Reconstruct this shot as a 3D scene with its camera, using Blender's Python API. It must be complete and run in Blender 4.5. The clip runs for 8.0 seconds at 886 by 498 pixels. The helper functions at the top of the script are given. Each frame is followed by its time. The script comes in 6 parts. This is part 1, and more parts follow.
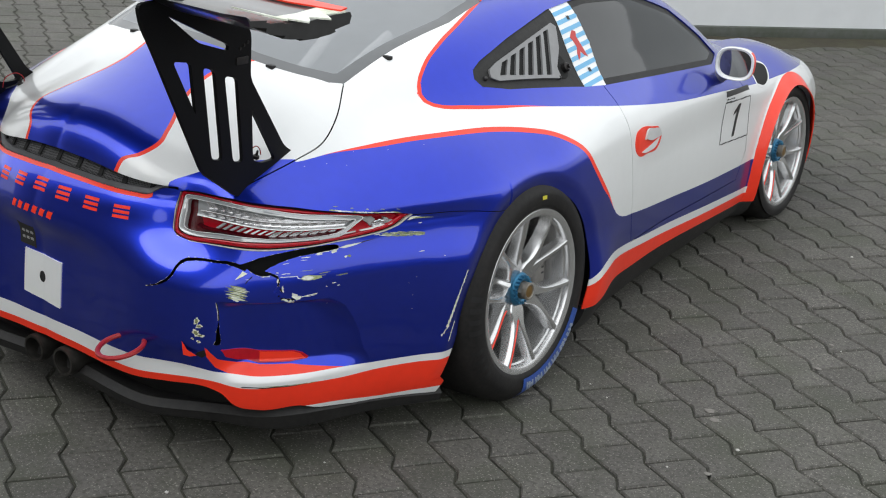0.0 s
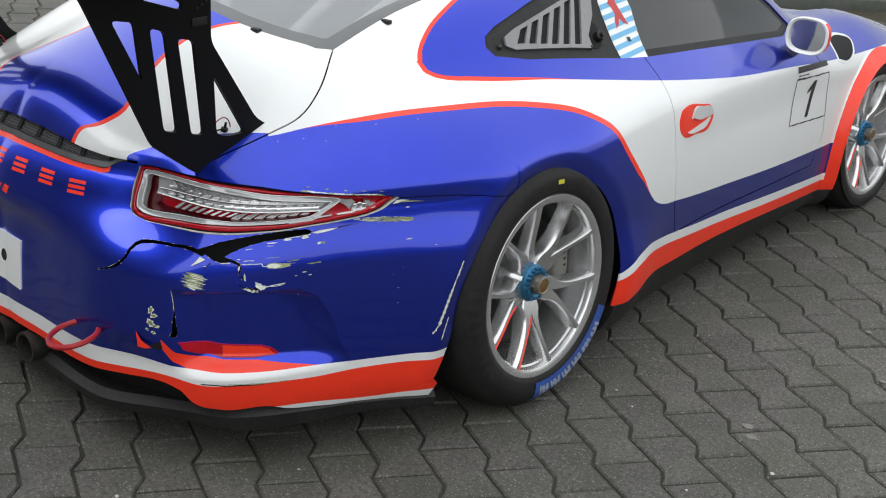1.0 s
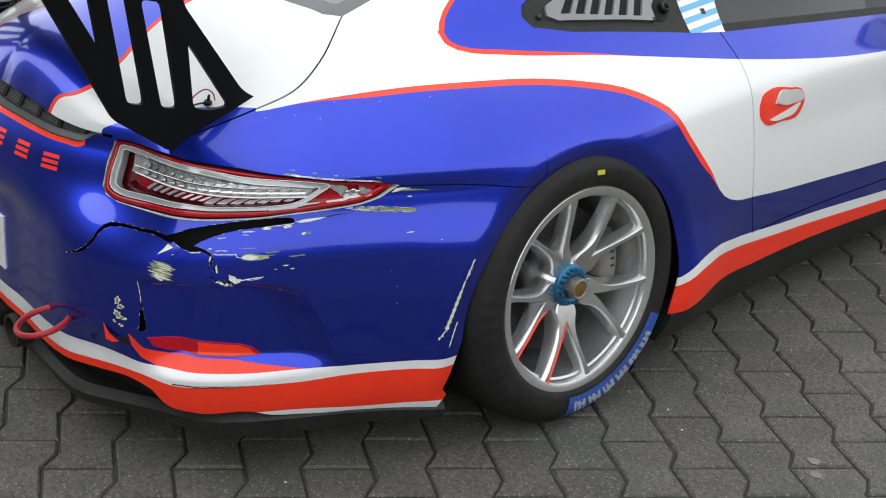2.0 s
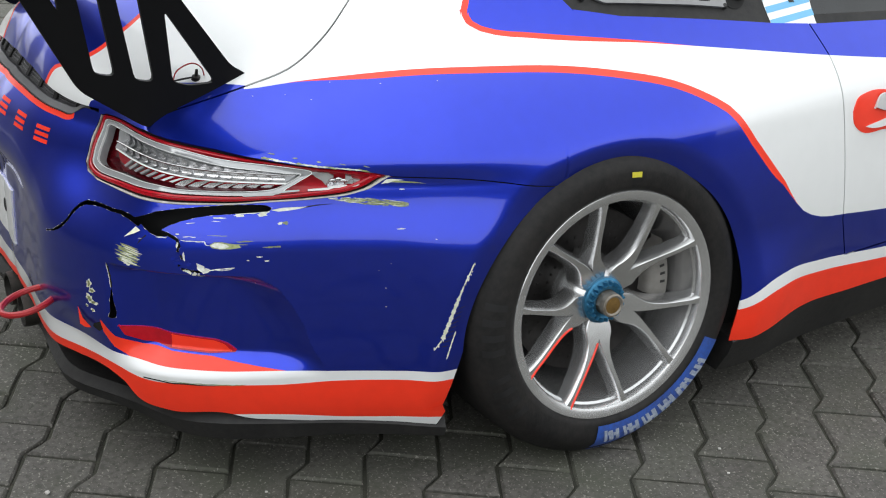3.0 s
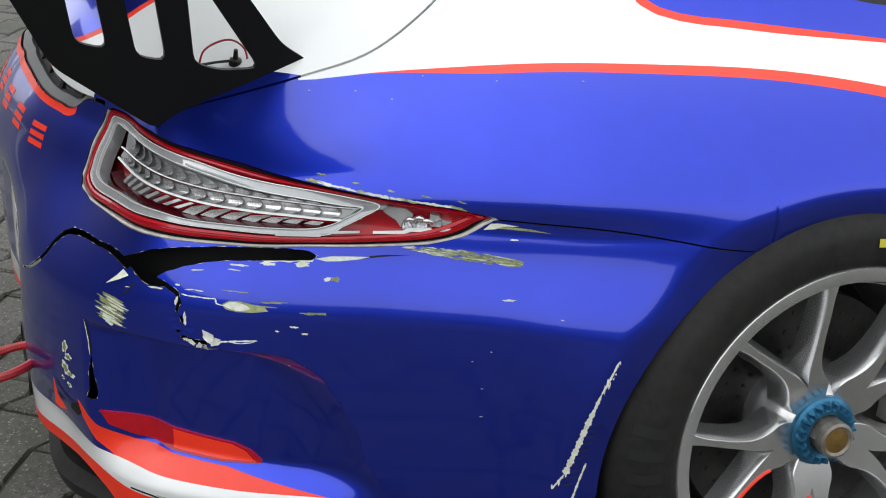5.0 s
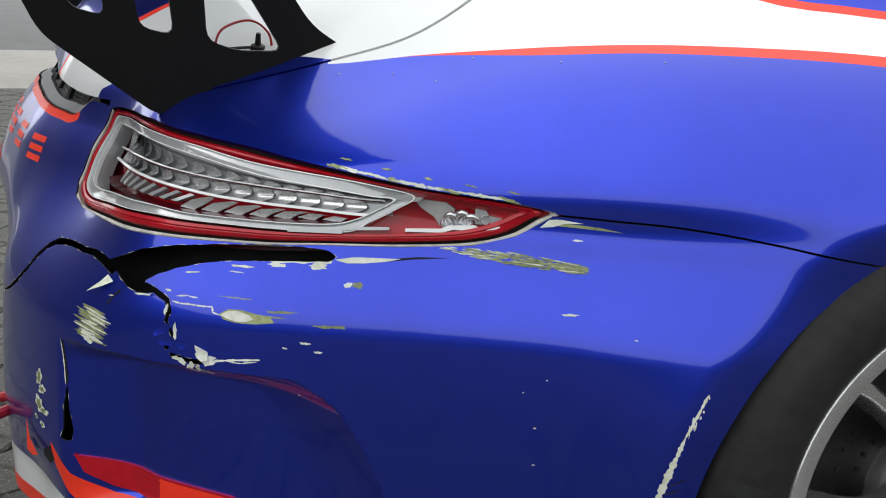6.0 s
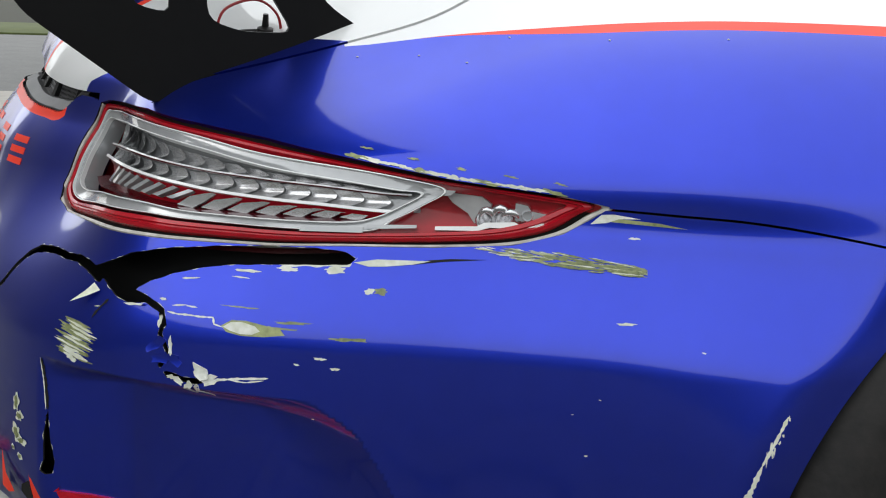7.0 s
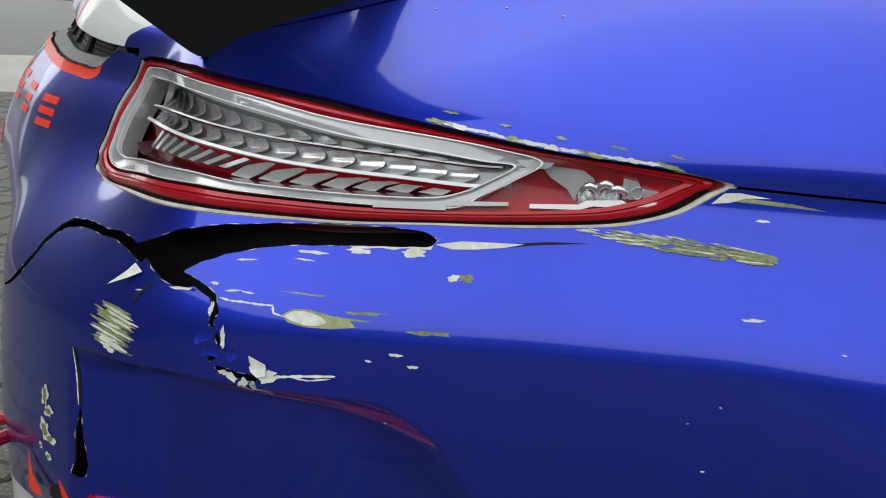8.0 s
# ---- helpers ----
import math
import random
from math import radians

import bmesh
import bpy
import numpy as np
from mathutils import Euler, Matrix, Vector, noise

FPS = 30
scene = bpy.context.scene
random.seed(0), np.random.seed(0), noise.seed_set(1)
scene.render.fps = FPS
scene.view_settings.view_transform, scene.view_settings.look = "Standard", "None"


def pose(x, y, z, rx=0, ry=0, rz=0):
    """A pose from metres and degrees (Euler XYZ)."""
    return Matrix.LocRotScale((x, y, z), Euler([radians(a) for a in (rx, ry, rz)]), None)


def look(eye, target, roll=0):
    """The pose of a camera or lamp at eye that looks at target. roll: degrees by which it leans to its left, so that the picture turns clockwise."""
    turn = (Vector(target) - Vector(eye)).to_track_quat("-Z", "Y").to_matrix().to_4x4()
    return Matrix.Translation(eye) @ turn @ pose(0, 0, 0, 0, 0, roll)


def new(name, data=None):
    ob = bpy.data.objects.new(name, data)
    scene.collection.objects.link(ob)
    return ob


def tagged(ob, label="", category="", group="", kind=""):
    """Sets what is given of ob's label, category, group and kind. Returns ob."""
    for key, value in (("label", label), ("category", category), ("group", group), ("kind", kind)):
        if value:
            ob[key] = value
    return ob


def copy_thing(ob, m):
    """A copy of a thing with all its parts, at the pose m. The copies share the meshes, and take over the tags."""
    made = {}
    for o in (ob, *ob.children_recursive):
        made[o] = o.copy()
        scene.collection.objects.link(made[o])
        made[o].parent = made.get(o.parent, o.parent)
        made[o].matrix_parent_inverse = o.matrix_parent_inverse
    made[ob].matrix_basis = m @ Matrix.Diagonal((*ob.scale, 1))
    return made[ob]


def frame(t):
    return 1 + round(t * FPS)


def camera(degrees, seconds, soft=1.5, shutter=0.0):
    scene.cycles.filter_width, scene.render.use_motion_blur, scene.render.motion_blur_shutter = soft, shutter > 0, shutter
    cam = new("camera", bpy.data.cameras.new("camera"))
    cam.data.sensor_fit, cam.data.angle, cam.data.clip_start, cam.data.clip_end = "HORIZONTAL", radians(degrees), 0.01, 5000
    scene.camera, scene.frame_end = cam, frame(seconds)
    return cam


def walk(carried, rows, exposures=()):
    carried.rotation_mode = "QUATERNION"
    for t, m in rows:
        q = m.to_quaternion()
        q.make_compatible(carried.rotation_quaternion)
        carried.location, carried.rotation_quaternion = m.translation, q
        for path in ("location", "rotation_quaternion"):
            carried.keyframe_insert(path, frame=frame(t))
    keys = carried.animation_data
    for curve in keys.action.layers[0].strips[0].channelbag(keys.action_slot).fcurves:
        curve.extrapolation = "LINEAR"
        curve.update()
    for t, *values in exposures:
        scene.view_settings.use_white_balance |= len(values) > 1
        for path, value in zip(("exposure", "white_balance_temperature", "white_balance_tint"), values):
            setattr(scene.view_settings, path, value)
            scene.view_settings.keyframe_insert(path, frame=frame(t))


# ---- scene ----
cam = camera(35.9, 8.0, soft=1.1)
PATH = [
    (0, (2.993, -3.539, 2.017), (1.965, -1.975, 1.31), 5.0),
    (0.5, (3.062, -3.258, 1.985), (1.957, -1.76, 1.253), 4.7),
    (1, (3.058, -2.964, 1.928), (1.884, -1.533, 1.171), 4.4),
    (1.5, (3.051, -2.691, 1.882), (1.808, -1.334, 1.098), 4.1),
    (3, (3.183, -1.743, 1.732), (1.614, -0.813, 0.913), 2.1),
    (3.5, (3.04, -1.564, 1.647), (1.417, -0.716, 0.843), 2.2),
    (4, (2.814, -1.382, 1.623), (1.168, -0.626, 0.776), 2.2),
    (4.5, (2.621, -1.271, 1.53), (0.945, -0.57, 0.693), 2.4),
    (6, (2.258, -1.039, 1.021), (0.387, -0.498, 0.566), 2.4),
    (6.5, (2.168, -1.023, 0.96), (0.283, -0.488, 0.564), 2.2),
    (7, (2.076, -1.019, 0.93), (0.19, -0.478, 0.545), 2.2),
    (7.5, (1.988, -1.024, 0.908), (0.103, -0.482, 0.518), 2.5),
    (8, (1.892, -1.036, 0.901), (0.008, -0.517, 0.474), 2.8),
]
walk(cam, [(t, look(eye, target, roll)) for t, eye, target, roll in PATH], [(0, 1.10), (1.5, 1.16), (3.5, 1.39), (4.5, 1.29), (6, 1.12), (8, 1.13)])

# ---- daylight: a bright, even overcast sky ----
world = bpy.data.worlds.new("overcast_sky")
scene.world = world
world.use_nodes = True
wn, wl = world.node_tree.nodes, world.node_tree.links
sky = wn.new("ShaderNodeTexSky")
sky.sky_type, sky.sun_disc = "NISHITA", False
sky.sun_elevation, sky.sun_rotation = radians(50), radians(200)
grey = wn.new("ShaderNodeHueSaturation")
grey.inputs["Saturation"].default_value = 0.12
wl.new(sky.outputs[0], grey.inputs["Color"])
# an overcast sky is brighter overhead than at the horizon
way, split, law, over = wn.new("ShaderNodeTexCoord"), wn.new("ShaderNodeSeparateXYZ"), wn.new("ShaderNodeMapRange"), wn.new("ShaderNodeMix")
law.inputs[3].default_value, law.inputs[4].default_value = 0.44, 1.0
over.data_type, over.blend_type = "RGBA", "MULTIPLY"
over.inputs[0].default_value = 1.0
wl.new(way.outputs["Generated"], split.inputs[0])
wl.new(split.outputs[2], law.inputs[0])
wl.new(grey.outputs[0], over.inputs[6])
wl.new(law.outputs[0], over.inputs[7])
wl.new(over.outputs[2], wn["Background"].inputs[0])
wn["Background"].inputs[1].default_value = 0.15
sun_data = bpy.data.lights.new("sun", "SUN")
sun_data.energy, sun_data.angle, sun_data.color = 0.95, radians(170), (0.95, 1.0, 0.985)
sun = new("sun", sun_data)
sun.matrix_world = look((0.6, -1.2, 12), (0, 0, 0))


# ---- materials ----
def material(name, color, rough=0.5, metal=0.0, coat=0.0, coat_rough=0.03, spots=None, scale=40.0, amount=0.25, relief=0.0, relief_scale=200.0, spec=0.5, clear=0.0):
    """A surface whose colour varies at two scales, with a fine relief."""
    m = bpy.data.materials.new(name)
    m.use_nodes = True
    n, l = m.node_tree.nodes, m.node_tree.links
    b = n["Principled BSDF"]
    b.inputs["Roughness"].default_value, b.inputs["Metallic"].default_value = rough, metal
    b.inputs["Coat Weight"].default_value, b.inputs["Coat Roughness"].default_value = coat, coat_rough
    b.inputs["Specular IOR Level"].default_value = spec
    b.inputs["Transmission Weight"].default_value = clear
    b.inputs["Base Color"].default_value = (*color, 1)
    if amount > 0:
        where = n.new("ShaderNodeTexCoord")
        big, small = n.new("ShaderNodeTexNoise"), n.new("ShaderNodeTexNoise")
        big.inputs["Scale"].default_value, small.inputs["Scale"].default_value = scale * 0.12, scale
        big.inputs["Detail"].default_value, small.inputs["Detail"].default_value = 3, 5
        add = n.new("ShaderNodeMath")
        ramp = n.new("ShaderNodeMapRange")
        mix = n.new("ShaderNodeMix")
        mix.data_type = "RGBA"
        for t in (big, small):
            l.new(where.outputs["Object"], t.inputs["Vector"])
        l.new(big.outputs[0], add.inputs[0])
        l.new(small.outputs[0], add.inputs[1])
        l.new(add.outputs[0], ramp.inputs[0])
        ramp.inputs[1].default_value, ramp.inputs[2].default_value = 0.65, 1.35
        other = spots or tuple(c * (1 - amount) for c in color)
        mix.inputs[6].default_value, mix.inputs[7].default_value = (*color, 1), (*other, 1)
        l.new(ramp.outputs[0], mix.inputs[0])
        l.new(mix.outputs[2], b.inputs["Base Color"])
    if relief > 0:
        where = n.new("ShaderNodeTexCoord")
        t, bp = n.new("ShaderNodeTexNoise"), n.new("ShaderNodeBump")
        t.inputs["Scale"].default_value, t.inputs["Detail"].default_value = relief_scale, 6
        bp.inputs["Strength"].default_value, bp.inputs["Distance"].default_value = 1.0, relief
        l.new(where.outputs["Object"], t.inputs["Vector"])
        l.new(t.outputs[0], bp.inputs["Height"])
        l.new(bp.outputs[0], b.inputs["Normal"])
    return m


BLUE = material("blue_paint", (0.011, 0.036, 0.54), 0.31, 0.90, 1.0, 0.06, amount=0.10, scale=30)
WHITE = material("white_paint", (0.80, 0.81, 0.81), 0.4, 0.0, 0.9, 0.03, amount=0.03, scale=25)
ORANGE = material("neon_orange_film", (0.95, 0.038, 0.010), 0.45, 0.0, 0.3, 0.08, amount=0.10, scale=30)
BLACK = material("black_anodised_plate", (0.004, 0.004, 0.0045), 0.5, 0.0, amount=0.3, scale=80, spec=0.15)
PLASTIC = material("scuffed_black_plastic", (0.012, 0.012, 0.0125), 0.55, 0.0, spots=(0.028, 0.027, 0.026), amount=0.5, scale=60, relief=0.0004, spec=0.3)
# near-black for dark parts, and for shade painted behind gaps
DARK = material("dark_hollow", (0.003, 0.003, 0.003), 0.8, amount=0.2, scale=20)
PRIMER = material("bare_broken_laminate", (0.86, 0.88, 0.83), 0.6, spots=(0.55, 0.58, 0.44), amount=0.5, scale=120, relief=0.0006, relief_scale=300)
PALEGREEN = material("pale_green_scuff", (0.36, 0.40, 0.16), 0.5, spots=(0.55, 0.58, 0.40), amount=0.5, scale=200)
OLIVE = material("scraped_paint_smear", (0.10, 0.125, 0.05), 0.5, spots=(0.40, 0.44, 0.20), amount=0.5, scale=160, relief=0.0003)
RUBBER = material("worn_tyre_rubber", (0.0075, 0.0075, 0.008), 0.60, spots=(0.022, 0.020, 0.019), amount=0.5, scale=70, relief=0.0004, relief_scale=150, spec=0.25)
RAISED = material("raised_tyre_lettering", (0.017, 0.017, 0.018), 0.55, spots=(0.014, 0.014, 0.014), amount=0.5, scale=120, spec=0.3)
BAND = material("blue_tyre_marking", (0.02, 0.09, 0.42), 0.5, spots=(0.03, 0.05, 0.16), amount=0.5, scale=110)
CHALK = material("white_tyre_marking", (0.42, 0.46, 0.52), 0.6, spots=(0.16, 0.2, 0.3), amount=0.5, scale=140)
SILVER = material("silver_painted_alloy", (0.70, 0.70, 0.705), 0.24, 0.92, 0.5, 0.05, spots=(0.60, 0.60, 0.60), amount=0.3, scale=50)
STEEL = material("brushed_brake_steel", (0.050, 0.047, 0.046), 0.45, 0.8, amount=0.35, scale=90)
CALIPER = material("pale_grey_caliper", (0.30, 0.285, 0.265), 0.45, 0.1, amount=0.3, scale=60)
BARREL = material("silver_rim_barrel", (0.66, 0.66, 0.665), 0.24, 0.80, 0.5, 0.06, spots=(0.56, 0.56, 0.56), amount=0.3, scale=40)
AXLE = material("worn_grey_axle", (0.30, 0.28, 0.255), 0.42, 0.6, spots=(0.20, 0.17, 0.13), amount=0.4, scale=120)
NUT = material("blue_anodised_nut", (0.04, 0.20, 0.36), 0.35, 0.6, amount=0.3, scale=90)
BRASS = material("gold_crest", (0.32, 0.19, 0.06), 0.4, 0.6, amount=0.5, scale=400)
RED_LENS = material("red_lamp_plastic", (0.50, 0.006, 0.018), 0.25, 0.0, 0.5, 0.05, amount=0.3, scale=60, spec=0.25)
RED_DEEP = material("deep_red_lamp_shell", (0.10, 0.004, 0.008), 0.25, 0.0, 0.5, amount=0.3, scale=60)
REFLECTOR = material("satin_lamp_reflector", (0.78, 0.78, 0.79), 0.26, 0.80, amount=0.15, scale=60)
MAROON = material("dark_red_lamp_floor", (0.060, 0.004, 0.008), 0.18, 0.0, amount=0.2, scale=60, spec=0.35)
SEAL = material("cream_lamp_seal", (0.62, 0.60, 0.55), 0.5, spots=(0.30, 0.29, 0.26), amount=0.4, scale=70)
CHROME = material("lamp_reflector_chrome", (0.74, 0.74, 0.76), 0.24, 0.9, amount=0.15, scale=60)
SATIN = material("satin_clear_lamp_plastic", (0.42, 0.43, 0.44), 0.14, 0.25, 1.0, amount=0.15, scale=60)
CLEARGREY = material("grey_clear_lamp_plastic", (0.42, 0.43, 0.44), 0.16, 0.3, 0.6, 0.03, amount=0.2, scale=60)
GASKET = material("grey_lamp_gasket", (0.40, 0.40, 0.40), 0.5, amount=0.3, scale=60)
MESHGREY = material("grey_grille_plastic", (0.10, 0.10, 0.105), 0.5, amount=0.3, scale=60)
LOUVRE = material("grey_louvre_panel", (0.27, 0.27, 0.275), 0.4, 0.3, amount=0.2, scale=40)
TINT = material("dark_window_plastic", (0.022, 0.024, 0.026), 0.04, 0.0, 0.0, amount=0.5, scale=10)
MILKY = material("milky_window_plastic", (0.40, 0.42, 0.44), 0.05, 0.0, amount=0.12, scale=8)
MILKY.node_tree.nodes["Principled BSDF"].inputs["Alpha"].default_value = 0.62
RIM_BAND = material("grey_printed_band", (0.13, 0.135, 0.14), 0.15, amount=0.15, scale=20)
CAGE = material("white_roll_cage", (0.6, 0.6, 0.6), 0.4, amount=0.15, scale=30)
EXHAUST = material("sooty_exhaust_steel", (0.07, 0.066, 0.06), 0.5, 0.7, spots=(0.03, 0.028, 0.025), amount=0.5, scale=50)
TOW = material("red_tow_loop", (0.42, 0.015, 0.02), 0.45, amount=0.3, scale=60)
SKYBLUE = material("pale_blue_stripe", (0.16, 0.45, 0.72), 0.4, amount=0.08, scale=40)
INK = material("black_print", (0.02, 0.02, 0.02), 0.5, amount=0.2, scale=60)
SIGNRED = material("red_print", (0.55, 0.05, 0.05), 0.5, amount=0.15, scale=60)
YELLOW = material("yellow_tyre_label", (0.62, 0.56, 0.04), 0.5, amount=0.2, scale=200)
GREYWALL = material("light_plastered_wall", (0.82, 0.84, 0.86), 0.7, amount=0.08, scale=6, relief=0.001)
PLINTH = material("dark_wall_plinth", (0.10, 0.105, 0.10), 0.7, spots=(0.06, 0.07, 0.05), amount=0.5, scale=20, relief=0.002)
STONE = material("grey_brown_concrete_paver", (0.122, 0.116, 0.103), 0.80, spots=(0.062, 0.059, 0.052), amount=0.5, scale=60, relief=0.0016, relief_scale=180)
JOINT = material("dark_mossy_joint", (0.052, 0.052, 0.038), 0.95, spots=(0.026, 0.027, 0.020), amount=0.5, scale=150, relief=0.002, relief_scale=300)
ASPHALT = material("worn_asphalt", (0.17, 0.17, 0.165), 0.85, spots=(0.12, 0.12, 0.12), amount=0.4, scale=30, relief=0.001)
CONCRETE = material("pale_concrete_slab", (0.36, 0.34, 0.31), 0.85, amount=0.25, scale=12)
GRASS = material("verge_grass", (0.085, 0.105, 0.025), 0.9, spots=(0.05, 0.065, 0.02), amount=0.6, scale=40)


def vary_stone():
    """Each paver is a little lighter or darker than its neighbours."""
    n, l = STONE.node_tree.nodes, STONE.node_tree.links
    b = n["Principled BSDF"]
    came = b.inputs["Base Color"].links[0].from_socket
    info, isle, add = n.new("ShaderNodeObjectInfo"), n.new("ShaderNodeNewGeometry"), n.new("ShaderNodeMath")
    span, hsv = n.new("ShaderNodeMapRange"), n.new("ShaderNodeHueSaturation")
    add.operation = "ADD"
    l.new(info.outputs["Random"], add.inputs[0])
    l.new(isle.outputs["Random Per Island"], add.inputs[1])
    l.new(add.outputs[0], span.inputs[0])
    span.inputs[1].default_value, span.inputs[2].default_value = 0.0, 2.0
    span.inputs[3].default_value, span.inputs[4].default_value = 0.80, 1.22
    l.new(span.outputs[0], hsv.inputs["Value"])
    # pale grains of aggregate, dark pores and wide dirty stains
    where = n.new("ShaderNodeTexCoord")
    grain, pore, stain = n.new("ShaderNodeTexNoise"), n.new("ShaderNodeTexNoise"), n.new("ShaderNodeTexNoise")
    place = n.new("ShaderNodeNewGeometry")
    for t, s, d in ((grain, 150.0, 2.0), (pore, 70.0, 5.0), (stain, 3.1, 5.0)):
        t.inputs["Scale"].default_value, t.inputs["Detail"].default_value = s, d
        l.new(place.outputs["Position"], t.inputs["Vector"])
    last = came
    for t, lo, hi, col in ((pore, 0.48, 0.64, (0.048, 0.046, 0.040)), (stain, 0.46, 0.66, (0.060, 0.064, 0.046)), (grain, 0.61, 0.68, (0.25, 0.235, 0.21))):
        r, m = n.new("ShaderNodeMapRange"), n.new("ShaderNodeMix")
        m.data_type = "RGBA"
        r.inputs[1].default_value, r.inputs[2].default_value = lo, hi
        r.inputs[4].default_value = 0.8
        l.new(t.outputs[0], r.inputs[0])
        l.new(r.outputs[0], m.inputs[0])
        l.new(last, m.inputs[6])
        m.inputs[7].default_value = (*col, 1)
        last = m.outputs[2]
    l.new(last, hsv.inputs["Color"])
    l.new(hsv.outputs[0], b.inputs["Base Color"])


vary_stone()


# ---- building helpers ----
def link_mesh(name, bm, mats, parent=None, label="", smooth=True):
    me = bpy.data.meshes.new(name)
    bm.normal_update()
    bm.to_mesh(me)
    bm.free()
    for m in mats if isinstance(mats, (list, tuple)) else (mats,):
        me.materials.append(m)
    me.polygons.foreach_set("use_smooth", [smooth] * len(me.polygons))
    ob = new(name, me)
    if smooth:
        me.set_sharp_from_angle(angle=radians(38))
    if parent:
        ob.parent = parent
    return tagged(ob, label)


def part(name, bm, mats, parent, label="", smooth=True):
    return link_mesh(name, bm, mats, parent, label, smooth)


def box(bm, c, s, m=None, bevel=0.0):
    """A box with centre c and sizes s, its edges bevelled."""
    r = bmesh.ops.create_cube(bm, size=1.0)
    vs = r["verts"]
    bmesh.ops.scale(bm, vec=s, verts=vs)
    if bevel:
        es = list({e for v in vs for e in v.link_edges})
        r2 = bmesh.ops.bevel(bm, geom=es, offset=bevel, segments=2, affect="EDGES", profile=0.6)
        vs = list({v for f in r2["faces"] for v in f.verts} | {v for v in vs if v.is_valid})
    bmesh.ops.transform(bm, matrix=(m or Matrix.Identity(4)) @ Matrix.Translation(c), verts=vs)
    return vs


def tube(bm, pts, r, sides=10, closed=False):
    """A round bar along points."""
    pts = [Vector(p) for p in pts]
    rings = []
    n = len(pts)
    up = Vector((0.13, 0.21, 0.97))
    for i, p in enumerate(pts):
        a, b = (pts[(i - 1) % n], pts[(i + 1) % n]) if closed else (pts[max(i - 1, 0)], pts[min(i + 1, n - 1)])
        d = (b - a).normalized()
        s = d.cross(up).normalized()
        t = s.cross(d)
        rad = r[i] if isinstance(r, (list, tuple)) else r
        rings.append([bm.verts.new(p + rad * (math.cos(k * math.tau / sides) * s + math.sin(k * math.tau / sides) * t)) for k in range(sides)])
    for i in range(n if closed else n - 1):
        a, b = rings[i], rings[(i + 1) % n]
        for k in range(sides):
            bm.faces.new((a[k], a[(k + 1) % sides], b[(k + 1) % sides], b[k]))
    if not closed:
        bm.faces.new(rings[0][::-1])
        bm.faces.new(rings[-1])
    return rings


def spin(bm, profile, sides=64, mat=0, a0=0.0, a1=math.tau):
    """Turns a profile of (x along the axle, radius) about the x axis."""
    full = abs(a1 - a0 - math.tau) < 1e-6
    n = sides if full else sides + 1
    rings = []
    for i in range(n):
        a = a0 + (a1 - a0) * i / sides
        rings.append([bm.verts.new((x, r * math.cos(a), r * math.sin(a))) for x, r in profile])
    for i in range(sides):
        p, q = rings[i], rings[(i + 1) % n]
        for k in range(len(profile) - 1):
            f = bm.faces.new((p[k], p[k + 1], q[k + 1], q[k]))
            f.material_index = mat
    return rings


def plate(bm, outline, thick, to_world, holes=()):
    """A flat plate with holes: outline and holes in its own plane, given thickness, laid by to_world(u, v, w)."""
    loops = []
    for loop in (outline, *holes):
        vs = [bm.verts.new((u, v, 0)) for u, v in loop]
        loops.append([bm.edges.new((vs[i], vs[(i + 1) % len(vs)])) for i in range(len(vs))])
    edges = [e for lp in loops for e in lp]
    made = bmesh.ops.triangle_fill(bm, use_beauty=True, use_dissolve=False, edges=edges)
    faces = [g for g in made["geom"] if isinstance(g, bmesh.types.BMFace)]
    ext = bmesh.ops.extrude_face_region(bm, geom=faces)
    top = [g for g in ext["geom"] if isinstance(g, bmesh.types.BMVert)]
    for v in top:
        v.co.z += thick
    for v in bm.verts:
        v.co = to_world(*v.co)
    bmesh.ops.recalc_face_normals(bm, faces=bm.faces[:])


def rounded(points, r, n=4):
    """A polygon with its corners rounded to about r."""
    out = []
    m = len(points)
    for i in range(m):
        p, a, b = Vector(points[i]), Vector(points[i - 1]), Vector(points[(i + 1) % m])
        ra = min(r, (a - p).length * 0.45)
        rb = min(r, (b - p).length * 0.45)
        s, e = p + (a - p).normalized() * ra, p + (b - p).normalized() * rb
        for k in range(n + 1):
            t = k / n
            out.append(tuple((1 - t) ** 2 * s + 2 * t * (1 - t) * p + t * t * e))
    return out

# ---- shape of the car body: y forward from the rear axle, x to the right, z up ----
def curve(xs, ys):
    """A smooth curve through a few knots, as a function on arrays."""
    xs, ys = np.array(xs, float), np.array(ys, float)
    h, d = np.diff(xs), np.diff(ys) / np.diff(xs)
    m = np.r_[d[0], (d[:-1] * h[1:] + d[1:] * h[:-1]) / (h[1:] + h[:-1]), d[-1]]

    def at(x):
        x = np.minimum(np.maximum(x, xs[0]), xs[-1])
        i = np.minimum(np.maximum(np.searchsorted(xs, x) - 1, 0), len(h) - 1)
        t = (x - xs[i]) / h[i]
        return ((1 + 2 * t) * (1 - t) ** 2) * ys[i] + t * (1 - t) ** 2 * h[i] * m[i] + t * t * (3 - 2 * t) * ys[i + 1] + t * t * (t - 1) * h[i] * m[i + 1]

    return at


def step(a, b, x):
    t = np.minimum(np.maximum((x - a) / (b - a), 0), 1)
    return t * t * (3 - 2 * t)


def bump(c, w, x):
    return np.exp(-(((x - c) / w) ** 2))


def smax(a, b, k):
    h = np.maximum(k - np.abs(a - b), 0) / k
    return np.maximum(a, b) + h * h * k / 4


def smin(a, b, k):
    return -smax(-a, -b, k)


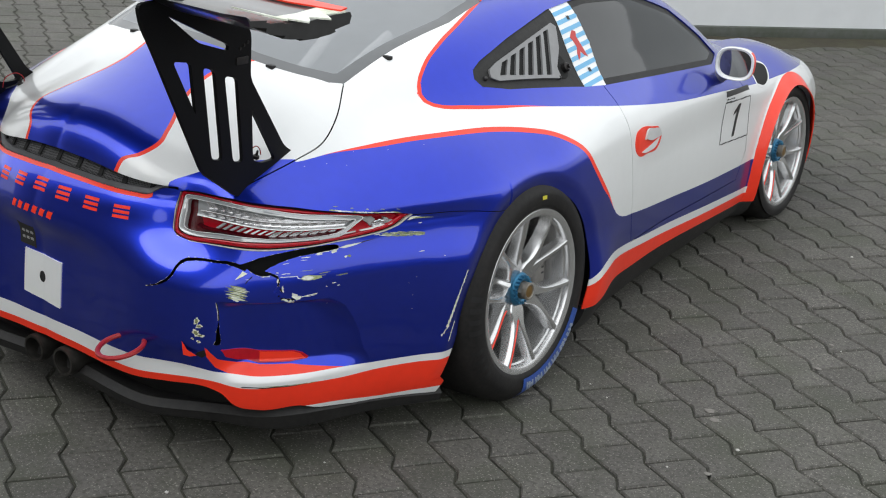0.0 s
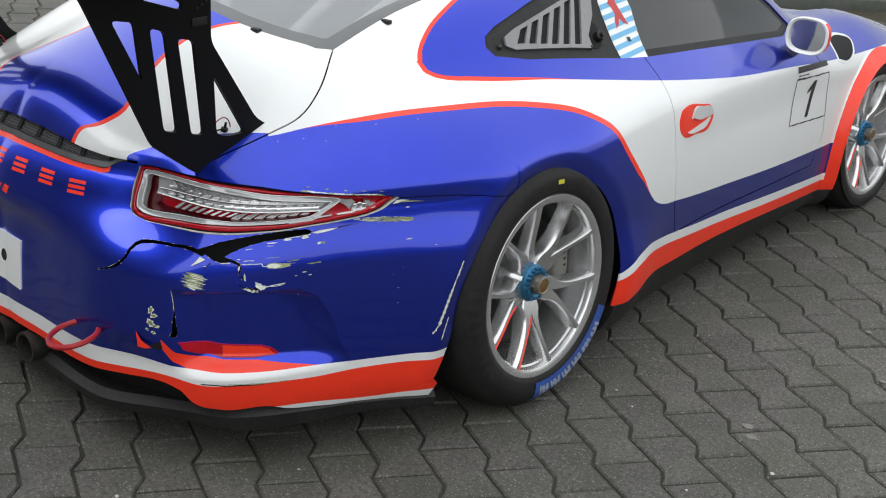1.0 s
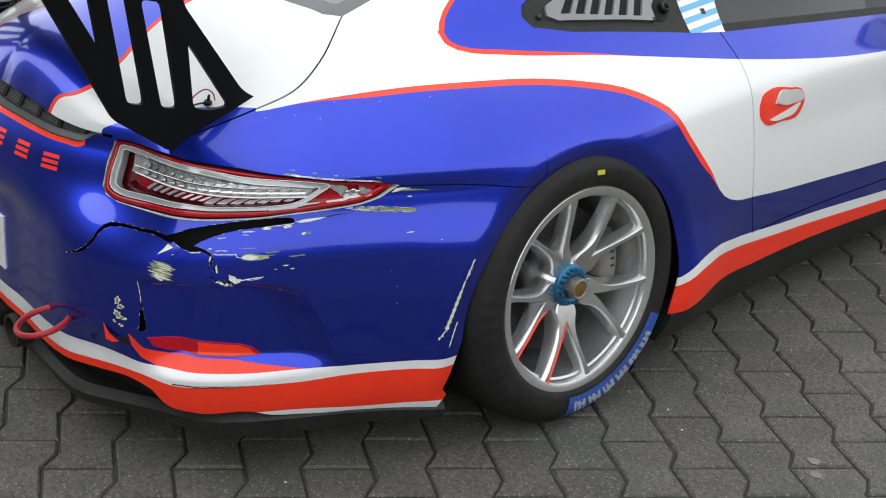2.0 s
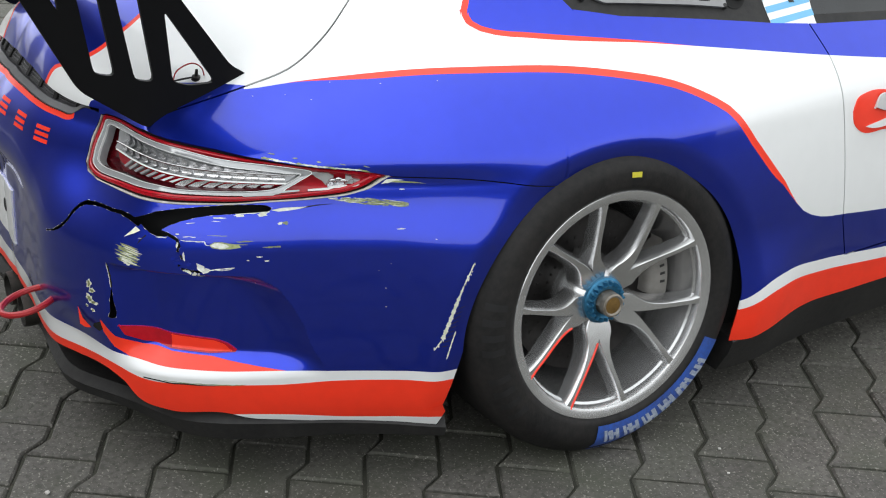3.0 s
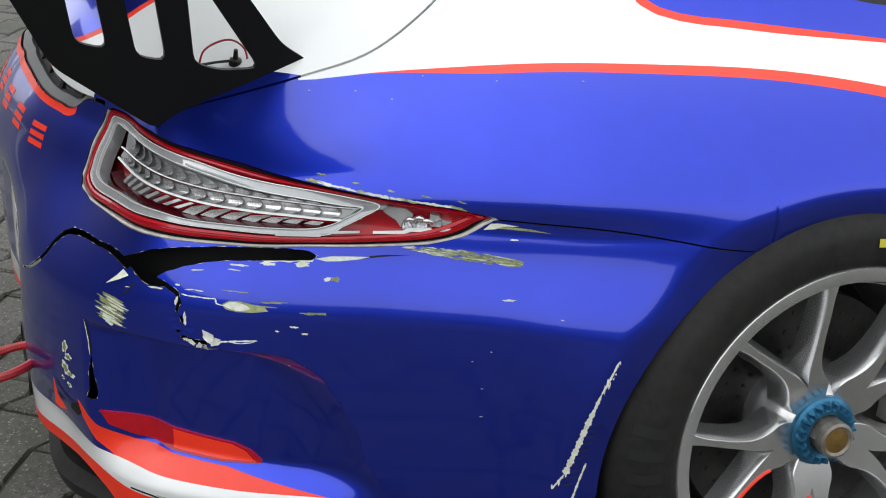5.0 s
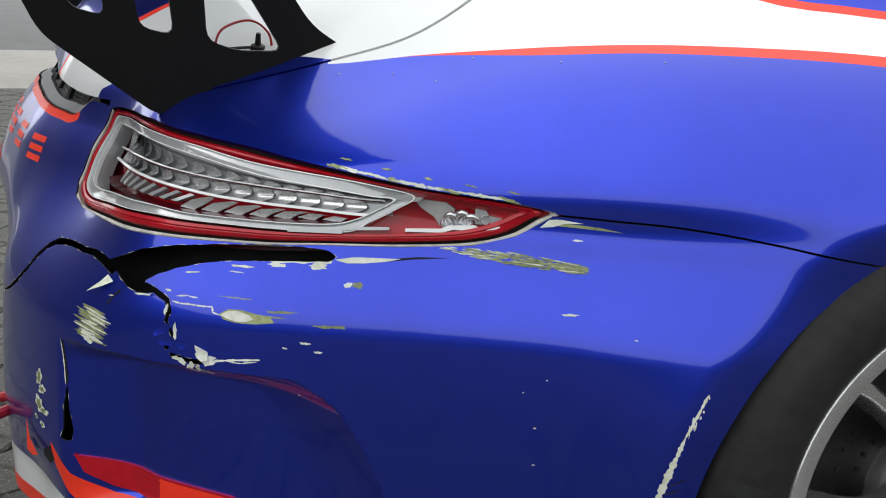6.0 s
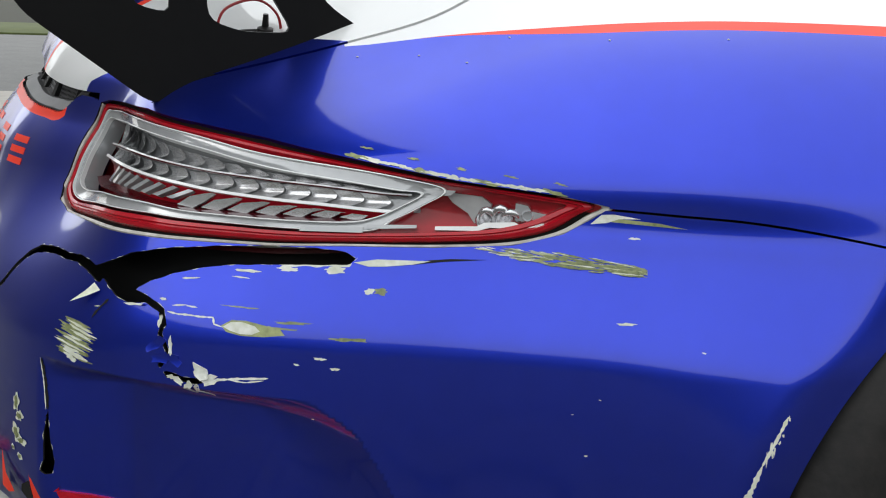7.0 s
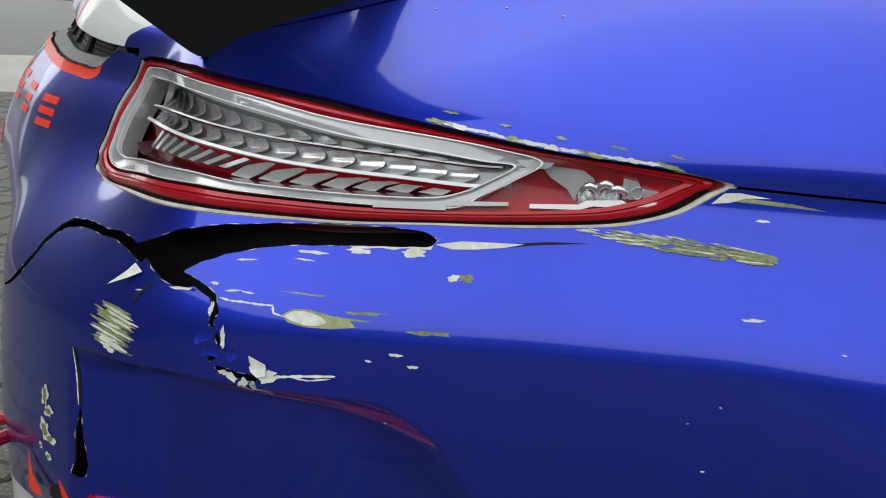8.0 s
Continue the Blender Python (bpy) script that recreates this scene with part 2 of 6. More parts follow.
MID = -0.15  # where the rear cap meets the flanks
REACH = curve([0, 10, 18, 24, 30, 36, 42, 48, 54, 61, 69, 76, 83, 90], [0.942, 0.962, 1.008, 1.052, 1.078, 1.093, 1.092, 1.070, 1.040, 1.014, 1.015, 1.036, 1.041, 1.042])
WIDTH = curve([-0.15, 0.1, 0.4, 0.7, 1.0, 1.5, 1.9, 2.2, 2.46, 2.8, 3.1, 3.3, 3.42, 3.46], [1.042, 1.043, 1.030, 1.000, 0.972, 0.95, 0.93, 0.91, 0.90, 0.865, 0.76, 0.58, 0.3, 0.0])
LEAN_IN = curve([0.1, 0.2, 0.3, 0.4, 0.5, 0.55, 0.60, 0.65, 0.70, 0.76, 0.85, 1.0], [-0.05, -0.012, 0.0, 0.002, 0.0005, -0.0025, -0.007, -0.0135, -0.022, -0.035, -0.07, -0.13])
DECK = curve([-1.1, -1.0, -0.9, -0.8, -0.7, -0.6, -0.5, -0.23, 0.0, 0.3, 0.67, 1.2, 1.6, 1.9, 2.2, 2.46, 2.8, 3.1, 3.3, 3.46], [0.74, 0.765, 0.793, 0.822, 0.855, 0.893, 0.925, 0.975, 0.99, 0.99, 0.99, 0.97, 0.922, 0.85, 0.81, 0.785, 0.72, 0.64, 0.57, 0.5])
ROOF = curve([-1.12, -1.03, -0.9, -0.7, -0.5, -0.2, 0.2, 0.6, 0.95, 1.25, 1.55, 1.85, 2.1, 2.5, 3.0, 3.46], [0.775, 0.812, 0.852, 0.935, 1.022, 1.125, 1.21, 1.25, 1.25, 1.215, 1.09, 0.915, 0.80, 0.73, 0.64, 0.5])
CROWN = curve([-1.05, -0.8, -0.5, 0.0, 0.6, 1.2, 1.8, 3.4], [0.16, 0.13, 0.06, 0.10, 0.09, 0.09, 0.06, 0.05])
BELT = curve([-1.1, -0.8, -0.6, -0.42, -0.23, 0.0, 0.3, 0.67, 1.2, 1.6, 2.0, 3.4], [0.50, 0.56, 0.61, 0.66, 0.735, 0.81, 0.845, 0.85, 0.83, 0.79, 0.70, 0.5])

SHOULDER = curve([-1.1, -0.8, -0.4, 0.2, 3.4], [0.07, 0.1, 0.16, 0.12, 0.12])

POCKET = curve([0.2, 0.30, 0.36, 0.43, 0.468, 0.504, 0.53, 0.6], [61.5, 60.3, 58.6, 57.2, 56.0, 54.4, 52.0, 50.0])


def arch_gap(y, z):
    """Distance outside the wheel arch openings."""
    round_rear = np.hypot(y + 0.02, z - 0.34) - 0.369
    low_rear = np.maximum(-(y + 0.02) - (0.356 + 0.22 * np.maximum(0.40 - z, 0)), (y + 0.02) - 0.369 + 0.11 * np.clip(0.34 - z, 0, 0.1))
    front = np.hypot(y - 2.39, z - 0.285) - 0.365
    return np.minimum(np.where(z < 0.34, low_rear, round_rear), np.where(z < 0.285, np.abs(y - 2.39) - 0.365, front))


def body(x, y, z):
    """Below nought inside the body, with the wheel arches still closed."""
    ax = np.abs(x)
    ang = np.degrees(np.arctan2(ax, MID - y))
    out = LEAN_IN(z)
    cap = y < MID
    out = out - cap * (0.072 * bump(30, 9.5, ang) * step(0.540, 0.715, z) - 0.031 * bump(0, 17, ang) * step(0.55, 0.70, z) + 0.034 * step(42, 30, ang) * step(0.70, 0.80, z))
    out = out - cap * 0.020 * step(0.575, 0.688, z) * step(0.77, 0.70, z) * step(38, 48, ang) * step(92, 72, ang)
    out = out - cap * 0.028 * bump(24, 10, ang) * step(0.56, 0.70, z) * step(0.805, 0.745, z)
    out = out + cap * (0.026 * bump(0, 18, ang) * bump(0.625, 0.055, z) - 0.024 * bump(29, 6, ang) * step(0.40, 0.30, z))
    # the pocket above the reflector
    in_side = np.clip((POCKET(z) - ang) / 6.0, 0, 1)
    in_top = np.clip((0.529 - z) / 0.024, 0, 1)
    hollow = (1 - (1 - in_side) ** 2) * (1 - (1 - in_top) ** 2)
    out = out - cap * 0.052 * hollow * step(0.0, 5.5, ang - 35.0) * step(0.285, 0.345, z) * (0.55 + 0.45 * step(57, 42, ang))
    out = out - 0.014 * step(0.50, 0.70, z) * step(66, 80, ang) * step(0.25, 0.0, y)
    g = arch_gap(y, z)
    out = out + np.where(y < 1.2, 0.004 * step(0.10, 0.02, g) * step(0.70, 0.40, z) * (1 - 0.55 * (y > 0.0)), 0.045 * step(0.065, -0.01, g) * step(0.85, 0.65, z))
    out = out - (y < 1.2) * 0.36 * smax(0.046 - g, 0.0 * g, 0.016) * step(-0.06, 0.0, g) * (z > 0.2)
    out = out + 0.03 * bump(0.42, 0.14, y) * step(0.5, 0.3, z)
    rear = np.hypot(ax, y - MID) - REACH(ang) - out
    flank = ax - WIDTH(y) - out - 0.02 * step(0.6, 0.78, z) * step(0.5, 1.1, y)
    side = np.where(y < MID, rear, flank)
    fall = 0.33 * (np.where(ax < 0.3, 0.15 + ax * ax / 0.6, ax) - 0.6) + step(1.4, 1.9, y) * 0.5 * np.maximum(0.6 - ax, 0)
    deck = z - (DECK(y) - fall + 0.05 * bump(0.74, 0.13, ax) * bump(2.38, 0.38, y))
    green = smax(0.82 * (ax - (BELT(y) - 0.66 * (z - 0.913))), z - (ROOF(y) - CROWN(y) * ax * ax), 0.10)
    return smax(side, smin(deck, green, 0.07), SHOULDER(y))


# ---- cutting the body shell into panels ----
def near_line(pts, a, b):
    """Signed distance from (a, b) to an open line: positive on its left."""
    pts = np.array(pts, float)
    best, sign = np.full(a.shape, 1e9), np.ones(a.shape)
    for (x0, y0), (x1, y1) in zip(pts[:-1], pts[1:]):
        dx, dy = x1 - x0, y1 - y0
        t = np.clip(((a - x0) * dx + (b - y0) * dy) / (dx * dx + dy * dy), 0, 1)
        d = np.hypot(a - x0 - t * dx, b - y0 - t * dy)
        s = np.where(dx * (b - y0) - dy * (a - x0) >= 0, 1.0, -1.0)
        closer = d < best - 1e-9
        sign, best = np.where(closer, s, sign), np.where(closer, d, best)
    return best * sign


def in_loop(pts, a, b):
    """Signed distance to a closed outline: positive inside."""
    pts = np.array(pts, float)
    best, inside = np.full(a.shape, 1e9), np.zeros(a.shape, bool)
    for (x0, y0), (x1, y1) in zip(pts, np.roll(pts, -1, 0)):
        dx, dy = x1 - x0, y1 - y0
        t = np.clip(((a - x0) * dx + (b - y0) * dy) / (dx * dx + dy * dy + 1e-15), 0, 1)
        best = np.minimum(best, np.hypot(a - x0 - t * dx, b - y0 - t * dy))
        cross = ((y0 > b) != (y1 > b)) & (a < (x1 - x0) * (b - y0) / (y1 - y0 + 1e-15) + x0)
        inside ^= cross
    return np.where(inside, best, -best)


def wander(pts, per=6):
    """A smooth line through a few points."""
    pts = np.array(pts, float)
    s = np.r_[0, np.cumsum(np.hypot(*np.diff(pts, axis=0).T))]
    f, g = curve(s, pts[:, 0]), curve(s, pts[:, 1])
    u = np.linspace(0, s[-1], per * (len(pts) - 1) + 1)
    return np.stack([f(u), g(u)], 1)


def girth(x, z):
    """How far round the flank a place lies, in metres at 0.9 m from the middle."""
    return 0.9 * np.arctan2(z - 0.45, np.abs(x) + 1e-9)


def angle(x, y):
    return np.degrees(np.arctan2(np.abs(x), MID - y))


def arc(x, y):
    """The way round the rear corner, in metres."""
    return 0.0183 * angle(x, y)


def reach(ox, oy, oz, dx, dy, dz, t0=None, off=0.0):
    """Distance along rays from inside to the body's surface."""
    if t0 is None:
        lo, hi = np.full(dx.shape, 0.05), np.full(dx.shape, 1.75)
        for _ in range(8):
            m = (lo + hi) / 2
            within = body(ox + m * dx, oy + m * dy, oz + m * dz) < off
            lo, hi = np.where(within, m, lo), np.where(within, hi, m)
        t0 = (lo + hi) / 2
    t = t0
    e = 1e-4
    for _ in range(4):
        f = body(ox + t * dx, oy + t * dy, oz + t * dz) - off
        g = (body(ox + (t + e) * dx, oy + (t + e) * dy, oz + (t + e) * dz) - off - f) / e
        t = t - np.clip(f / np.maximum(g, 0.15), -0.03, 0.03)
    return t


def normals(p):
    e = 1.5e-4
    f = body(*p.T)
    n = np.stack([body(p[:, 0] + e, p[:, 1], p[:, 2]) - f, body(p[:, 0], p[:, 1] + e, p[:, 2]) - f, body(p[:, 0], p[:, 1], p[:, 2] + e) - f], 1)
    return n / np.linalg.norm(n, axis=1, keepdims=True)


def settle(p, off=0.0):
    """Moves places onto the body's surface, or a little off it."""
    p = np.array(p, float)
    for _ in range(5):
        n = normals(p)
        p = p - n * ((body(*p.T) - off) / 1.0)[:, None] * 0.9
    return p


def at_corner(ang, z, off=0.0):
    """The place on the rear cap at an angle round the car and a height."""
    ang, z = np.broadcast_arrays(np.array(ang, float), np.array(z, float))
    dx, dy = np.sin(np.radians(ang)), -np.cos(np.radians(ang))
    t = reach(0.0, MID, z, dx, dy, 0 * dx, off=off)
    return np.stack([t * dx, MID + t * dy, z + 0 * t], -1)


ROWS_AT = np.r_[np.arange(-20, 18, 0.19), np.arange(18, 35, 0.55), np.linspace(35, 90, 52)]
CAP_AT = np.r_[np.arange(0, 20, 0.5), np.arange(20, 70, 0.19), np.linspace(70, 90, 56)]
FORE_AT = np.r_[np.arange(-0.15, 0.6, 0.008)[1:], np.arange(0.6, 2.9, 0.02), np.linspace(2.9, 3.46, 18)]


def half_shell(cap, fore, rows, off=0.0):
    """One half of the body as a grid of points and triangles."""
    el = np.radians(rows)
    ca, fa = np.radians(cap), np.array(fore)
    oy = np.r_[np.full(len(ca), MID), fa]
    ux, uy = np.r_[np.sin(ca), np.ones(len(fa))], np.r_[-np.cos(ca), np.zeros(len(fa))]

    def solve(ci, ri):
        c, r = np.meshgrid(ci, ri, indexing="ij")
        dx, dy, dz = ux[c] * np.cos(el[r]), uy[c] * np.cos(el[r]), np.sin(el[r])
        return oy[c], dx, dy, dz

    ci, ri = np.unique(np.r_[np.arange(0, len(oy), 6), len(oy) - 1, len(ca) - 1]), np.unique(np.r_[np.arange(0, len(el), 5), len(el) - 1])
    o, dx, dy, dz = solve(ci, ri)
    coarse = reach(0.0, o, 0.45, dx, dy, dz, off=off)
    mid = np.stack([np.interp(np.arange(len(el)), ri, row) for row in coarse])
    t0 = np.stack([np.interp(np.arange(len(oy)), ci, col) for col in mid.T], 1)
    o, dx, dy, dz = solve(np.arange(len(oy)), np.arange(len(el)))
    t = reach(0.0, o, 0.45, dx, dy, dz, t0, off=off)
    p = np.stack([t * dx, o + t * dy, 0.45 + t * dz], -1).reshape(-1, 3)
    nr = len(el)
    c, r = np.meshgrid(np.arange(len(oy) - 1), np.arange(nr - 1), indexing="ij")
    a = (c * nr + r).ravel()
    quads = np.stack([a, a + nr, a + nr + 1, a + 1], 1)
    return p, np.concatenate([quads[:, [0, 1, 2]], quads[:, [0, 2, 3]]])


def cleave(p, tri, field):
    """Cuts triangles along the line where field is nought."""
    s = field(p)
    s = np.where(np.abs(s) < 1e-6, 1e-6, s)
    pos = s[tri] > 0
    cnt = pos.sum(1)
    mixed = (cnt == 1) | (cnt == 2)
    if not mixed.any():
        return p, tri
    t, ps, cn = tri[mixed], pos[mixed], cnt[mixed]
    lone = np.where(cn == 1, ps.argmax(1), (~ps).argmax(1))
    i = np.arange(len(t))
    a, b, c = t[i, lone], t[i, (lone + 1) % 3], t[i, (lone + 2) % 3]
    pairs = np.sort(np.concatenate([np.stack([a, b], 1), np.stack([a, c], 1)]), 1)
    uniq, inv = np.unique(pairs, axis=0, return_inverse=True)
    inv = inv.ravel()
    w = s[uniq[:, 0]] / (s[uniq[:, 0]] - s[uniq[:, 1]])
    w = np.clip(w, 0.002, 0.998)[:, None]
    fresh = p[uniq[:, 0]] * (1 - w) + p[uniq[:, 1]] * w
    ab, ac = len(p) + inv[: len(t)], len(p) + inv[len(t) :]
    made = np.concatenate([np.stack([a, ab, ac], 1), np.stack([ab, b, c], 1), np.stack([ab, c, ac], 1)])
    return np.concatenate([p, fresh]), np.concatenate([tri[~mixed], made])


def array_mesh(name, p, tri, mat_of, mats, parent, label="", vn=None, lip=0.0, lip_mat=None):
    """A mesh object from arrays, with smooth normals and its open edges turned inward by lip."""
    used, tri = np.unique(tri, return_inverse=True)
    tri = tri.reshape(-1, 3)
    p = p[used]
    vn = normals(p) if vn is None else vn[used]
    mat_of = np.array(mat_of)
    if lip:
        e = np.concatenate([tri[:, [0, 1]], tri[:, [1, 2]], tri[:, [2, 0]]])
        owner = np.tile(np.arange(len(tri)), 3)
        key = np.sort(e, 1) @ np.array([len(p) + 1, 1])
        _, first, count = np.unique(key, return_index=True, return_counts=True)
        rim = first[count == 1]
        a, b = e[rim, 0], e[rim, 1]
        n0 = len(p)
        k = len(rim)
        q = np.concatenate([p[a], p[b], p[b] - lip * vn[b], p[a] - lip * vn[a]])
        fn = np.cross(p[b] - p[a], -vn[a])
        fn = -fn / (np.linalg.norm(fn, axis=1, keepdims=True) + 1e-12)
        i = np.arange(k)
        more = np.concatenate([np.stack([n0 + k + i, n0 + i, n0 + 3 * k + i], 1), np.stack([n0 + k + i, n0 + 3 * k + i, n0 + 2 * k + i], 1)])
        p, vn = np.concatenate([p, q]), np.concatenate([vn, fn, fn, fn, fn])
        lm = mat_of[owner[rim]] if lip_mat is None else np.full(k, lip_mat)
        tri, mat_of = np.concatenate([tri, more]), np.concatenate([mat_of, lm, lm])
    me = bpy.data.meshes.new(name)
    me.vertices.add(len(p))
    me.vertices.foreach_set("co", p.ravel())
    me.loops.add(3 * len(tri))
    me.loops.foreach_set("vertex_index", tri.ravel().astype(np.int32))
    me.polygons.add(len(tri))
    me.polygons.foreach_set("loop_start", np.arange(0, 3 * len(tri), 3, dtype=np.int32))
    for m in mats:
        me.materials.append(m)
    me.polygons.foreach_set("material_index", mat_of.astype(np.int32))
    me.update(calc_edges=True)
    me.normals_split_custom_set_from_vertices(vn)
    ob = new(name, me)
    ob.parent = parent
    return tagged(ob, label)



# ---- the race car ----
car = tagged(new("race_car"), "blue, white and orange coupe race car with a cracked rear bumper", "car")

SIDE_WINDOW = [(-0.02, 0.585), (-0.01, 0.612), (0.035, 0.632), (0.21, 0.675), (0.5, 0.732), (0.75, 0.752), (1.1, 0.735), (1.4, 0.65), (1.6, 0.52), (1.69, 0.435), (1.57, 0.399), (1.1, 0.421), (0.65, 0.445), (0.516, 0.459), (0.11, 0.521), (0.0, 0.553)]
REAR_WINDOW = [(-0.1, -0.525), (0.0, -0.525), (0.245, -0.508), (0.40, -0.478), (0.51, -0.455), (0.545, -0.425), (0.555, -0.195), (0.575, 0.06), (0.55, 0.28), (0.45, 0.34), (0.0, 0.36), (-0.1, 0.36)]
SCREEN = [(-0.1, 1.28), (0.4, 1.28), (0.5, 1.33), (0.62, 1.72), (0.62, 1.86), (0.4, 1.97), (0, 2.0), (-0.1, 2.0)]
LID_SIDE = wander([(0.552, -1.06), (0.575, -0.95), (0.60, -0.82), (0.62, -0.712), (0.632, -0.619), (0.608, -0.533), (0.545, -0.425)])
FENDER_LINE = wander([(-0.80, 0.540), (-0.707, 0.5171), (-0.6245, 0.510), (-0.5166, 0.4968), (-0.4282, 0.4856), (-0.2586, 0.4589), (-0.0751, 0.4305), (0.0503, 0.4019), (0.1764, 0.3634), (0.2385, 0.3332), (0.2907, 0.3028), (0.3661, 0.2241), (0.4314, 0.1578), (0.4662, 0.1232), (0.4935, 0.0884), (0.5409, 0.0486), (0.5959, 0.0279), (0.7035, 0.0139), (0.8373, -0.001), (1.2, -0.028), (1.84, -0.055), (2.0, -0.06)], 4)
UPPER_LINE = wander([(0.30, 0.86), (0.056, 0.776), (-0.059, 0.736), (-0.177, 0.676), (-0.231, 0.621), (-0.243, 0.589), (-0.235, 0.56), (-0.2, 0.533), (-0.11, 0.503), (0.165, 0.45), (0.64, 0.372), (1.109, 0.318), (1.548, 0.292), (2.0, 0.262), (2.7, 0.25)], 8)
DOOR = [(0.62, 0.465), (0.645, 0.37), (0.665, 0.2), (0.69, 0.0), (0.72, -0.09), (1.80, -0.11), (1.87, 0.0), (1.84, 0.22), (1.77, 0.30), (1.66, 0.445)]
STRIPE = curve([-1.08, -1.03, -1.012, -0.993, -0.96, -0.927, -0.886, -0.848, -0.803, -0.65, -0.55, -0.48], [0.234, 0.231, 0.238, 0.268, 0.292, 0.297, 0.28, 0.262, 0.236, 0.195, 0.22, 0.27])
LID_BLUE = [(0.375, -1.1), (0.393, -0.98), (0.412, -0.958), (0.50, -0.86), (0.616, -0.718), (0.66, -0.66)]
LID_EDGE = curve([0, 2.2, 12.2, 19, 25.5, 30, 37, 45], [0.812, 0.812, 0.803, 0.792, 0.785, 0.787, 0.790, 0.775])
FASCIA_TOP = curve([0, 4, 13, 19.5, 22.0, 24.2, 27, 32, 40, 55, 67.6, 71.3, 75, 81.2, 86, 91, 100], [0.766, 0.765, 0.760, 0.756, 0.757, 0.777, 0.777, 0.74, 0.73, 0.72, 0.7235, 0.7215, 0.7195, 0.706, 0.690, 0.673, 0.64])
LAMP = [(27.4, 0.775), (26.9, 0.74), (27.0, 0.682), (28.0, 0.6665), (30.5, 0.66), (35.9, 0.6654), (40.8, 0.668), (44.0, 0.669), (49.2, 0.671), (53.2, 0.675), (58.0, 0.678), (62.3, 0.6841), (65.1, 0.6975), (66.8, 0.715), (67.7, 0.726), (65.0, 0.7335), (59.0, 0.742), (53.2, 0.756), (47.0, 0.77), (42.0, 0.7782), (37.0, 0.7845), (32.0, 0.7815), (28.5, 0.7795)]
STRIPE_TOP = curve([0, 17, 28, 32, 36, 40.5, 45.5, 55, 61.7, 68.5, 74.7, 80], [0.303, 0.309, 0.318, 0.320, 0.316, 0.306, 0.304, 0.303, 0.300, 0.299, 0.298, 0.298])
STRIPE_LOW = curve([0, 17, 28, 35.7, 39.3, 44.4, 49.6, 55, 61.7, 68.5, 74.5, 80], [0.262, 0.263, 0.275, 0.285, 0.273, 0.273, 0.274, 0.272, 0.2755, 0.2765, 0.2735, 0.273])
ORANGE_LOW = curve([0, 17, 28, 35.7, 36.6, 38.2, 42, 49.3, 55, 61.7, 68.8, 74.2], [0.237, 0.240, 0.253, 0.257, 0.25, 0.22, 0.201, 0.198, 0.192, 0.177, 0.1755, 0.179])
BUMPER_LOW = curve([0, 17, 28, 35.7, 36.6, 38.2, 42, 49.3, 50.5, 55, 61.7, 68.8, 74], [0.237, 0.240, 0.253, 0.257, 0.25, 0.22, 0.201, 0.198, 0.189, 0.176, 0.162, 0.159, 0.155])
SKIRT_TOP = curve([0.326, 0.356, 0.40, 0.503, 0.62, 0.886, 1.2, 1.95], [0.316, 0.324, 0.349, 0.370, 0.361, 0.335, 0.314, 0.265])
SKIRT_MID = curve([0.323, 0.359, 0.403, 0.506, 0.627, 0.896, 1.2, 1.98], [0.292, 0.301, 0.320, 0.337, 0.328, 0.302, 0.280, 0.235])
SKIRT_LOW = curve([0.338, 0.392, 0.534, 0.765, 0.919, 1.26, 1.98], [0.211, 0.217, 0.243, 0.239, 0.236, 0.227, 0.19])
WEDGE = [(34.0, 0.392), (35.9, 0.357), (38.5, 0.338), (42, 0.329), (46.8, 0.327), (51.0, 0.316), (55.5, 0.303), (55.5, 0.29), (40, 0.29), (37.5, 0.312), (35.6, 0.33), (34.3, 0.36)]

# damage on the right rear corner: angle round the car, height
GAP = [(38.6, 0.631), (40.0, 0.641), (41.2, 0.651), (43.6, 0.661), (46.3, 0.667), (49.0, 0.671), (51.7, 0.672), (53.3, 0.670), (53.9, 0.664), (53.6, 0.658), (51.5, 0.656), (49.5, 0.654), (47.0, 0.650), (45.4, 0.644), (44.2, 0.637), (42.9, 0.627), (42.2, 0.618), (43.2, 0.613), (44.2, 0.604), (44.5, 0.588), (44.1, 0.585), (43.9, 0.600), (43.0, 0.607), (41.9, 0.604), (40.8, 0.609), (40.0, 0.618), (39.2, 0.625)]
CRACK_A = [(24.6, 0.538), (26.4, 0.550), (27.8, 0.566), (28.6, 0.583), (29.0, 0.600), (29.6, 0.613), (30.5, 0.6215), (32.0, 0.6260), (33.6, 0.6285), (35.2, 0.6290), (36.6, 0.6315), (37.8, 0.6295), (38.7, 0.6255), (39.3, 0.622)]
CRACK_B = [(44.3, 0.590), (44.15, 0.580), (44.55, 0.568), (44.75, 0.560), (44.3, 0.549)]
CRACK_C = [(35.55, 0.527), (35.75, 0.507), (35.85, 0.495), (35.95, 0.472), (35.85, 0.445), (35.95, 0.415), (35.7, 0.398)]
HAIR = [(44.4, 0.602), (45.0, 0.6005), (45.5, 0.601), (46.3, 0.6005), (47.0, 0.601), (47.1, 0.595), (47.6, 0.593)]
TEAR = [(44.2, 0.550), (44.5, 0.545), (44.9, 0.5435), (45.7, 0.5405), (46.7, 0.5405), (47.3, 0.545), (47.2, 0.539), (46.4, 0.5345), (45.4, 0.536), (44.7, 0.538)]


def scaled(pts):
    return [(0.0183 * a, z) for a, z in pts]


def rough_edge(x, y, z, size):
    """A small uneven offset for broken edges."""
    a = arc(x, y)
    return size * (np.sin(a * 260 + 2 * np.sin(z * 190)) + 0.8 * np.sin(z * 330 + 2 * np.sin(a * 150)) + 0.4 * np.sin(a * 620 + z * 540))


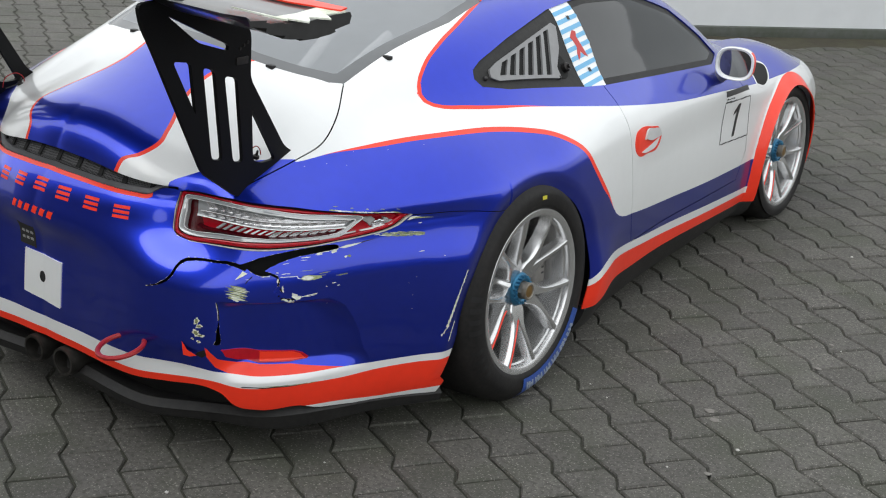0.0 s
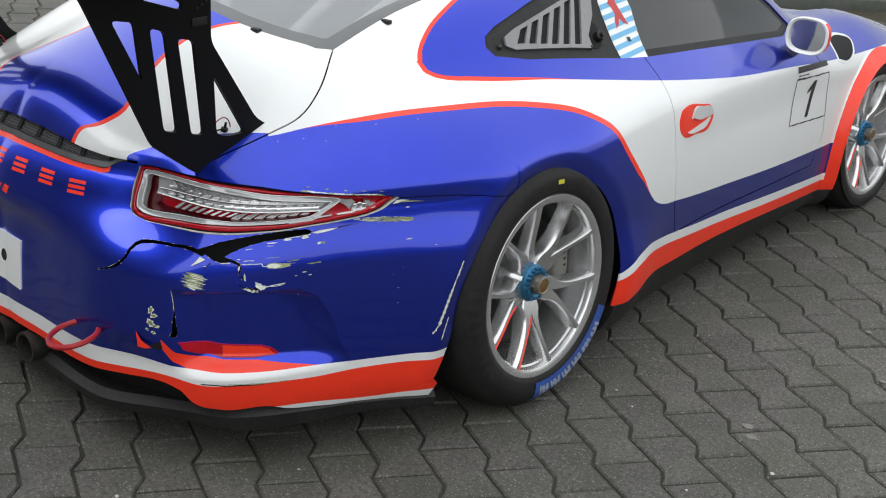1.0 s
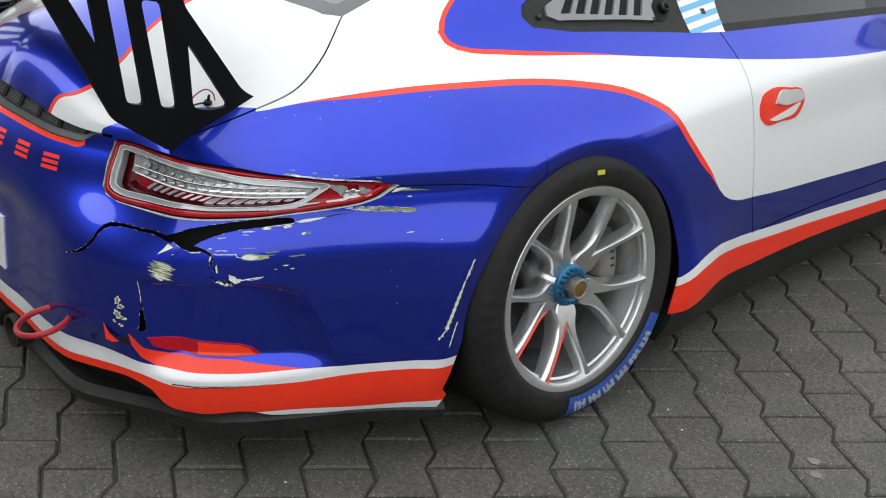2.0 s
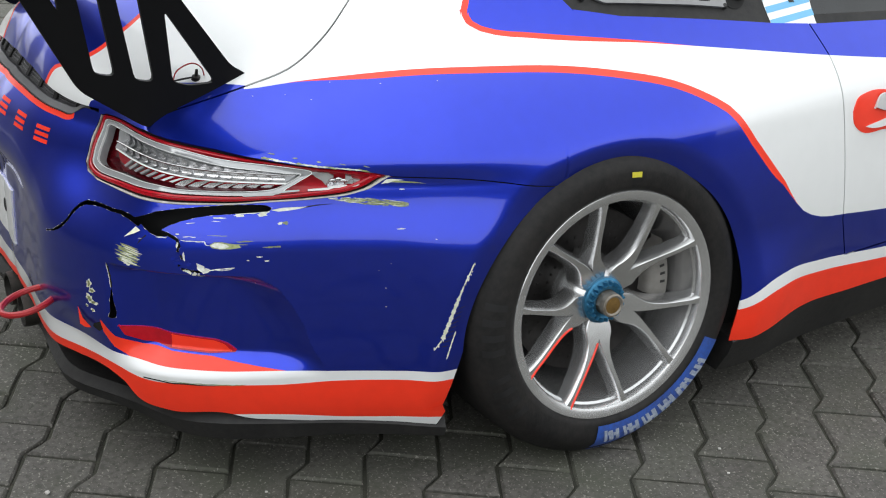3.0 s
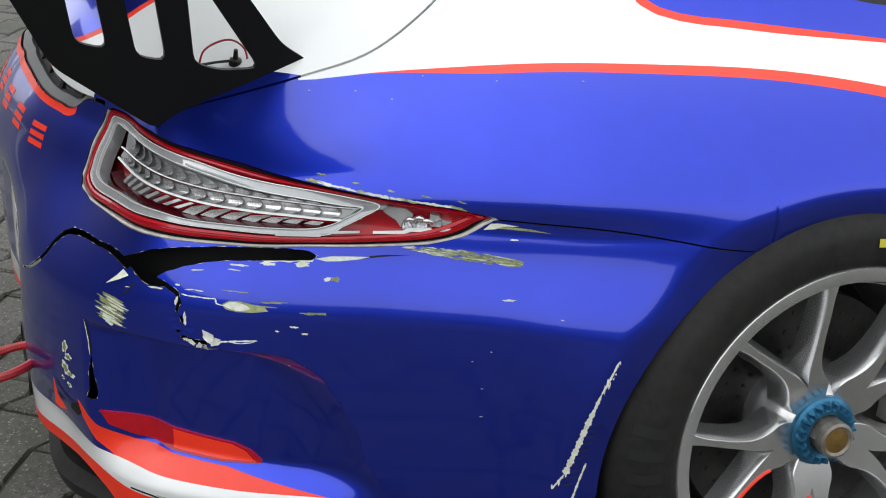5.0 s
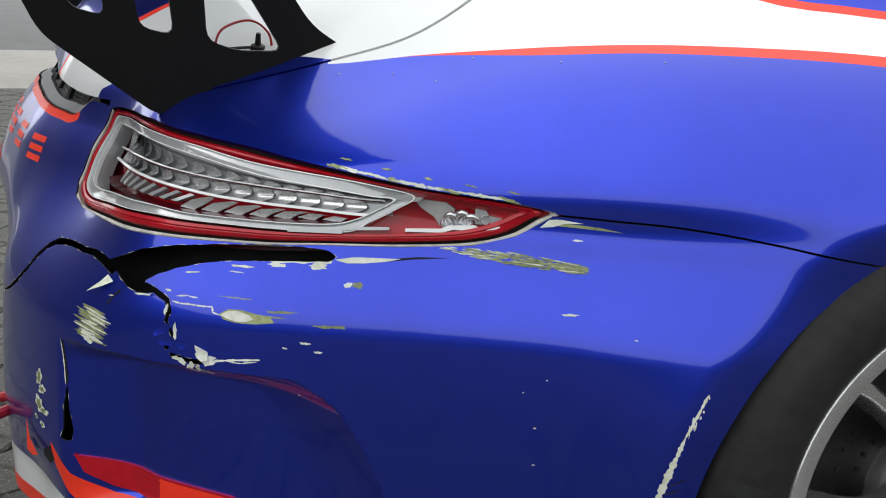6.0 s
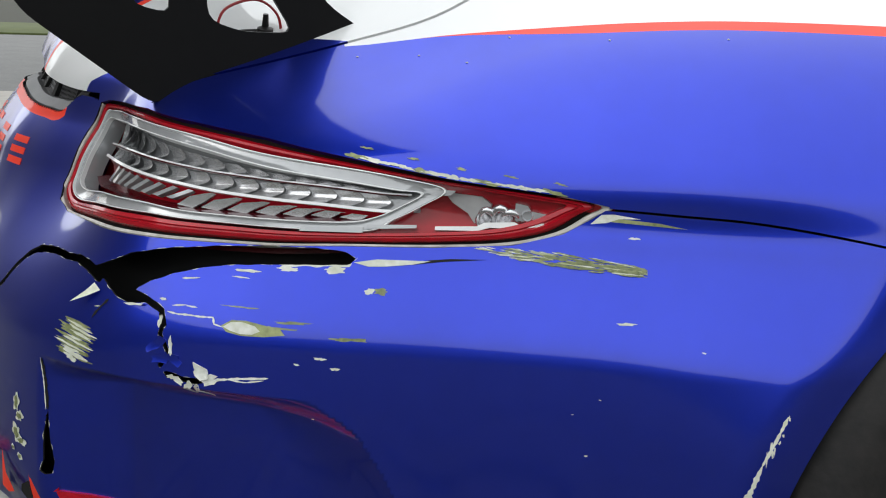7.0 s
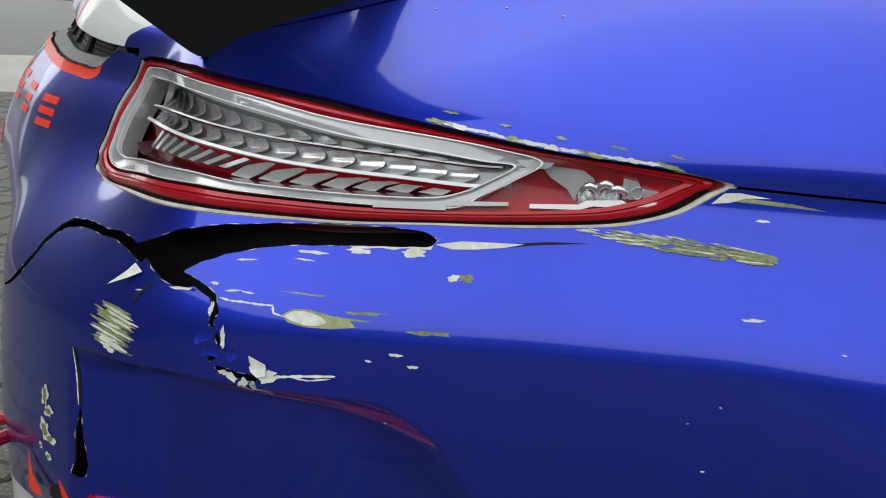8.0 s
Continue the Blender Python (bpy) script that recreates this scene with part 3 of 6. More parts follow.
def wounds(p):
    """Signed distance to the openings broken into the bumper: positive inside."""
    x, y, z = p.T
    a = arc(x, y)
    d = in_loop(scaled(GAP), a, z)
    wa = 0.0032 + 0.0010 * bump(0.0183 * 30, 0.03, a) + 0.0022 * step(0.0183 * 35, 0.0183 * 39, a) - 0.0022 * step(0.0183 * 27.5, 0.0183 * 24.8, a)
    d = np.maximum(d, wa - np.abs(near_line(scaled(CRACK_A), a, z)))
    d = np.maximum(d, 0.0022 - np.abs(near_line(scaled(CRACK_B), a, z)))
    wc = -0.001 + 0.0090 * np.clip((0.478 - z) / 0.078, 0, 1) ** 0.8 * step(0.398, 0.402, z)
    d = np.maximum(d, wc - np.abs(near_line(scaled(CRACK_C), a, z)))
    d = np.maximum(d, in_loop(scaled(TEAR), a, z))
    d = d + rough_edge(x, y, z, 0.00018)
    return np.where((x > 0) & (y < MID), d, -1.0)


def bare(p):
    """Where the paint is chipped off along the broken edges."""
    x, y, z = p.T
    a = arc(x, y)
    n = -0.0001 + rough_edge(x * 1.3, y, z * 1.1, 0.00045) + 0.0020 * step(0.0183 * 49, 0.0183 * 51, a) * step(0.665, 0.652, z) * step(0.60, 0.63, z)
    d = wounds(p) + np.clip(n, -0.001, 0.006)
    return d


def split_xyz(f):
    return lambda p: f(p[:, 0], p[:, 1], p[:, 2])


FIELDS = {
    "arch": split_xyz(lambda x, y, z: np.where(np.abs(x) > 0.5, arch_gap(y, z), 1.0)),
    "floor": split_xyz(lambda x, y, z: z - np.where(y < 0.1, BUMPER_LOW(angle(x, y)), np.where(y < 2.2, SKIRT_LOW(y), 0.16))),
    "side_window": split_xyz(lambda x, y, z: np.where(np.abs(x) > 0.45, in_loop(SIDE_WINDOW, y, girth(x, z)), -1.0)),
    "rear_window": split_xyz(lambda x, y, z: np.where(z > 0.9, in_loop(REAR_WINDOW, np.abs(x), y), -1.0)),
    "screen": split_xyz(lambda x, y, z: np.where(z > 0.8, in_loop(SCREEN, np.abs(x), y), -1.0)),
    "lid": split_xyz(lambda x, y, z: np.where(y < -0.3, near_line(LID_SIDE, np.abs(x), y), -1.0)),
    "lid_edge": split_xyz(lambda x, y, z: np.where(y < -0.5, z - LID_EDGE(angle(x, y)), 1.0)),
    "fascia": split_xyz(lambda x, y, z: np.where(y < 0.0, z - FASCIA_TOP(angle(x, y)), 1.0)),
    "lamp": split_xyz(lambda x, y, z: np.where(y < 0.0, in_loop(scaled(LAMP), arc(x, y), z), -1.0)),
    "door": split_xyz(lambda x, y, z: in_loop(DOOR, y, girth(x, z))),
    "fender_line": split_xyz(lambda x, y, z: near_line(FENDER_LINE, y, girth(x, z))),
    "upper_line": split_xyz(lambda x, y, z: near_line(UPPER_LINE, y, girth(x, z))),
    "stripe": split_xyz(lambda x, y, z: np.abs(x - 0.04) - STRIPE(y) + 0.04),
    "lid_blue": split_xyz(lambda x, y, z: near_line(LID_BLUE, np.abs(x), y)),
    "stripe_top": split_xyz(lambda x, y, z: np.where(y < 0, z - STRIPE_TOP(angle(x, y)), z - SKIRT_TOP(y))),
    "stripe_low": split_xyz(lambda x, y, z: np.where(y < 0, z - STRIPE_LOW(angle(x, y)), z - SKIRT_MID(y))),
    "orange_low": split_xyz(lambda x, y, z: np.where(y < 0, z - ORANGE_LOW(angle(x, y)), 1.0)),
    "wedge": split_xyz(lambda x, y, z: np.where(y < MID, in_loop(scaled(WEDGE), arc(x, y), z), -1.0)),
    "quarter": split_xyz(lambda x, y, z: y - (0.645 + 0.02 * (z < 0.8))),
    "nose": split_xyz(lambda x, y, z: np.where(np.abs(x) < 0.45, y - 2.0, y - 1.86 + 0 * z)),
    "hood": split_xyz(lambda x, y, z: np.abs(x) - 0.62 + 0.0 * y),
    "wounds": wounds,
    "bare": bare,
}


def offset_field(name, d):
    return lambda p: FIELDS[name](p) - d


def fender_band(p):
    """The orange edging along the blue rear wing: positive inside it."""
    w = 0.0165 * step(-0.66, -0.45, p[:, 1]) * step(0.52, 0.40, p[:, 1])
    return FIELDS["fender_line"](p) + w


def upper_band(p):
    w = 0.014 * step(0.30, -0.12, p[:, 1] * (girth(p[:, 0], p[:, 2]) < 0.62))
    return FIELDS["upper_line"](p) - w


CUTS = [FIELDS[k] for k in ("arch", "floor", "side_window", "rear_window", "screen", "lamp", "fender_line", "upper_line", "stripe", "lid_blue", "stripe_top", "stripe_low", "orange_low", "wedge", "wounds", "bare")]
CUTS += [offset_field(k, d) for k, d in (("rear_window", 0.045), ("side_window", 0.025), ("lid", 0.002), ("lid", -0.002), ("lid_edge", 0.0), ("fascia", 0.0012), ("fascia", -0.0012), ("fascia", -0.0105), ("door", 0.0018), ("door", -0.0018), ("arch", 0.05), ("arch", 0.046), ("stripe", 0.013), ("quarter", 0.0), ("nose", 0.0), ("hood", 0.0))]
CUTS += [fender_band, upper_band]

shell, tri = half_shell(CAP_AT, FORE_AT, ROWS_AT)
far_shell, far_tri = half_shell(np.r_[CAP_AT[:40:2], np.arange(20, 90, 1.0), 90], np.r_[np.arange(-0.1, 2.9, 0.05), np.linspace(2.9, 3.46, 14)], np.r_[np.arange(-20, 35, 0.8), np.linspace(35, 90, 42)])
far_shell[:, 0] *= -1
tri = np.concatenate([tri, far_tri[:, ::-1] + len(shell)])
shell = np.concatenate([shell, far_shell])
for cut in CUTS:
    shell, tri = cleave(shell, tri, cut)

mid = shell[tri].mean(1)
S = {k: f(mid) for k, f in FIELDS.items()}
y_mid, z_mid, x_mid = mid[:, 1], mid[:, 2], np.abs(mid[:, 0])
gone = (S["arch"] < 0) | (S["floor"] < 0) | (S["wounds"] > 0) | (S["lamp"] > 0)
is_side, is_rear, is_screen = S["side_window"] > 0, S["rear_window"] > 0, S["screen"] > 0
in_cap = y_mid < -0.42
is_lid = (S["lid"] > 0) & (S["lid_edge"] > 0) & in_cap & ~is_rear
fascia = np.where(y_mid < -0.0, S["fascia"], 1.0)
is_bumper = (fascia < 0) & (y_mid < 0.0)
is_grille = (S["lid_edge"] < 0) & (fascia > 0) & (angle(mid[:, 0], y_mid) < 27) & in_cap
is_door = (S["door"] > 0) & ~is_side
is_front = (S["nose"] > 0) & (S["hood"] > 0)
is_hood = (S["nose"] > 0) & (S["hood"] <= 0)
gap_lid = (np.abs(S["lid"]) < 0.002) & in_cap & (S["lid_edge"] > 0)
gap_fascia = (np.abs(fascia) < 0.0012) & (angle(mid[:, 0], y_mid) > 66)
gap_door = (np.abs(S["door"]) < 0.0018) & ~is_side
gone |= gap_lid | gap_fascia | gap_door

paint = np.zeros(len(tri), int)
white_flank = (S["fender_line"] > 0) & (S["upper_line"] < 0)
white_flank |= (y_mid < -0.25) & (S["fender_line"] > 0)
white_flank &= y_mid > -0.72
paint[white_flank] = 1
fb, ub = fender_band(mid), upper_band(mid)
paint[(S["fender_line"] < 0) & (fb > 0) & (y_mid > -0.66) & (y_mid < 0.52)] = 2
paint[(S["upper_line"] > 0) & (ub < 0) & (y_mid < 0.3)] = 2
lid_white = is_lid & (S["lid_blue"] > 0)
paint[is_lid | is_bumper] = 0
paint[lid_white & (S["stripe"] > 0)] = 1
paint[is_lid & (S["stripe"] > 0) & (S["stripe"] < 0.013)] = 2
low = np.where(y_mid < 0, is_bumper, (z_mid < 0.5) & (y_mid < 2.05))
paint[low & (S["stripe_top"] < 0)] = 1
paint[low & (S["stripe_low"] < 0)] = 2
paint[low & (S["orange_low"] < 0)] = 1
paint[is_bumper & (S["wedge"] > 0) & (S["stripe_top"] > 0) & (mid[:, 0] > 0)] = 2
paint[is_bumper & (fascia > -0.0105) & (angle(mid[:, 0], y_mid) < 22.6)] = 2
paint[is_front & (S["arch"] < 0.05) & (z_mid < 0.9)] = 2
paint[is_bumper & (S["bare"] > 0)] = 3

PAINTS = [BLUE, WHITE, ORANGE, PRIMER, DARK]
right = mid[:, 0] > 0


def panel(name, mask, label, lip=0.006, lip_mat=None):
    mask = mask & ~gone
    return array_mesh(name, shell, tri[mask], paint[mask], PAINTS, car, label, lip=lip, lip_mat=lip_mat)


glass = is_side | is_rear | is_screen
rest = ~(glass | is_lid | is_bumper | is_grille | is_door | is_front | is_hood)
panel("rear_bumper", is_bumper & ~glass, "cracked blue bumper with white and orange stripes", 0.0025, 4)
panel("engine_lid", is_lid, "white lid with a blue centre stripe", 0.005)
panel("door", is_door & right, "white and blue door")
panel("door", is_door & ~right, "white and blue door")
panel("front_fender", is_front & right, "white and blue wing with an orange arch")
panel("front_fender", is_front & ~right, "white and blue wing with an orange arch")
panel("hood", is_hood, "blue hood")
panel("quarter_panel", rest & right & (S["quarter"] < 0), "blue and white rear wing with orange edging", 0.005)
panel("quarter_panel", rest & ~right & (S["quarter"] < 0), "blue and white rear wing with orange edging", 0.012)
panel("roof", rest & (S["quarter"] >= 0), "blue roof and pillars", 0.01)


def glass_panel(name, mask, mats, pick, label, sink=0.004):
    m = mask & (S["arch"] > 0)
    n = normals(shell[np.unique(tri[m])])
    vn = np.zeros_like(shell)
    vn[np.unique(tri[m])] = n
    q = shell - sink * vn
    return array_mesh(name, q, tri[m], pick[m], mats, car, label, vn=vn)


rear_pick = (S["rear_window"] < 0.045).astype(int)
glass_panel("rear_window", is_rear, [MILKY, RIM_BAND], rear_pick, "milky plastic window with a grey border")
glass_panel("windscreen", is_screen, [TINT, RIM_BAND], np.zeros(len(tri), int), "glossy dark windscreen")
for side in (right, ~right):
    glass_panel("door_window", is_side & side & (y_mid > 0.645), [TINT, PLASTIC], (S["side_window"] < 0.025).astype(int), "glossy dark window with a black border", 0.006)
    glass_panel("quarter_window", is_side & side & (y_mid <= 0.645), [PLASTIC], np.zeros(len(tri), int), "black panel with a grey louvre", 0.006)

# added near-black shell: paints the shade seen through gaps and cracks
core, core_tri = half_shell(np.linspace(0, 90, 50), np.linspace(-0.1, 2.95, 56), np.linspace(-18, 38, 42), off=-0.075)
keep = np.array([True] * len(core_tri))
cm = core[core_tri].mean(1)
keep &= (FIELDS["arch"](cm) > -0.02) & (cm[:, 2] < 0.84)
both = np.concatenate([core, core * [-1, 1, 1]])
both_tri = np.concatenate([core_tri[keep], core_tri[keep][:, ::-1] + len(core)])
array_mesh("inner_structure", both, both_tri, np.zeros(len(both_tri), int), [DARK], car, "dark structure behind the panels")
for sx in (1, -1):
    for cy, r in ((-0.03, 0.40), (2.39, 0.378)):
        bm = bmesh.new()
        prof = [(0.45, 0.0), (0.45, r), (0.965 if cy < 1 else 0.84, r)]
        rings = []
        for i in range(25):
            a = math.pi * i / 24
            rings.append([bm.verts.new((sx * x, cy + rr * math.cos(a), 0.32 + rr * math.sin(a))) for x, rr in prof])
        for p, q in zip(rings[:-1], rings[1:]):
            for k in range(2):
                bm.faces.new((p[k], p[k + 1], q[k + 1], q[k]))
        bmesh.ops.remove_doubles(bm, verts=bm.verts[:], dist=1e-5)
        part("wheel_arch_liner", bm, DARK, car, "black wheel arch liner")
bm = bmesh.new()
box(bm, (0, 1.15, 0.16), (1.2, 3.8, 0.04), bevel=0.01)
part("underbody", bm, DARK, car, "flat dark underbody")



# ---- wheels ----
def wheel(name, rim_r, tyre_r, width, deep, label):
    """A five-double-spoke centre-lock wheel; axle along x, the rim's outer edge at x = 0."""
    w = tagged(new(name), label)
    bm = bmesh.new()
    t, r = tyre_r, rim_r
    prof = [(-0.012, r - 0.004), (0.002, r + 0.004), (0.007, r + 0.016), (0.008, (r + t) / 2 - 0.006), (0.004, (r + t) / 2 + 0.012), (-0.009, t - 0.026), (-0.018, t - 0.014), (-0.032, t - 0.005), (-0.055, t), (-width * 0.5, t + 0.002), (-width + 0.035, t), (-width + 0.01, t - 0.012), (-width - 0.004, t - 0.04), (-width - 0.002, r + 0.02), (-width + 0.012, r - 0.004)]
    spin(bm, prof, 96)
    tyre = part("tyre", bm, RUBBER, w, "worn black racing tyre")
    bm = bmesh.new()
    lip = [(-0.014, r - 0.003), (-0.002, r + 0.003), (0.0015, r), (0.001, r - 0.010), (-0.004, r - 0.021), (-0.010, r - 0.024), (-0.022, r - 0.025), (-0.026, r - 0.030), (-0.075, r - 0.036), (-0.13, r - 0.046), (-width + 0.02, r - 0.05), (-width + 0.01, r - 0.03)]
    spin(bm, lip, 96)
    bmesh.ops.recalc_face_normals(bm, faces=bm.faces[:])
    part("rim", bm, BARREL, w, "silver deep alloy rim")
    # spokes: five broad arms, each forked into two straight bars
    k_r = r / 0.276
    at_r = [0.045, 0.075, 0.095, 0.112, 0.130, 0.160, 0.200, 0.240, 0.262]
    inner = curve(at_r, [0.0, 0.0, 0.0006, 0.0065, 0.0150, 0.0300, 0.0490, 0.0670, 0.0750])
    outer = curve(at_r, [0.027, 0.0370, 0.0330, 0.0320, 0.0345, 0.0445, 0.0615, 0.0805, 0.0940])

    def spoke_top(rr):
        u = max(0.0, min(1.0, (rr / k_r - 0.045) / 0.215))
        return -deep * (1 - u) ** 1.35 - 0.004 * u

    for k in range(5):
        a0 = math.radians(SPOKES + 72 * k)
        along, across = (math.cos(a0), math.sin(a0)), (-math.sin(a0), math.cos(a0))
        for s in (-1, 1):
            bm = bmesh.new()
            rows, edge_line = [], []
            for rr in np.linspace(0.045, 0.2625, 20):
                e0, e1 = float(inner(rr)), float(outer(rr))
                top, tail = spoke_top(rr * k_r), 0.050 - 0.016 * (rr - 0.045) / 0.21
                fork = float(step(0.09, 0.11, rr))
                sec = [(e0 - 0.009 * fork, -tail), (e0 - 0.004 * fork, -0.016), (e0, -0.0016), (e0 + 0.0016 * fork, 0.0), (e1 - 0.0016, 0.0), (e1, -0.0016), (e1 + 0.004, -0.016), (e1 + 0.009, -tail)]
                ring = []
                for w_at, dx in sec:
                    # the bars run straight: distance along the arm, then sideways
                    reach_r = math.sqrt(rr * rr - w_at * w_at) if rr > 0.2 else rr + (math.sqrt(0.04 - w_at * w_at) - 0.2) * ((rr - 0.045) / 0.155)
                    q = (reach_r * k_r, s * w_at * k_r)
                    ring.append(bm.verts.new((top + dx, q[0] * along[0] + q[1] * across[0], q[0] * along[1] + q[1] * across[1])))
                rows.append(ring)
                if rr > 0.10:
                    pick = ring[4] if s > 0 else ring[3]
                    edge_line.append(pick.co + Vector((0.0004, 0, 0)))
            for p, q in zip(rows[:-1], rows[1:]):
                for j in range(8):
                    bm.faces.new((p[j], p[(j + 1) % 8], q[(j + 1) % 8], q[j]))
            bm.faces.new(rows[0][::-1])
            bm.faces.new(rows[-1])
            bmesh.ops.recalc_face_normals(bm, faces=bm.faces[:])
            sp = part("spoke", bm, SILVER, w)
            if (k, s) in ((2, 1), (3, -1)):
                bm = bmesh.new()
                tube(bm, edge_line, 0.0024, 6)
                part("red_edge", bm, ORANGE, sp, "red line on the spoke's edge")
    bm = bmesh.new()
    spin(bm, [(-deep - 0.085, 0.0), (-deep - 0.085, 0.098), (-deep - 0.060, 0.094), (-deep - 0.030, 0.080), (-deep - 0.012, 0.070), (-deep - 0.004, 0.062), (-deep + 0.001, 0.056), (-deep + 0.001, 0.0)], 48)
    part("hub", bm, SILVER, w)
    bm = bmesh.new()
    rings = []
    for i in range(80):
        a, tooth = i * math.tau / 80, i % 4 < 2
        prof = [(-deep, 0.054), (-deep + 0.007, 0.054), (-deep + 0.010, 0.050), (-deep + (0.022 if tooth else 0.011), 0.0475), (-deep + (0.022 if tooth else 0.011), 0.040), (-deep + 0.020, 0.038), (-deep + 0.016, 0.030), (-deep + 0.004, 0.028), (-deep + 0.004, 0.0)]
        rings.append([bm.verts.new((x, r1 * math.cos(a), r1 * math.sin(a))) for x, r1 in prof])
    for i in range(80):
        p, q = rings[i], rings[(i + 1) % 80]
        for k2 in range(8):
            bm.faces.new((p[k2], p[k2 + 1], q[k2 + 1], q[k2]))
    bmesh.ops.remove_doubles(bm, verts=bm.verts[:], dist=1e-5)
    bmesh.ops.recalc_face_normals(bm, faces=bm.faces[:])
    part("centre_nut", bm, NUT, w, "blue toothed centre-lock nut")
    bm = bmesh.new()
    spin(bm, [(-deep, 0.0295), (-deep + 0.022, 0.029), (-deep + 0.030, 0.0275), (-deep + 0.032, 0.022)], 6)
    spin(bm, [(-deep + 0.028, 0.0285), (-deep + 0.042, 0.0280), (-deep + 0.044, 0.0235), (-deep + 0.0415, 0.0195)], 32)
    axle = part("axle_end", bm, AXLE, w, "worn grey axle end")
    bm = bmesh.new()
    spin(bm, [(-deep + 0.0410, 0.0200), (-deep + 0.0425, 0.010), (-deep + 0.0425, 0.0)], 24)
    part("cap", bm, BRASS, axle, "small gold cap")
    bm = bmesh.new()
    spin(bm, [(-0.125, 0.08), (-0.120, 0.09), (-0.120, r - 0.075), (-0.152, r - 0.075), (-0.152, 0.08)], 64)
    for i in range(36):
        for q in range(3):
            a = (i + 0.33 * q) * math.tau / 36
            spot = Matrix.Rotation(a, 4, "X")
            box(bm, (-0.1195, 0.11 + 0.028 * q, 0), (0.0016, 0.006, 0.006), spot, 0)
    part("brake_disc", bm, STEEL, w, "drilled steel brake disc")
    bm = bmesh.new()
    spin(bm, [(-0.17, 0.0), (-0.155, 0.085), (-0.115, 0.08), (-0.105, 0.05), (-0.1, 0.0)], 40)
    part("brake_bell", bm, DARK, w, "dark brake bell")
    # added near-black disc: the shade deep inside the rim, as colour
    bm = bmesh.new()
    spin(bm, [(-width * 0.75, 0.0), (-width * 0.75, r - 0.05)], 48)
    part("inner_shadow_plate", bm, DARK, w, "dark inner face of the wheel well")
    return w


SPOKES = 45.0


def caliper(w, a, r):
    bm = bmesh.new()
    prof = [(-0.098, r - 0.115), (-0.084, r - 0.105), (-0.078, r - 0.085), (-0.080, r - 0.062), (-0.092, r - 0.052), (-0.15, r - 0.052)]
    spin(bm, prof, 14, a0=math.radians(a - 19), a1=math.radians(a + 19))
    ret = bmesh.ops.extrude_face_region(bm, geom=bm.faces[:])
    for v in [g for g in ret["geom"] if isinstance(g, bmesh.types.BMVert)]:
        v.co.x -= 0.04
    bmesh.ops.recalc_face_normals(bm, faces=bm.faces[:])
    cal = part("brake_caliper", bm, CALIPER, w, "pale grey caliper")
    for i in range(4):
        bm = bmesh.new()
        box(bm, (-0.0775, r - 0.078, 0.0), (0.0016, 0.013, 0.006), Matrix.Rotation(math.radians(a - 9 + 6 * i), 4, "X"), 0.0004)
        part("raised_mark", bm, INK, cal)


def tyre_marks(w, rim_r, tyre_r, a0, a1):
    """Worn blue band with white bars of lettering on the sidewall."""
    x_of = curve([rim_r + 0.004, rim_r + 0.016, (rim_r + tyre_r) / 2 - 0.006, (rim_r + tyre_r) / 2 + 0.012, tyre_r - 0.026, tyre_r - 0.014, tyre_r - 0.005], [0.002, 0.007, 0.008, 0.004, -0.009, -0.018, -0.032])
    tyre = [c for c in w.children if c.name.startswith("tyre")][0]

    def patch(name, mat, r0, r1, s0, s1, lift, slant=0.0, label=""):
        bm = bmesh.new()
        n, m = max(2, int(abs(s1 - s0) / 1.5)), 5
        grid = []
        for i in range(n + 1):
            col = []
            for j in range(m + 1):
                rr = r0 + (r1 - r0) * j / m
                a = math.radians(s0 + (s1 - s0) * i / n + slant * (j / m - 0.5))
                x = float(x_of(np.array([rr]))[0]) + lift
                col.append(bm.verts.new((x, rr * math.cos(a), rr * math.sin(a))))
            grid.append(col)
        for p, q in zip(grid[:-1], grid[1:]):
            for j in range(m):
                bm.faces.new((p[j], q[j], q[j + 1], p[j + 1]))
        bmesh.ops.recalc_face_normals(bm, faces=bm.faces[:])
        if sum(f.normal.x for f in bm.faces) < 0:
            bmesh.ops.reverse_faces(bm, faces=bm.faces[:])
        return part(name, bm, mat, tyre, label)

    lo, hi = rim_r + 0.018, tyre_r - 0.008
    patch("blue_band", BAND, lo, hi, a0, a1, 0.0012, 0, "worn blue sidewall band")
    # worn white bars, in the size and rhythm of the lettering that has rubbed off
    rng = random.Random(4)
    c, k = a0 + 4.0, 0
    while c < a1 - 9:
        wide = rng.choice((1.5, 1.8, 2.2))
        r0, r1 = lo + 0.012 + rng.uniform(0, 0.004), lo + 0.046 + rng.uniform(-0.006, 0.002)
        patch("lettering_bar", CHALK, r0, r1, c, c + wide, 0.0022, rng.uniform(0.4, 1.6))
        if k % 3 != 2:
            q = rng.uniform(0.1, 0.75)
            patch("lettering_bar", CHALK, r0 + q * (r1 - r0), r0 + q * (r1 - r0) + 0.009, c + wide, c + wide + 1.9, 0.0023, 0.4)
        c += wide + rng.uniform(0.9, 1.5) + (0.9 if k % 3 == 2 else 0.0)
        k += 1
    patch("size_label", YELLOW, rim_r + 0.034, rim_r + 0.046, 81.5, 86.5, 0.0016, 0, "small yellow paper label")
    for i in range(9):
        c = 168 + 6.2 * i
        if i != 4:
            patch("raised_letter", RAISED, lo + 0.012, hi - 0.016, c - 1.4, c + 1.4, 0.0016, 0)


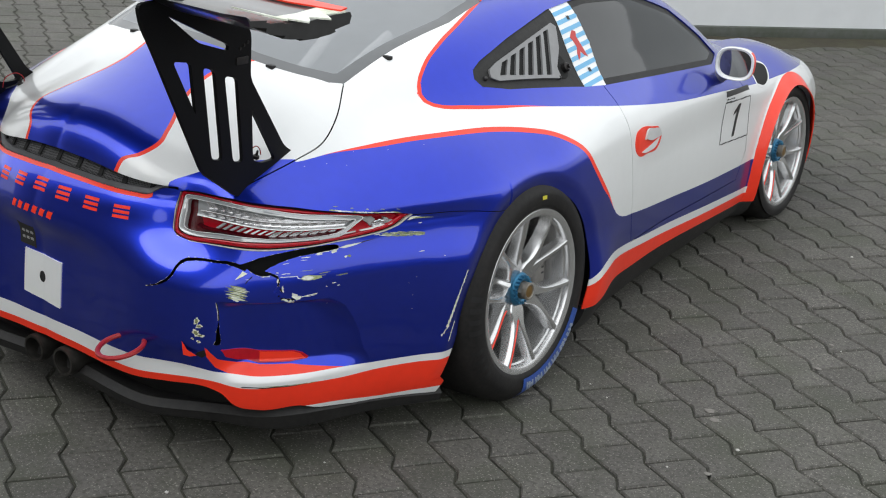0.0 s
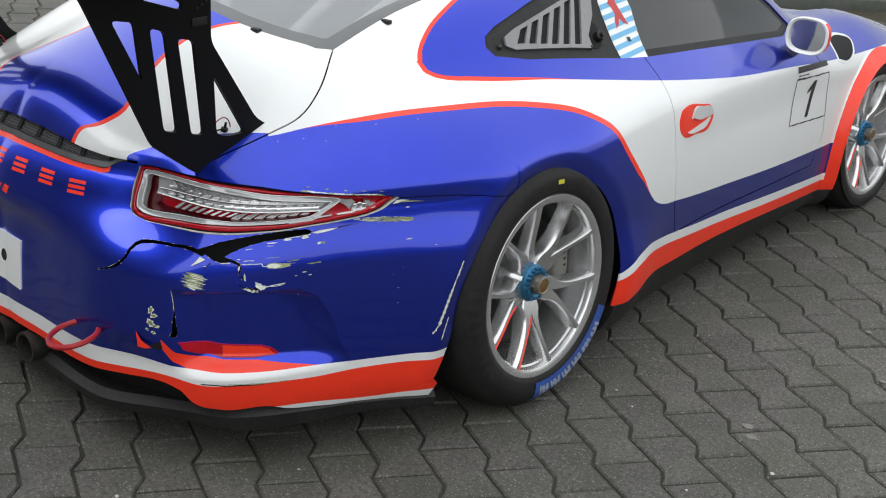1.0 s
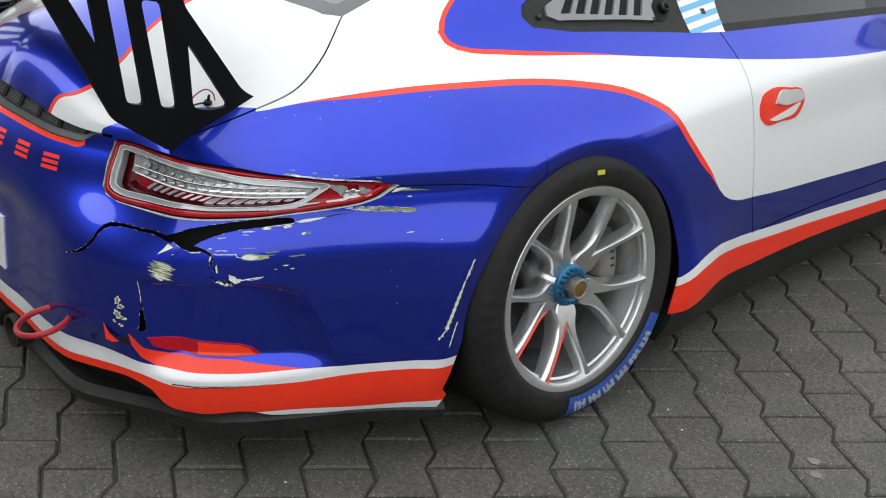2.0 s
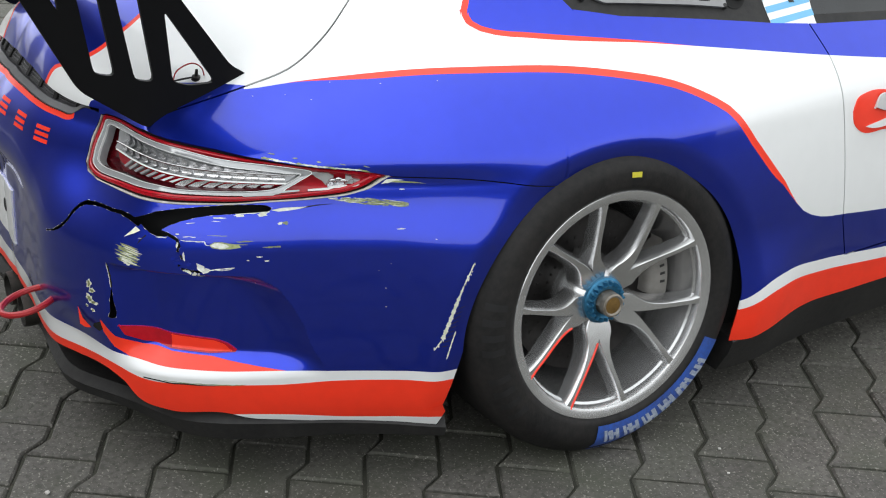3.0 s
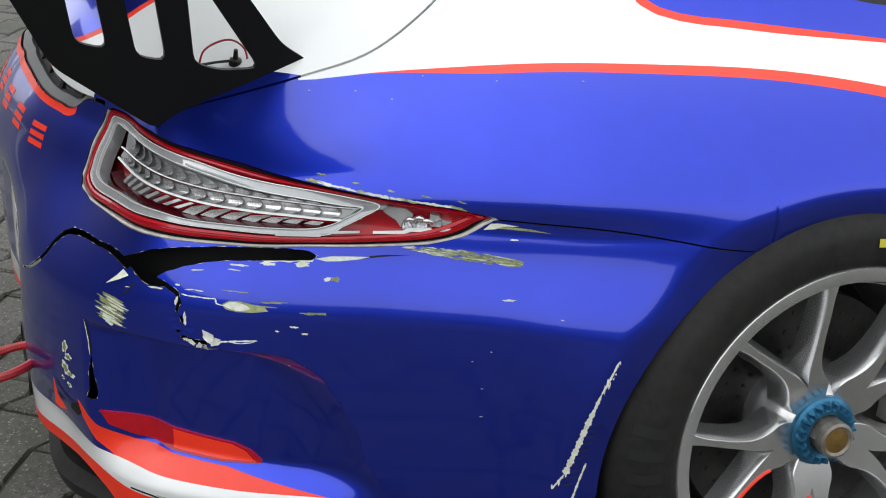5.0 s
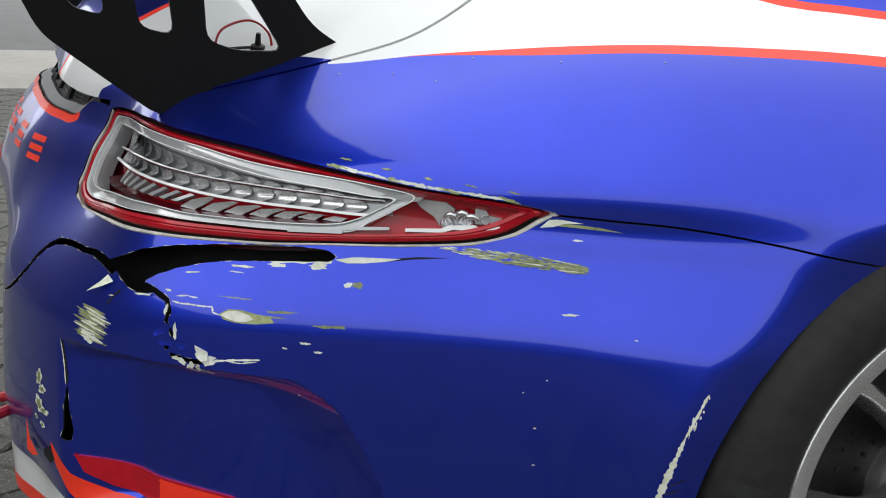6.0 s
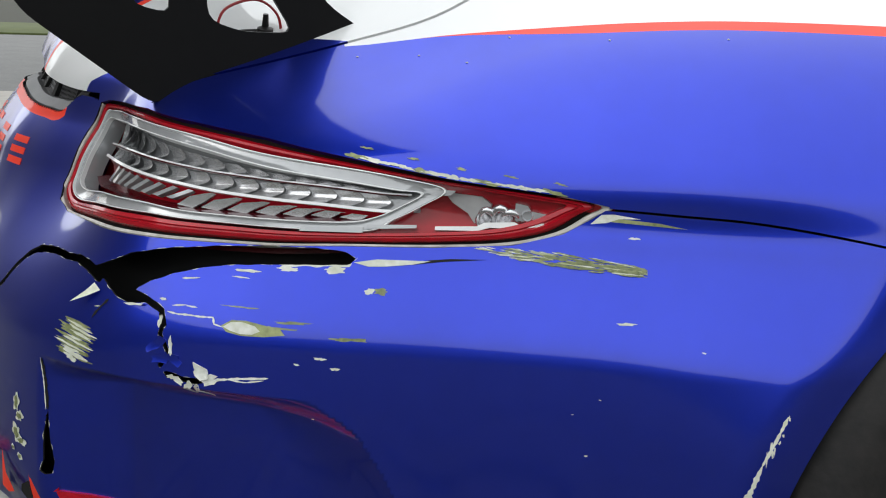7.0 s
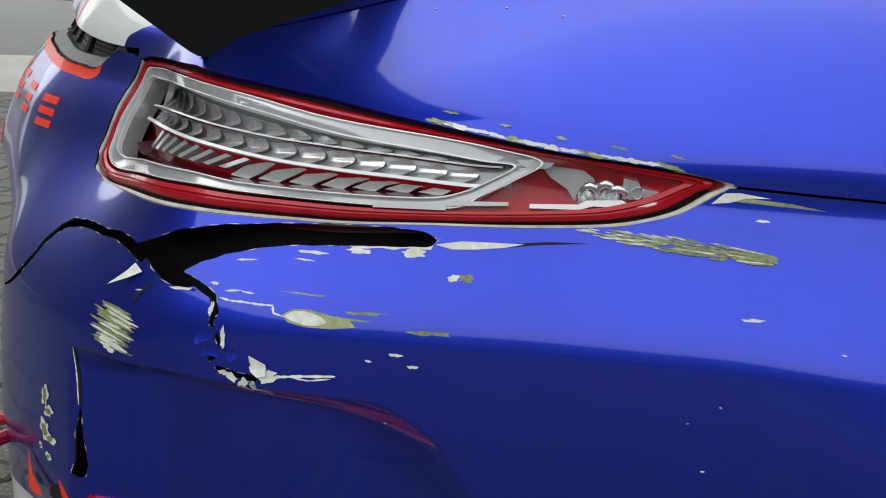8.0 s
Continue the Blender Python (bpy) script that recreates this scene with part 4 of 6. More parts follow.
rear = wheel("rear_wheel", 0.270, 0.370, 0.29, 0.052, "silver double-spoke wheel with a blue centre nut")
caliper(rear, 8, 0.270)
tyre_marks(rear, 0.270, 0.370, -98, -26)
front = wheel("front_wheel", 0.255, 0.325, 0.25, 0.045, "silver double-spoke wheel with a blue centre nut")
caliper(front, 190, 0.255)
for w, p in ((rear, (1.026, -0.010, 0.375)), (front, (0.905, 2.44, 0.325))):
    w.parent = car
    w.matrix_basis = pose(p[0], p[1], p[2], 0, 0, 0) @ Matrix.Rotation(radians(-3.8), 4, "Y")
    twin = copy_thing(w, pose(-p[0], p[1], p[2], 0, 0, 180) @ Matrix.Rotation(radians(-3.8), 4, "Y"))
    twin.parent = car

# ---- rear wing ----
UPRIGHT = rounded([(-1.285, 1.355), (-1.272, 1.30), (-1.235, 1.235), (-1.055, 0.885), (-0.995, 0.842), (-0.922, 0.790), (-0.905, 0.795), (-0.680, 0.852), (-0.682, 0.866), (-0.735, 0.90), (-0.882, 1.115), (-0.884, 1.235), (-0.90, 1.262), (-1.0, 1.285), (-1.1, 1.33), (-1.15, 1.36)], 0.02)
HOLES = [rounded(h, 0.014, 3) for h in (
    [(-1.168, 1.200), (-1.104, 1.188), (-1.082, 1.045)],
    [(-1.062, 1.170), (-1.018, 1.155), (-0.981, 0.906), (-1.023, 0.917)],
    [(-0.982, 1.136), (-0.933, 1.123), (-0.901, 0.885), (-0.941, 0.894)],
    [(-0.873, 1.03), (-0.770, 0.868), (-0.826, 0.868), (-0.862, 0.880)],
    [(-1.19, 1.318), (-1.08, 1.236), (-0.969, 1.200), (-0.967, 1.216), (-1.07, 1.262)])]
for sx in (1, -1):
    bm = bmesh.new()
    plate(bm, UPRIGHT, 0.012, lambda u, v, w: Vector((sx * (0.579 + w), u, v)), HOLES)
    up = part("wing_upright", bm, BLACK, car, "black slotted wing upright", smooth=False)
    for (u, v) in ((-0.898, 1.215), (-0.912, 1.208), (-0.926, 1.201)):
        bm = bmesh.new()
        spin(bm, [(0, 0.0), (0.0, 0.004), (-0.004, 0.005), (-0.012, 0.005)], 12)
        bmesh.ops.transform(bm, matrix=Matrix.Translation((sx * 0.593, u, v)) @ Matrix.Rotation(0 if sx > 0 else math.pi, 4, "Z"), verts=bm.verts[:])
        part("bolt", bm, STEEL, up)
    bm = bmesh.new()
    box(bm, (sx * 0.592, -0.918, 1.168), (0.003, 0.045, 0.020), bevel=0.001)
    part("maker_plate", bm, STEEL, up, "small silver plate")


def wing_profile(n=18):
    out = []
    for i in range(n + 1):
        u = i / n
        th = 0.12 * (0.2969 * math.sqrt(u) - 0.126 * u - 0.3516 * u * u + 0.2843 * u**3 - 0.1015 * u**4) / 0.2
        cam = -0.06 * math.sin(math.pi * u) + 0.10 * u * u
        out.append((u, cam, th))
    return [(u, c + t) for u, c, t in out] + [(u, c - t) for u, c, t in out[-2:0:-1]]


bm = bmesh.new()
prof = wing_profile()
spans = [-0.95, -0.5, 0.0, 0.5, 0.72, 0.84, 0.90]
rings = []
for x in spans:
    rings.append([bm.verts.new((x, -0.86 - 0.40 * u + (0.02 * math.sin(40 * u) if x > 0.89 else 0), 1.335 + 0.40 * v)) for u, v in prof])
for p, q in zip(rings[:-1], rings[1:]):
    for k in range(len(prof)):
        f = bm.faces.new((p[k], q[k], q[(k + 1) % len(prof)], p[(k + 1) % len(prof)]))
bm.faces.new(rings[0])
bm.faces.new(rings[-1][::-1])
bmesh.ops.recalc_face_normals(bm, faces=bm.faces[:])
wing = part("wing_blade", bm, material("dark_carbon_blade", (0.045, 0.045, 0.048), 0.3, 0.0, 0.6, 0.1, amount=0.5, scale=30), car, "dark wing blade with a broken end")


def blade_sheet(name, loop, mat, rise, label):
    """A ragged sheet along the blade's top."""
    b2 = bmesh.new()
    vs = []
    for x, y in loop:
        u = (-0.86 - y) / 0.40
        z = 1.335 + 0.40 * (-0.06 * math.sin(math.pi * min(max(u, 0), 1)) + 0.10 * u * u + 0.06 * math.sqrt(max(min(u, 1), 0.02)) * (1 - 0.6 * u))
        vs.append(b2.verts.new((x, y, z + rise)))
    b2.faces.new(vs)
    ret = bmesh.ops.extrude_face_region(b2, geom=b2.faces[:])
    for v in [g for g in ret["geom"] if isinstance(g, bmesh.types.BMVert)]:
        v.co.z += 0.004
    bmesh.ops.recalc_face_normals(b2, faces=b2.faces[:])
    bmesh.ops.triangulate(b2, faces=b2.faces[:])
    return part(name, b2, mat, wing, label, smooth=False)


rng = random.Random(9)
edge = [(0.90 + rng.uniform(-0.02, 0.035), -0.89 - 0.028 * i) for i in range(12)]
blade_sheet("torn_end", [(0.83, -0.88)] + edge + [(0.82, -1.21), (0.86, -1.1), (0.835, -1.0)], PRIMER, 0.012, "ragged pale broken end")
blade_sheet("orange_stripe", [(0.55, -0.885), (0.75, -0.878), (0.895, -0.874), (0.90, -0.905), (0.75, -0.93), (0.55, -0.93)], ORANGE, 0.016, "orange stripe")


# ---- small things laid on the body ----
def on_cap(a, z, off=0.0):
    return at_corner(np.asarray(a) / 0.0183, z, off)


def on_flank(y, g, off=0.0):
    y, g = np.asarray(y, float), np.asarray(g, float) / 0.9
    t = reach(0.0, y, 0.45, np.cos(g), 0 * g, np.sin(g), off=off)
    return np.stack([t * np.cos(g), y, 0.45 + t * np.sin(g)], -1)


def laid(name, field, bounds, mat, parent, mapping, off=0.0006, grain=0.004, label="", lip=0.0006, mats=None, pick=None):
    """A thin sheet that follows the body where field(a, b) is positive."""
    a0, a1, b0, b1 = bounds
    na, nb = max(2, int((a1 - a0) / grain) + 1), max(2, int((b1 - b0) / grain) + 1)
    A, B = np.meshgrid(np.linspace(a0, a1, na), np.linspace(b0, b1, nb), indexing="ij")
    p = np.stack([A.ravel(), B.ravel(), 0 * A.ravel()], 1)
    i, j = np.meshgrid(np.arange(na - 1), np.arange(nb - 1), indexing="ij")
    q = (i * nb + j).ravel()
    t = np.concatenate([np.stack([q, q + nb, q + nb + 1], 1), np.stack([q, q + nb + 1, q + 1], 1)])
    f = lambda s: field(s[:, 0], s[:, 1])
    p, t = cleave(p, t, f)
    t = t[f(p[t].mean(1)) > 0]
    if not len(t):
        return None
    used, t = np.unique(t, return_inverse=True)
    t, p = t.reshape(-1, 3), p[used]
    w = mapping(p[:, 0], p[:, 1], 0.0)
    n = normals(w)
    extra = off(p[:, 0], p[:, 1]) if callable(off) else off
    w = w + n * np.reshape(extra, (-1, 1))
    which = np.zeros(len(t), int) if pick is None else pick(p[t].mean(1))
    return array_mesh(name, w, t, which, mats or [mat], parent, label, vn=n, lip=lip)


def sheet(name, loop, mat, parent, mapping, off=0.0006, grain=0.004, label="", lip=0.0006):
    pts = np.array(loop, float)
    lo, hi = pts.min(0) - 0.002, pts.max(0) + 0.002
    return laid(name, lambda a, b: in_loop(pts, a, b), (lo[0], hi[0], lo[1], hi[1]), mat, parent, mapping, off, grain, label, lip)


def cap_sheet(name, loop, mat, parent, off=0.0006, grain=0.004, label="", lip=0.0006):
    return sheet(name, scaled(loop), mat, parent, on_cap, off, grain, label, lip)


def blob(a, z, wide, high, seed, slant=0.0, n=26, rough=0.4):
    """A ragged outline round a place on the rear corner; sizes in metres."""
    rng = random.Random(seed)
    f1, f2 = rng.uniform(0, 6.28), rng.uniform(0, 6.28)
    out = []
    for i in range(n):
        t = math.tau * i / n
        r = 1 + rough * (0.5 * math.sin(2 * t + f1) + 0.4 * math.sin(5 * t + f2) + rng.uniform(-0.35, 0.35))
        u, v = wide / 2 * r * math.cos(t), high / 2 * r * math.sin(t)
        out.append((a + u / 0.0183, z + v + slant * u))
    return out


def patch(name, loop, mat, parent, off=0.0006, label="", thick=0.0):
    """A small flake of outline (angle, height) on the rear corner."""
    pts = np.array(loop, float)
    pts = np.concatenate([pts, pts.mean(0)[None]])
    p = at_corner(pts[:, 0], pts[:, 1])
    n = normals(p)
    extra = off(pts[:, 0] * 0.0183, pts[:, 1]) if callable(off) else off
    q = p + n * np.reshape(extra, (-1, 1))
    b2 = bmesh.new()
    vs = [b2.verts.new(c) for c in q]
    m = len(vs) - 1
    for i in range(m):
        b2.faces.new((vs[i], vs[(i + 1) % m], vs[m]))
    if thick:
        lo = [b2.verts.new(c) for c in (q - n * thick)[:m]]
        for i in range(m):
            b2.faces.new((vs[i], lo[i], lo[(i + 1) % m], vs[(i + 1) % m]))
    bmesh.ops.recalc_face_normals(b2, faces=b2.faces[:])
    if sum((f.normal.dot(Vector(n[-1])) * f.calc_area() for f in b2.faces)) < 0:
        bmesh.ops.reverse_faces(b2, faces=b2.faces[:])
    return part(name, b2, mat, parent, label)


def stroke(name, line, width, mat, parent, off=0.0006, label="", seed=0):
    """A thin scratch or crack along a line of (angle, height), uneven in width."""
    pts = np.array(scaled(line), float)
    s = np.r_[0, np.cumsum(np.hypot(*np.diff(pts, axis=0).T))]
    u = np.linspace(0, s[-1], max(3, int(s[-1] / 0.003)))
    c = np.stack([np.interp(u, s, pts[:, 0]), np.interp(u, s, pts[:, 1])], 1)
    d = np.gradient(c, axis=0)
    d = np.stack([-d[:, 1], d[:, 0]], 1) / np.hypot(*d.T)[:, None]
    w = width / 2 * (1 + 0.5 * np.sin(u * 700 + seed) * np.sin(u * 310 + 2 * seed)) * np.minimum(1, np.minimum(u, s[-1] - u) / 0.004 + 0.25)
    b2 = bmesh.new()
    sides = []
    for k in (-1, 1):
        e = c + k * d * w[:, None]
        p = at_corner(e[:, 0] / 0.0183, e[:, 1])
        sides.append([b2.verts.new(v) for v in p + normals(p) * off])
    for i in range(len(u) - 1):
        b2.faces.new((sides[0][i], sides[0][i + 1], sides[1][i + 1], sides[1][i]))
    return part(name, b2, mat, parent, label)


bumper = [c for c in car.children if c.name.startswith("rear_bumper")][0]
quarter = [c for c in car.children if c.name.startswith("quarter_panel")][0]
door = [c for c in car.children if c.name.startswith("door") and not c.name.startswith("door_window")][0]
fore_wing = [c for c in car.children if c.name.startswith("front_fender")][0]
lid = [c for c in car.children if c.name.startswith("engine_lid")][0]
vent_panel = [c for c in car.children if c.name.startswith("quarter_window")][0]

# ---- right tail lamp, its cover broken off ----
lamp = tagged(new("tail_lamp"), "red and clear tail lamp with its cover broken off")
lamp.parent = car
L2 = np.array(scaled(LAMP))
TOP_IN = curve([29, 34, 41, 48, 54, 58, 66], [0.7745, 0.773, 0.770, 0.7595, 0.7485, 0.739, 0.7235])
LOW_IN = curve([29, 30.2, 31.7, 36, 40.2, 44, 49.5, 55, 60, 66], [0.70, 0.687, 0.679, 0.685, 0.690, 0.688, 0.687, 0.690, 0.699, 0.7215])
BAR_LOW = curve([30, 35, 39.2, 43.4, 48.3, 52.5, 55.5, 58.4], [0.764, 0.7655, 0.7635, 0.756, 0.744, 0.736, 0.7295, 0.7315])
MID_1 = curve([31, 34, 37.7, 42.3, 45.5, 48.4, 51.2, 55.5, 58], [0.740, 0.744, 0.7465, 0.743, 0.7385, 0.735, 0.732, 0.7265, 0.7265])
MID_2 = curve([31, 33.4, 38.8, 42.9, 45.8, 48.6, 51.3, 54.8, 57], [0.727, 0.7292, 0.7295, 0.724, 0.7185, 0.7155, 0.7135, 0.7102, 0.710])
FRAME_LOW = curve([30, 31.8, 35, 37.5, 41, 44.7, 48.8, 51.4, 54.4, 57], [0.705, 0.696, 0.698, 0.701, 0.7005, 0.698, 0.697, 0.6975, 0.700, 0.7245])
cap_box = (L2[:, 0].min() - 0.004, L2[:, 0].max() + 0.004, L2[:, 1].min() - 0.004, L2[:, 1].max() + 0.004)


def deg(a):
    return a / 0.0183


def red_gap(a, z):
    d = deg(a)
    return np.minimum(np.minimum(z - LOW_IN(d), TOP_IN(d) - z), (d - 29.4 - 0.012 * (0.77 - z) / 0.001 * 0.1) * 0.0183)


RED_IN = [(28.1, 0.767), (27.9, 0.737), (27.7, 0.697), (28.2, 0.68), (30.6, 0.673), (36.0, 0.6835), (40.6, 0.689), (44.0, 0.688), (49.4, 0.687), (53.4, 0.6885), (57.5, 0.693), (60.8, 0.6987), (63.0, 0.7078), (64.4, 0.718), (65.0, 0.725), (63.0, 0.7283), (58.0, 0.7385), (53.0, 0.75), (47.0, 0.7615), (42.0, 0.7705), (37.0, 0.7755), (32.0, 0.7735), (29.3, 0.7715)]
FR_OUT = [(28.3, 0.766), (28.05, 0.737), (27.9, 0.699), (28.4, 0.6815), (30.8, 0.6745), (36.2, 0.685), (40.8, 0.6905), (44.0, 0.6895), (49.4, 0.6885), (54.2, 0.69), (55.6, 0.702), (57.0, 0.715), (58.4, 0.733), (56.0, 0.7425), (53.0, 0.749), (47.0, 0.7585), (42.0, 0.7695), (37.0, 0.7745), (32.0, 0.7725), (29.5, 0.7705)]
FR_IN = [(29.0, 0.759), (29.0, 0.735), (28.85, 0.705), (29.1, 0.6905), (31.2, 0.687), (36.0, 0.6975), (40.6, 0.7015), (44.0, 0.698), (49.0, 0.697), (52.8, 0.6985), (54.4, 0.7035), (55.6, 0.713), (56.9, 0.7275), (55.4, 0.73), (52.5, 0.736), (48.3, 0.744), (43.4, 0.757), (39.0, 0.7645), (35.0, 0.7655), (31.2, 0.7615)]


def looped(knots, per=6):
    """A smooth closed line through knots."""
    k = np.array(knots, float)
    out = []
    for i in range(len(k)):
        p0, p1, p2, p3 = k[i - 1], k[i], k[(i + 1) % len(k)], k[(i + 2) % len(k)]
        for t in np.arange(per) / per:
            out.append(0.5 * (2 * p1 + (p2 - p0) * t + (2 * p0 - 5 * p1 + 4 * p2 - p3) * t * t + (3 * p1 - p0 - 3 * p2 + p3) * t ** 3))
    return np.array(out)


def ring(name, outer, inner, prof, mat, label="", span=None, per=6):
    """A moulding swept round the lamp; prof gives (share from outer to inner, height)."""
    A, B = looped(outer, per), looped(inner, per)
    if span:
        pick = np.arange(span[0] * per, span[1] * per + 1) % len(A)
        A, B = A[pick], B[pick]
    b2 = bmesh.new()
    cols = []
    for f, off in prof:
        e = A + (B - A) * f
        p = at_corner(e[:, 0], e[:, 1])
        cols.append([b2.verts.new(v) for v in p + normals(p) * off])
    n = len(A)
    for p, q in zip(cols[:-1], cols[1:]):
        for i in range(n - 1 if span else n):
            j = (i + 1) % n
            b2.faces.new((p[i], p[j], q[j], q[i]))
    return part(name, b2, mat, lamp, label)


def ribbon(name, rows, d0, d1, mat, label="", n=90, parent=None):
    """A strip along the lamp; rows give (height along the angle, depth)."""
    d = np.linspace(d0, d1, n + 1)
    b2 = bmesh.new()
    cols = []
    for f, off in rows:
        p = at_corner(d, f(d))
        cols.append([b2.verts.new(v) for v in p + normals(p) * off])
    for p, q in zip(cols[:-1], cols[1:]):
        for i in range(n):
            b2.faces.new((p[i], p[i + 1], q[i + 1], q[i]))
    return part(name, b2, mat, parent or lamp, label)


laid("lamp_shell", lambda a, z: in_loop(L2, a, z) + 0.002, cap_box, RED_DEEP, lamp, on_cap, -0.036, 0.006, "deep red lamp bowl", 0)
ring("gasket", LAMP, RED_IN, [(-0.03, -0.010), (-0.01, -0.0025), (0.06, -0.0012), (0.20, -0.0030), (0.22, -0.012)], SEAL, "cream rubber seal", (0, 15))
ring("dark_seal", LAMP, RED_IN, [(-0.02, -0.003), (0.04, -0.006), (0.2, -0.014), (0.40, -0.012)], DARK, "black seal along the panel gap")
ring("red_surround", LAMP, RED_IN, [(0.36, -0.022), (0.38, -0.007), (0.44, -0.0035), (0.58, -0.002), (0.64, -0.0045), (0.70, -0.0045), (0.76, -0.002), (0.94, -0.003), (1.0, -0.008), (1.0, -0.034)], RED_LENS, "deep red moulded surround")
laid("red_bowl", lambda a, z: np.minimum(red_gap(a, z) + 0.003, (deg(a) - 52.5) * 0.0183), cap_box, RED_LENS, lamp, on_cap, lambda a, z: -0.012 - 0.014 * step(0.0, 0.014, red_gap(a, z)), 0.0035, "exposed red inner bowl", 0)
ring("clear_frame", FR_OUT, FR_IN, [(0.0, -0.02), (0.02, -0.006), (0.16, -0.0045), (0.84, -0.0065), (0.92, -0.006), (1.0, -0.010), (1.0, -0.026)], SATIN, "milky clear frame")
ring("bright_edge", FR_OUT, FR_IN, [(0.02, -0.006), (0.04, -0.002), (0.11, -0.002), (0.13, -0.006)], WHITE, "white outer edge")
ring("bright_edge", FR_OUT, FR_IN, [(0.86, -0.007), (0.88, -0.003), (0.97, -0.003), (0.99, -0.008)], WHITE, "white inner edge")
ribbon("reflector_back", [(lambda d: BAR_LOW(d) + 0.002, -0.016), (lambda d: MID_1(d), -0.023), (lambda d: MID_2(d), -0.021)], 30.3, 56.9, CLEARGREY, "grey reflector back")
ribbon("shelf", [(lambda d: MID_1(d) + 0.0012, -0.022), (lambda d: MID_1(d) + 0.0010, -0.0095), (lambda d: MID_1(d) - 0.0006, -0.009), (lambda d: MID_1(d) - 0.0006, -0.022)], 31.2, 56.4, WHITE, "thin white shelf edge")
ribbon("red_line", [(lambda d: MID_1(d) - 0.0007, -0.0092), (lambda d: MID_1(d) - 0.0018, -0.0096)], 31.2, 56.2, MAROON)
ribbon("shelf", [(lambda d: MID_2(d) + 0.0016, -0.024), (lambda d: MID_2(d) + 0.0014, -0.0075), (lambda d: MID_2(d) - 0.0014, -0.007), (lambda d: MID_2(d) - 0.0016, -0.024)], 31.8, 55.4, WHITE, "white shelf edge")


def cells(name, upper, lower, edges, mat, deep, rise, curl, tilt=0.0):
    """A row of scooped reflector cells with curved leading edges."""
    for d0, d1 in zip(edges[:-1], edges[1:]):
        n, m = 9, 8
        D, V = np.meshgrid(np.linspace(0, 1, n + 1), np.linspace(0, 1, m + 1), indexing="ij")
        d = d0 + (d1 - d0) * (D + tilt * (1 - V) + 0.35 * np.sin(math.pi * V))
        z = lower(d) + (upper(d) - lower(d)) * V
        base = at_corner(d.ravel(), z.ravel())
        off = -deep + rise * D ** 1.4 * (1 - 0.3 * V) + curl * (2 * V - 1) ** 2 * (1 - 0.7 * D)
        p = base + normals(base) * off.ravel()[:, None]
        i, j = np.meshgrid(np.arange(n), np.arange(m), indexing="ij")
        q = (i * (m + 1) + j).ravel()
        b2 = bmesh.new()
        vs = [b2.verts.new(c) for c in p]
        for a in q:
            b2.faces.new((vs[a], vs[a + m + 1], vs[a + m + 2], vs[a + 1]))
        part(name, b2, mat, lamp)


cells("reflector", lambda d: BAR_LOW(d) - 0.001, lambda d: MID_1(d) + 0.001, [31.4] + [33.2 + 1.42 * k for k in range(17)], REFLECTOR, 0.019, 0.010, 0.006, 0.3)
cells("reflector", lambda d: MID_1(d) - 0.0020, lambda d: MID_2(d) + 0.0014, [32.0] + [33.6 + 1.52 * k for k in range(15)], REFLECTOR, 0.018, 0.008, 0.003, -0.2)
ribbon("red_panel", [(lambda d: MID_2(d) - 0.001, -0.013), (lambda d: MID_2(d) - 0.006, -0.020), (lambda d: FRAME_LOW(d) + 0.009, -0.027)], 31.4, 55.6, RED_LENS, "dark red inner panel")
ribbon("lamp_floor", [(lambda d: FRAME_LOW(d) + 0.009, -0.027), (lambda d: FRAME_LOW(d) + 0.001, -0.010)], 30.8, 55.0, MAROON, "dark red mirrored floor")
for k in range(8):
    d = 34.2 + 1.15 * k
    z0, z1 = float(FRAME_LOW(d)) + 0.0105, float(MID_2(d + 1.2)) - 0.0035
    patch("fin", [(d - 0.2, z0), (d + 0.28, z0 - 0.001), (d + 1.55, z1 - 0.001), (d + 1.2, z1 + 0.0005)], SATIN, lamp, -0.012, "", 0.007)
for k in range(7):
    d = 43.4 + 1.62 * k
    lo, hi = float(FRAME_LOW(d)) + 0.006, float(MID_2(d + 1)) - 0.0022
    patch("scalloped_fin", [(d - 0.7, lo + 0.001), (d + 0.4, lo - 0.001), (d + 1.0, lo + 0.004), (d + 1.75, hi - 0.002), (d + 1.7, hi), (d + 0.9, hi - 0.002), (d + 0.1, (lo + hi) / 2 + 0.002)], REFLECTOR, lamp, lambda a, z, z0=lo: -0.019 + 0.35 * np.clip(z - z0, 0, 0.03), "", 0.004)
# broken stubs along the frame's outer end
patch("broken_tab", [(54.2, 0.6925), (56.9, 0.6955), (56.9, 0.6985), (54.2, 0.6965)], SATIN, lamp, -0.001, "broken clear tab", 0.012)
patch("broken_tab", [(50.6, 0.6870), (54.0, 0.6885), (54.0, 0.694), (50.6, 0.6915)], SATIN, lamp, -0.001, "broken clear tab", 0.010)
patch("broken_tab", [(57.0, 0.7335), (58.9, 0.7325), (58.6, 0.7275), (57.6, 0.7265)], SATIN, lamp, -0.004, "broken clear tab", 0.012)
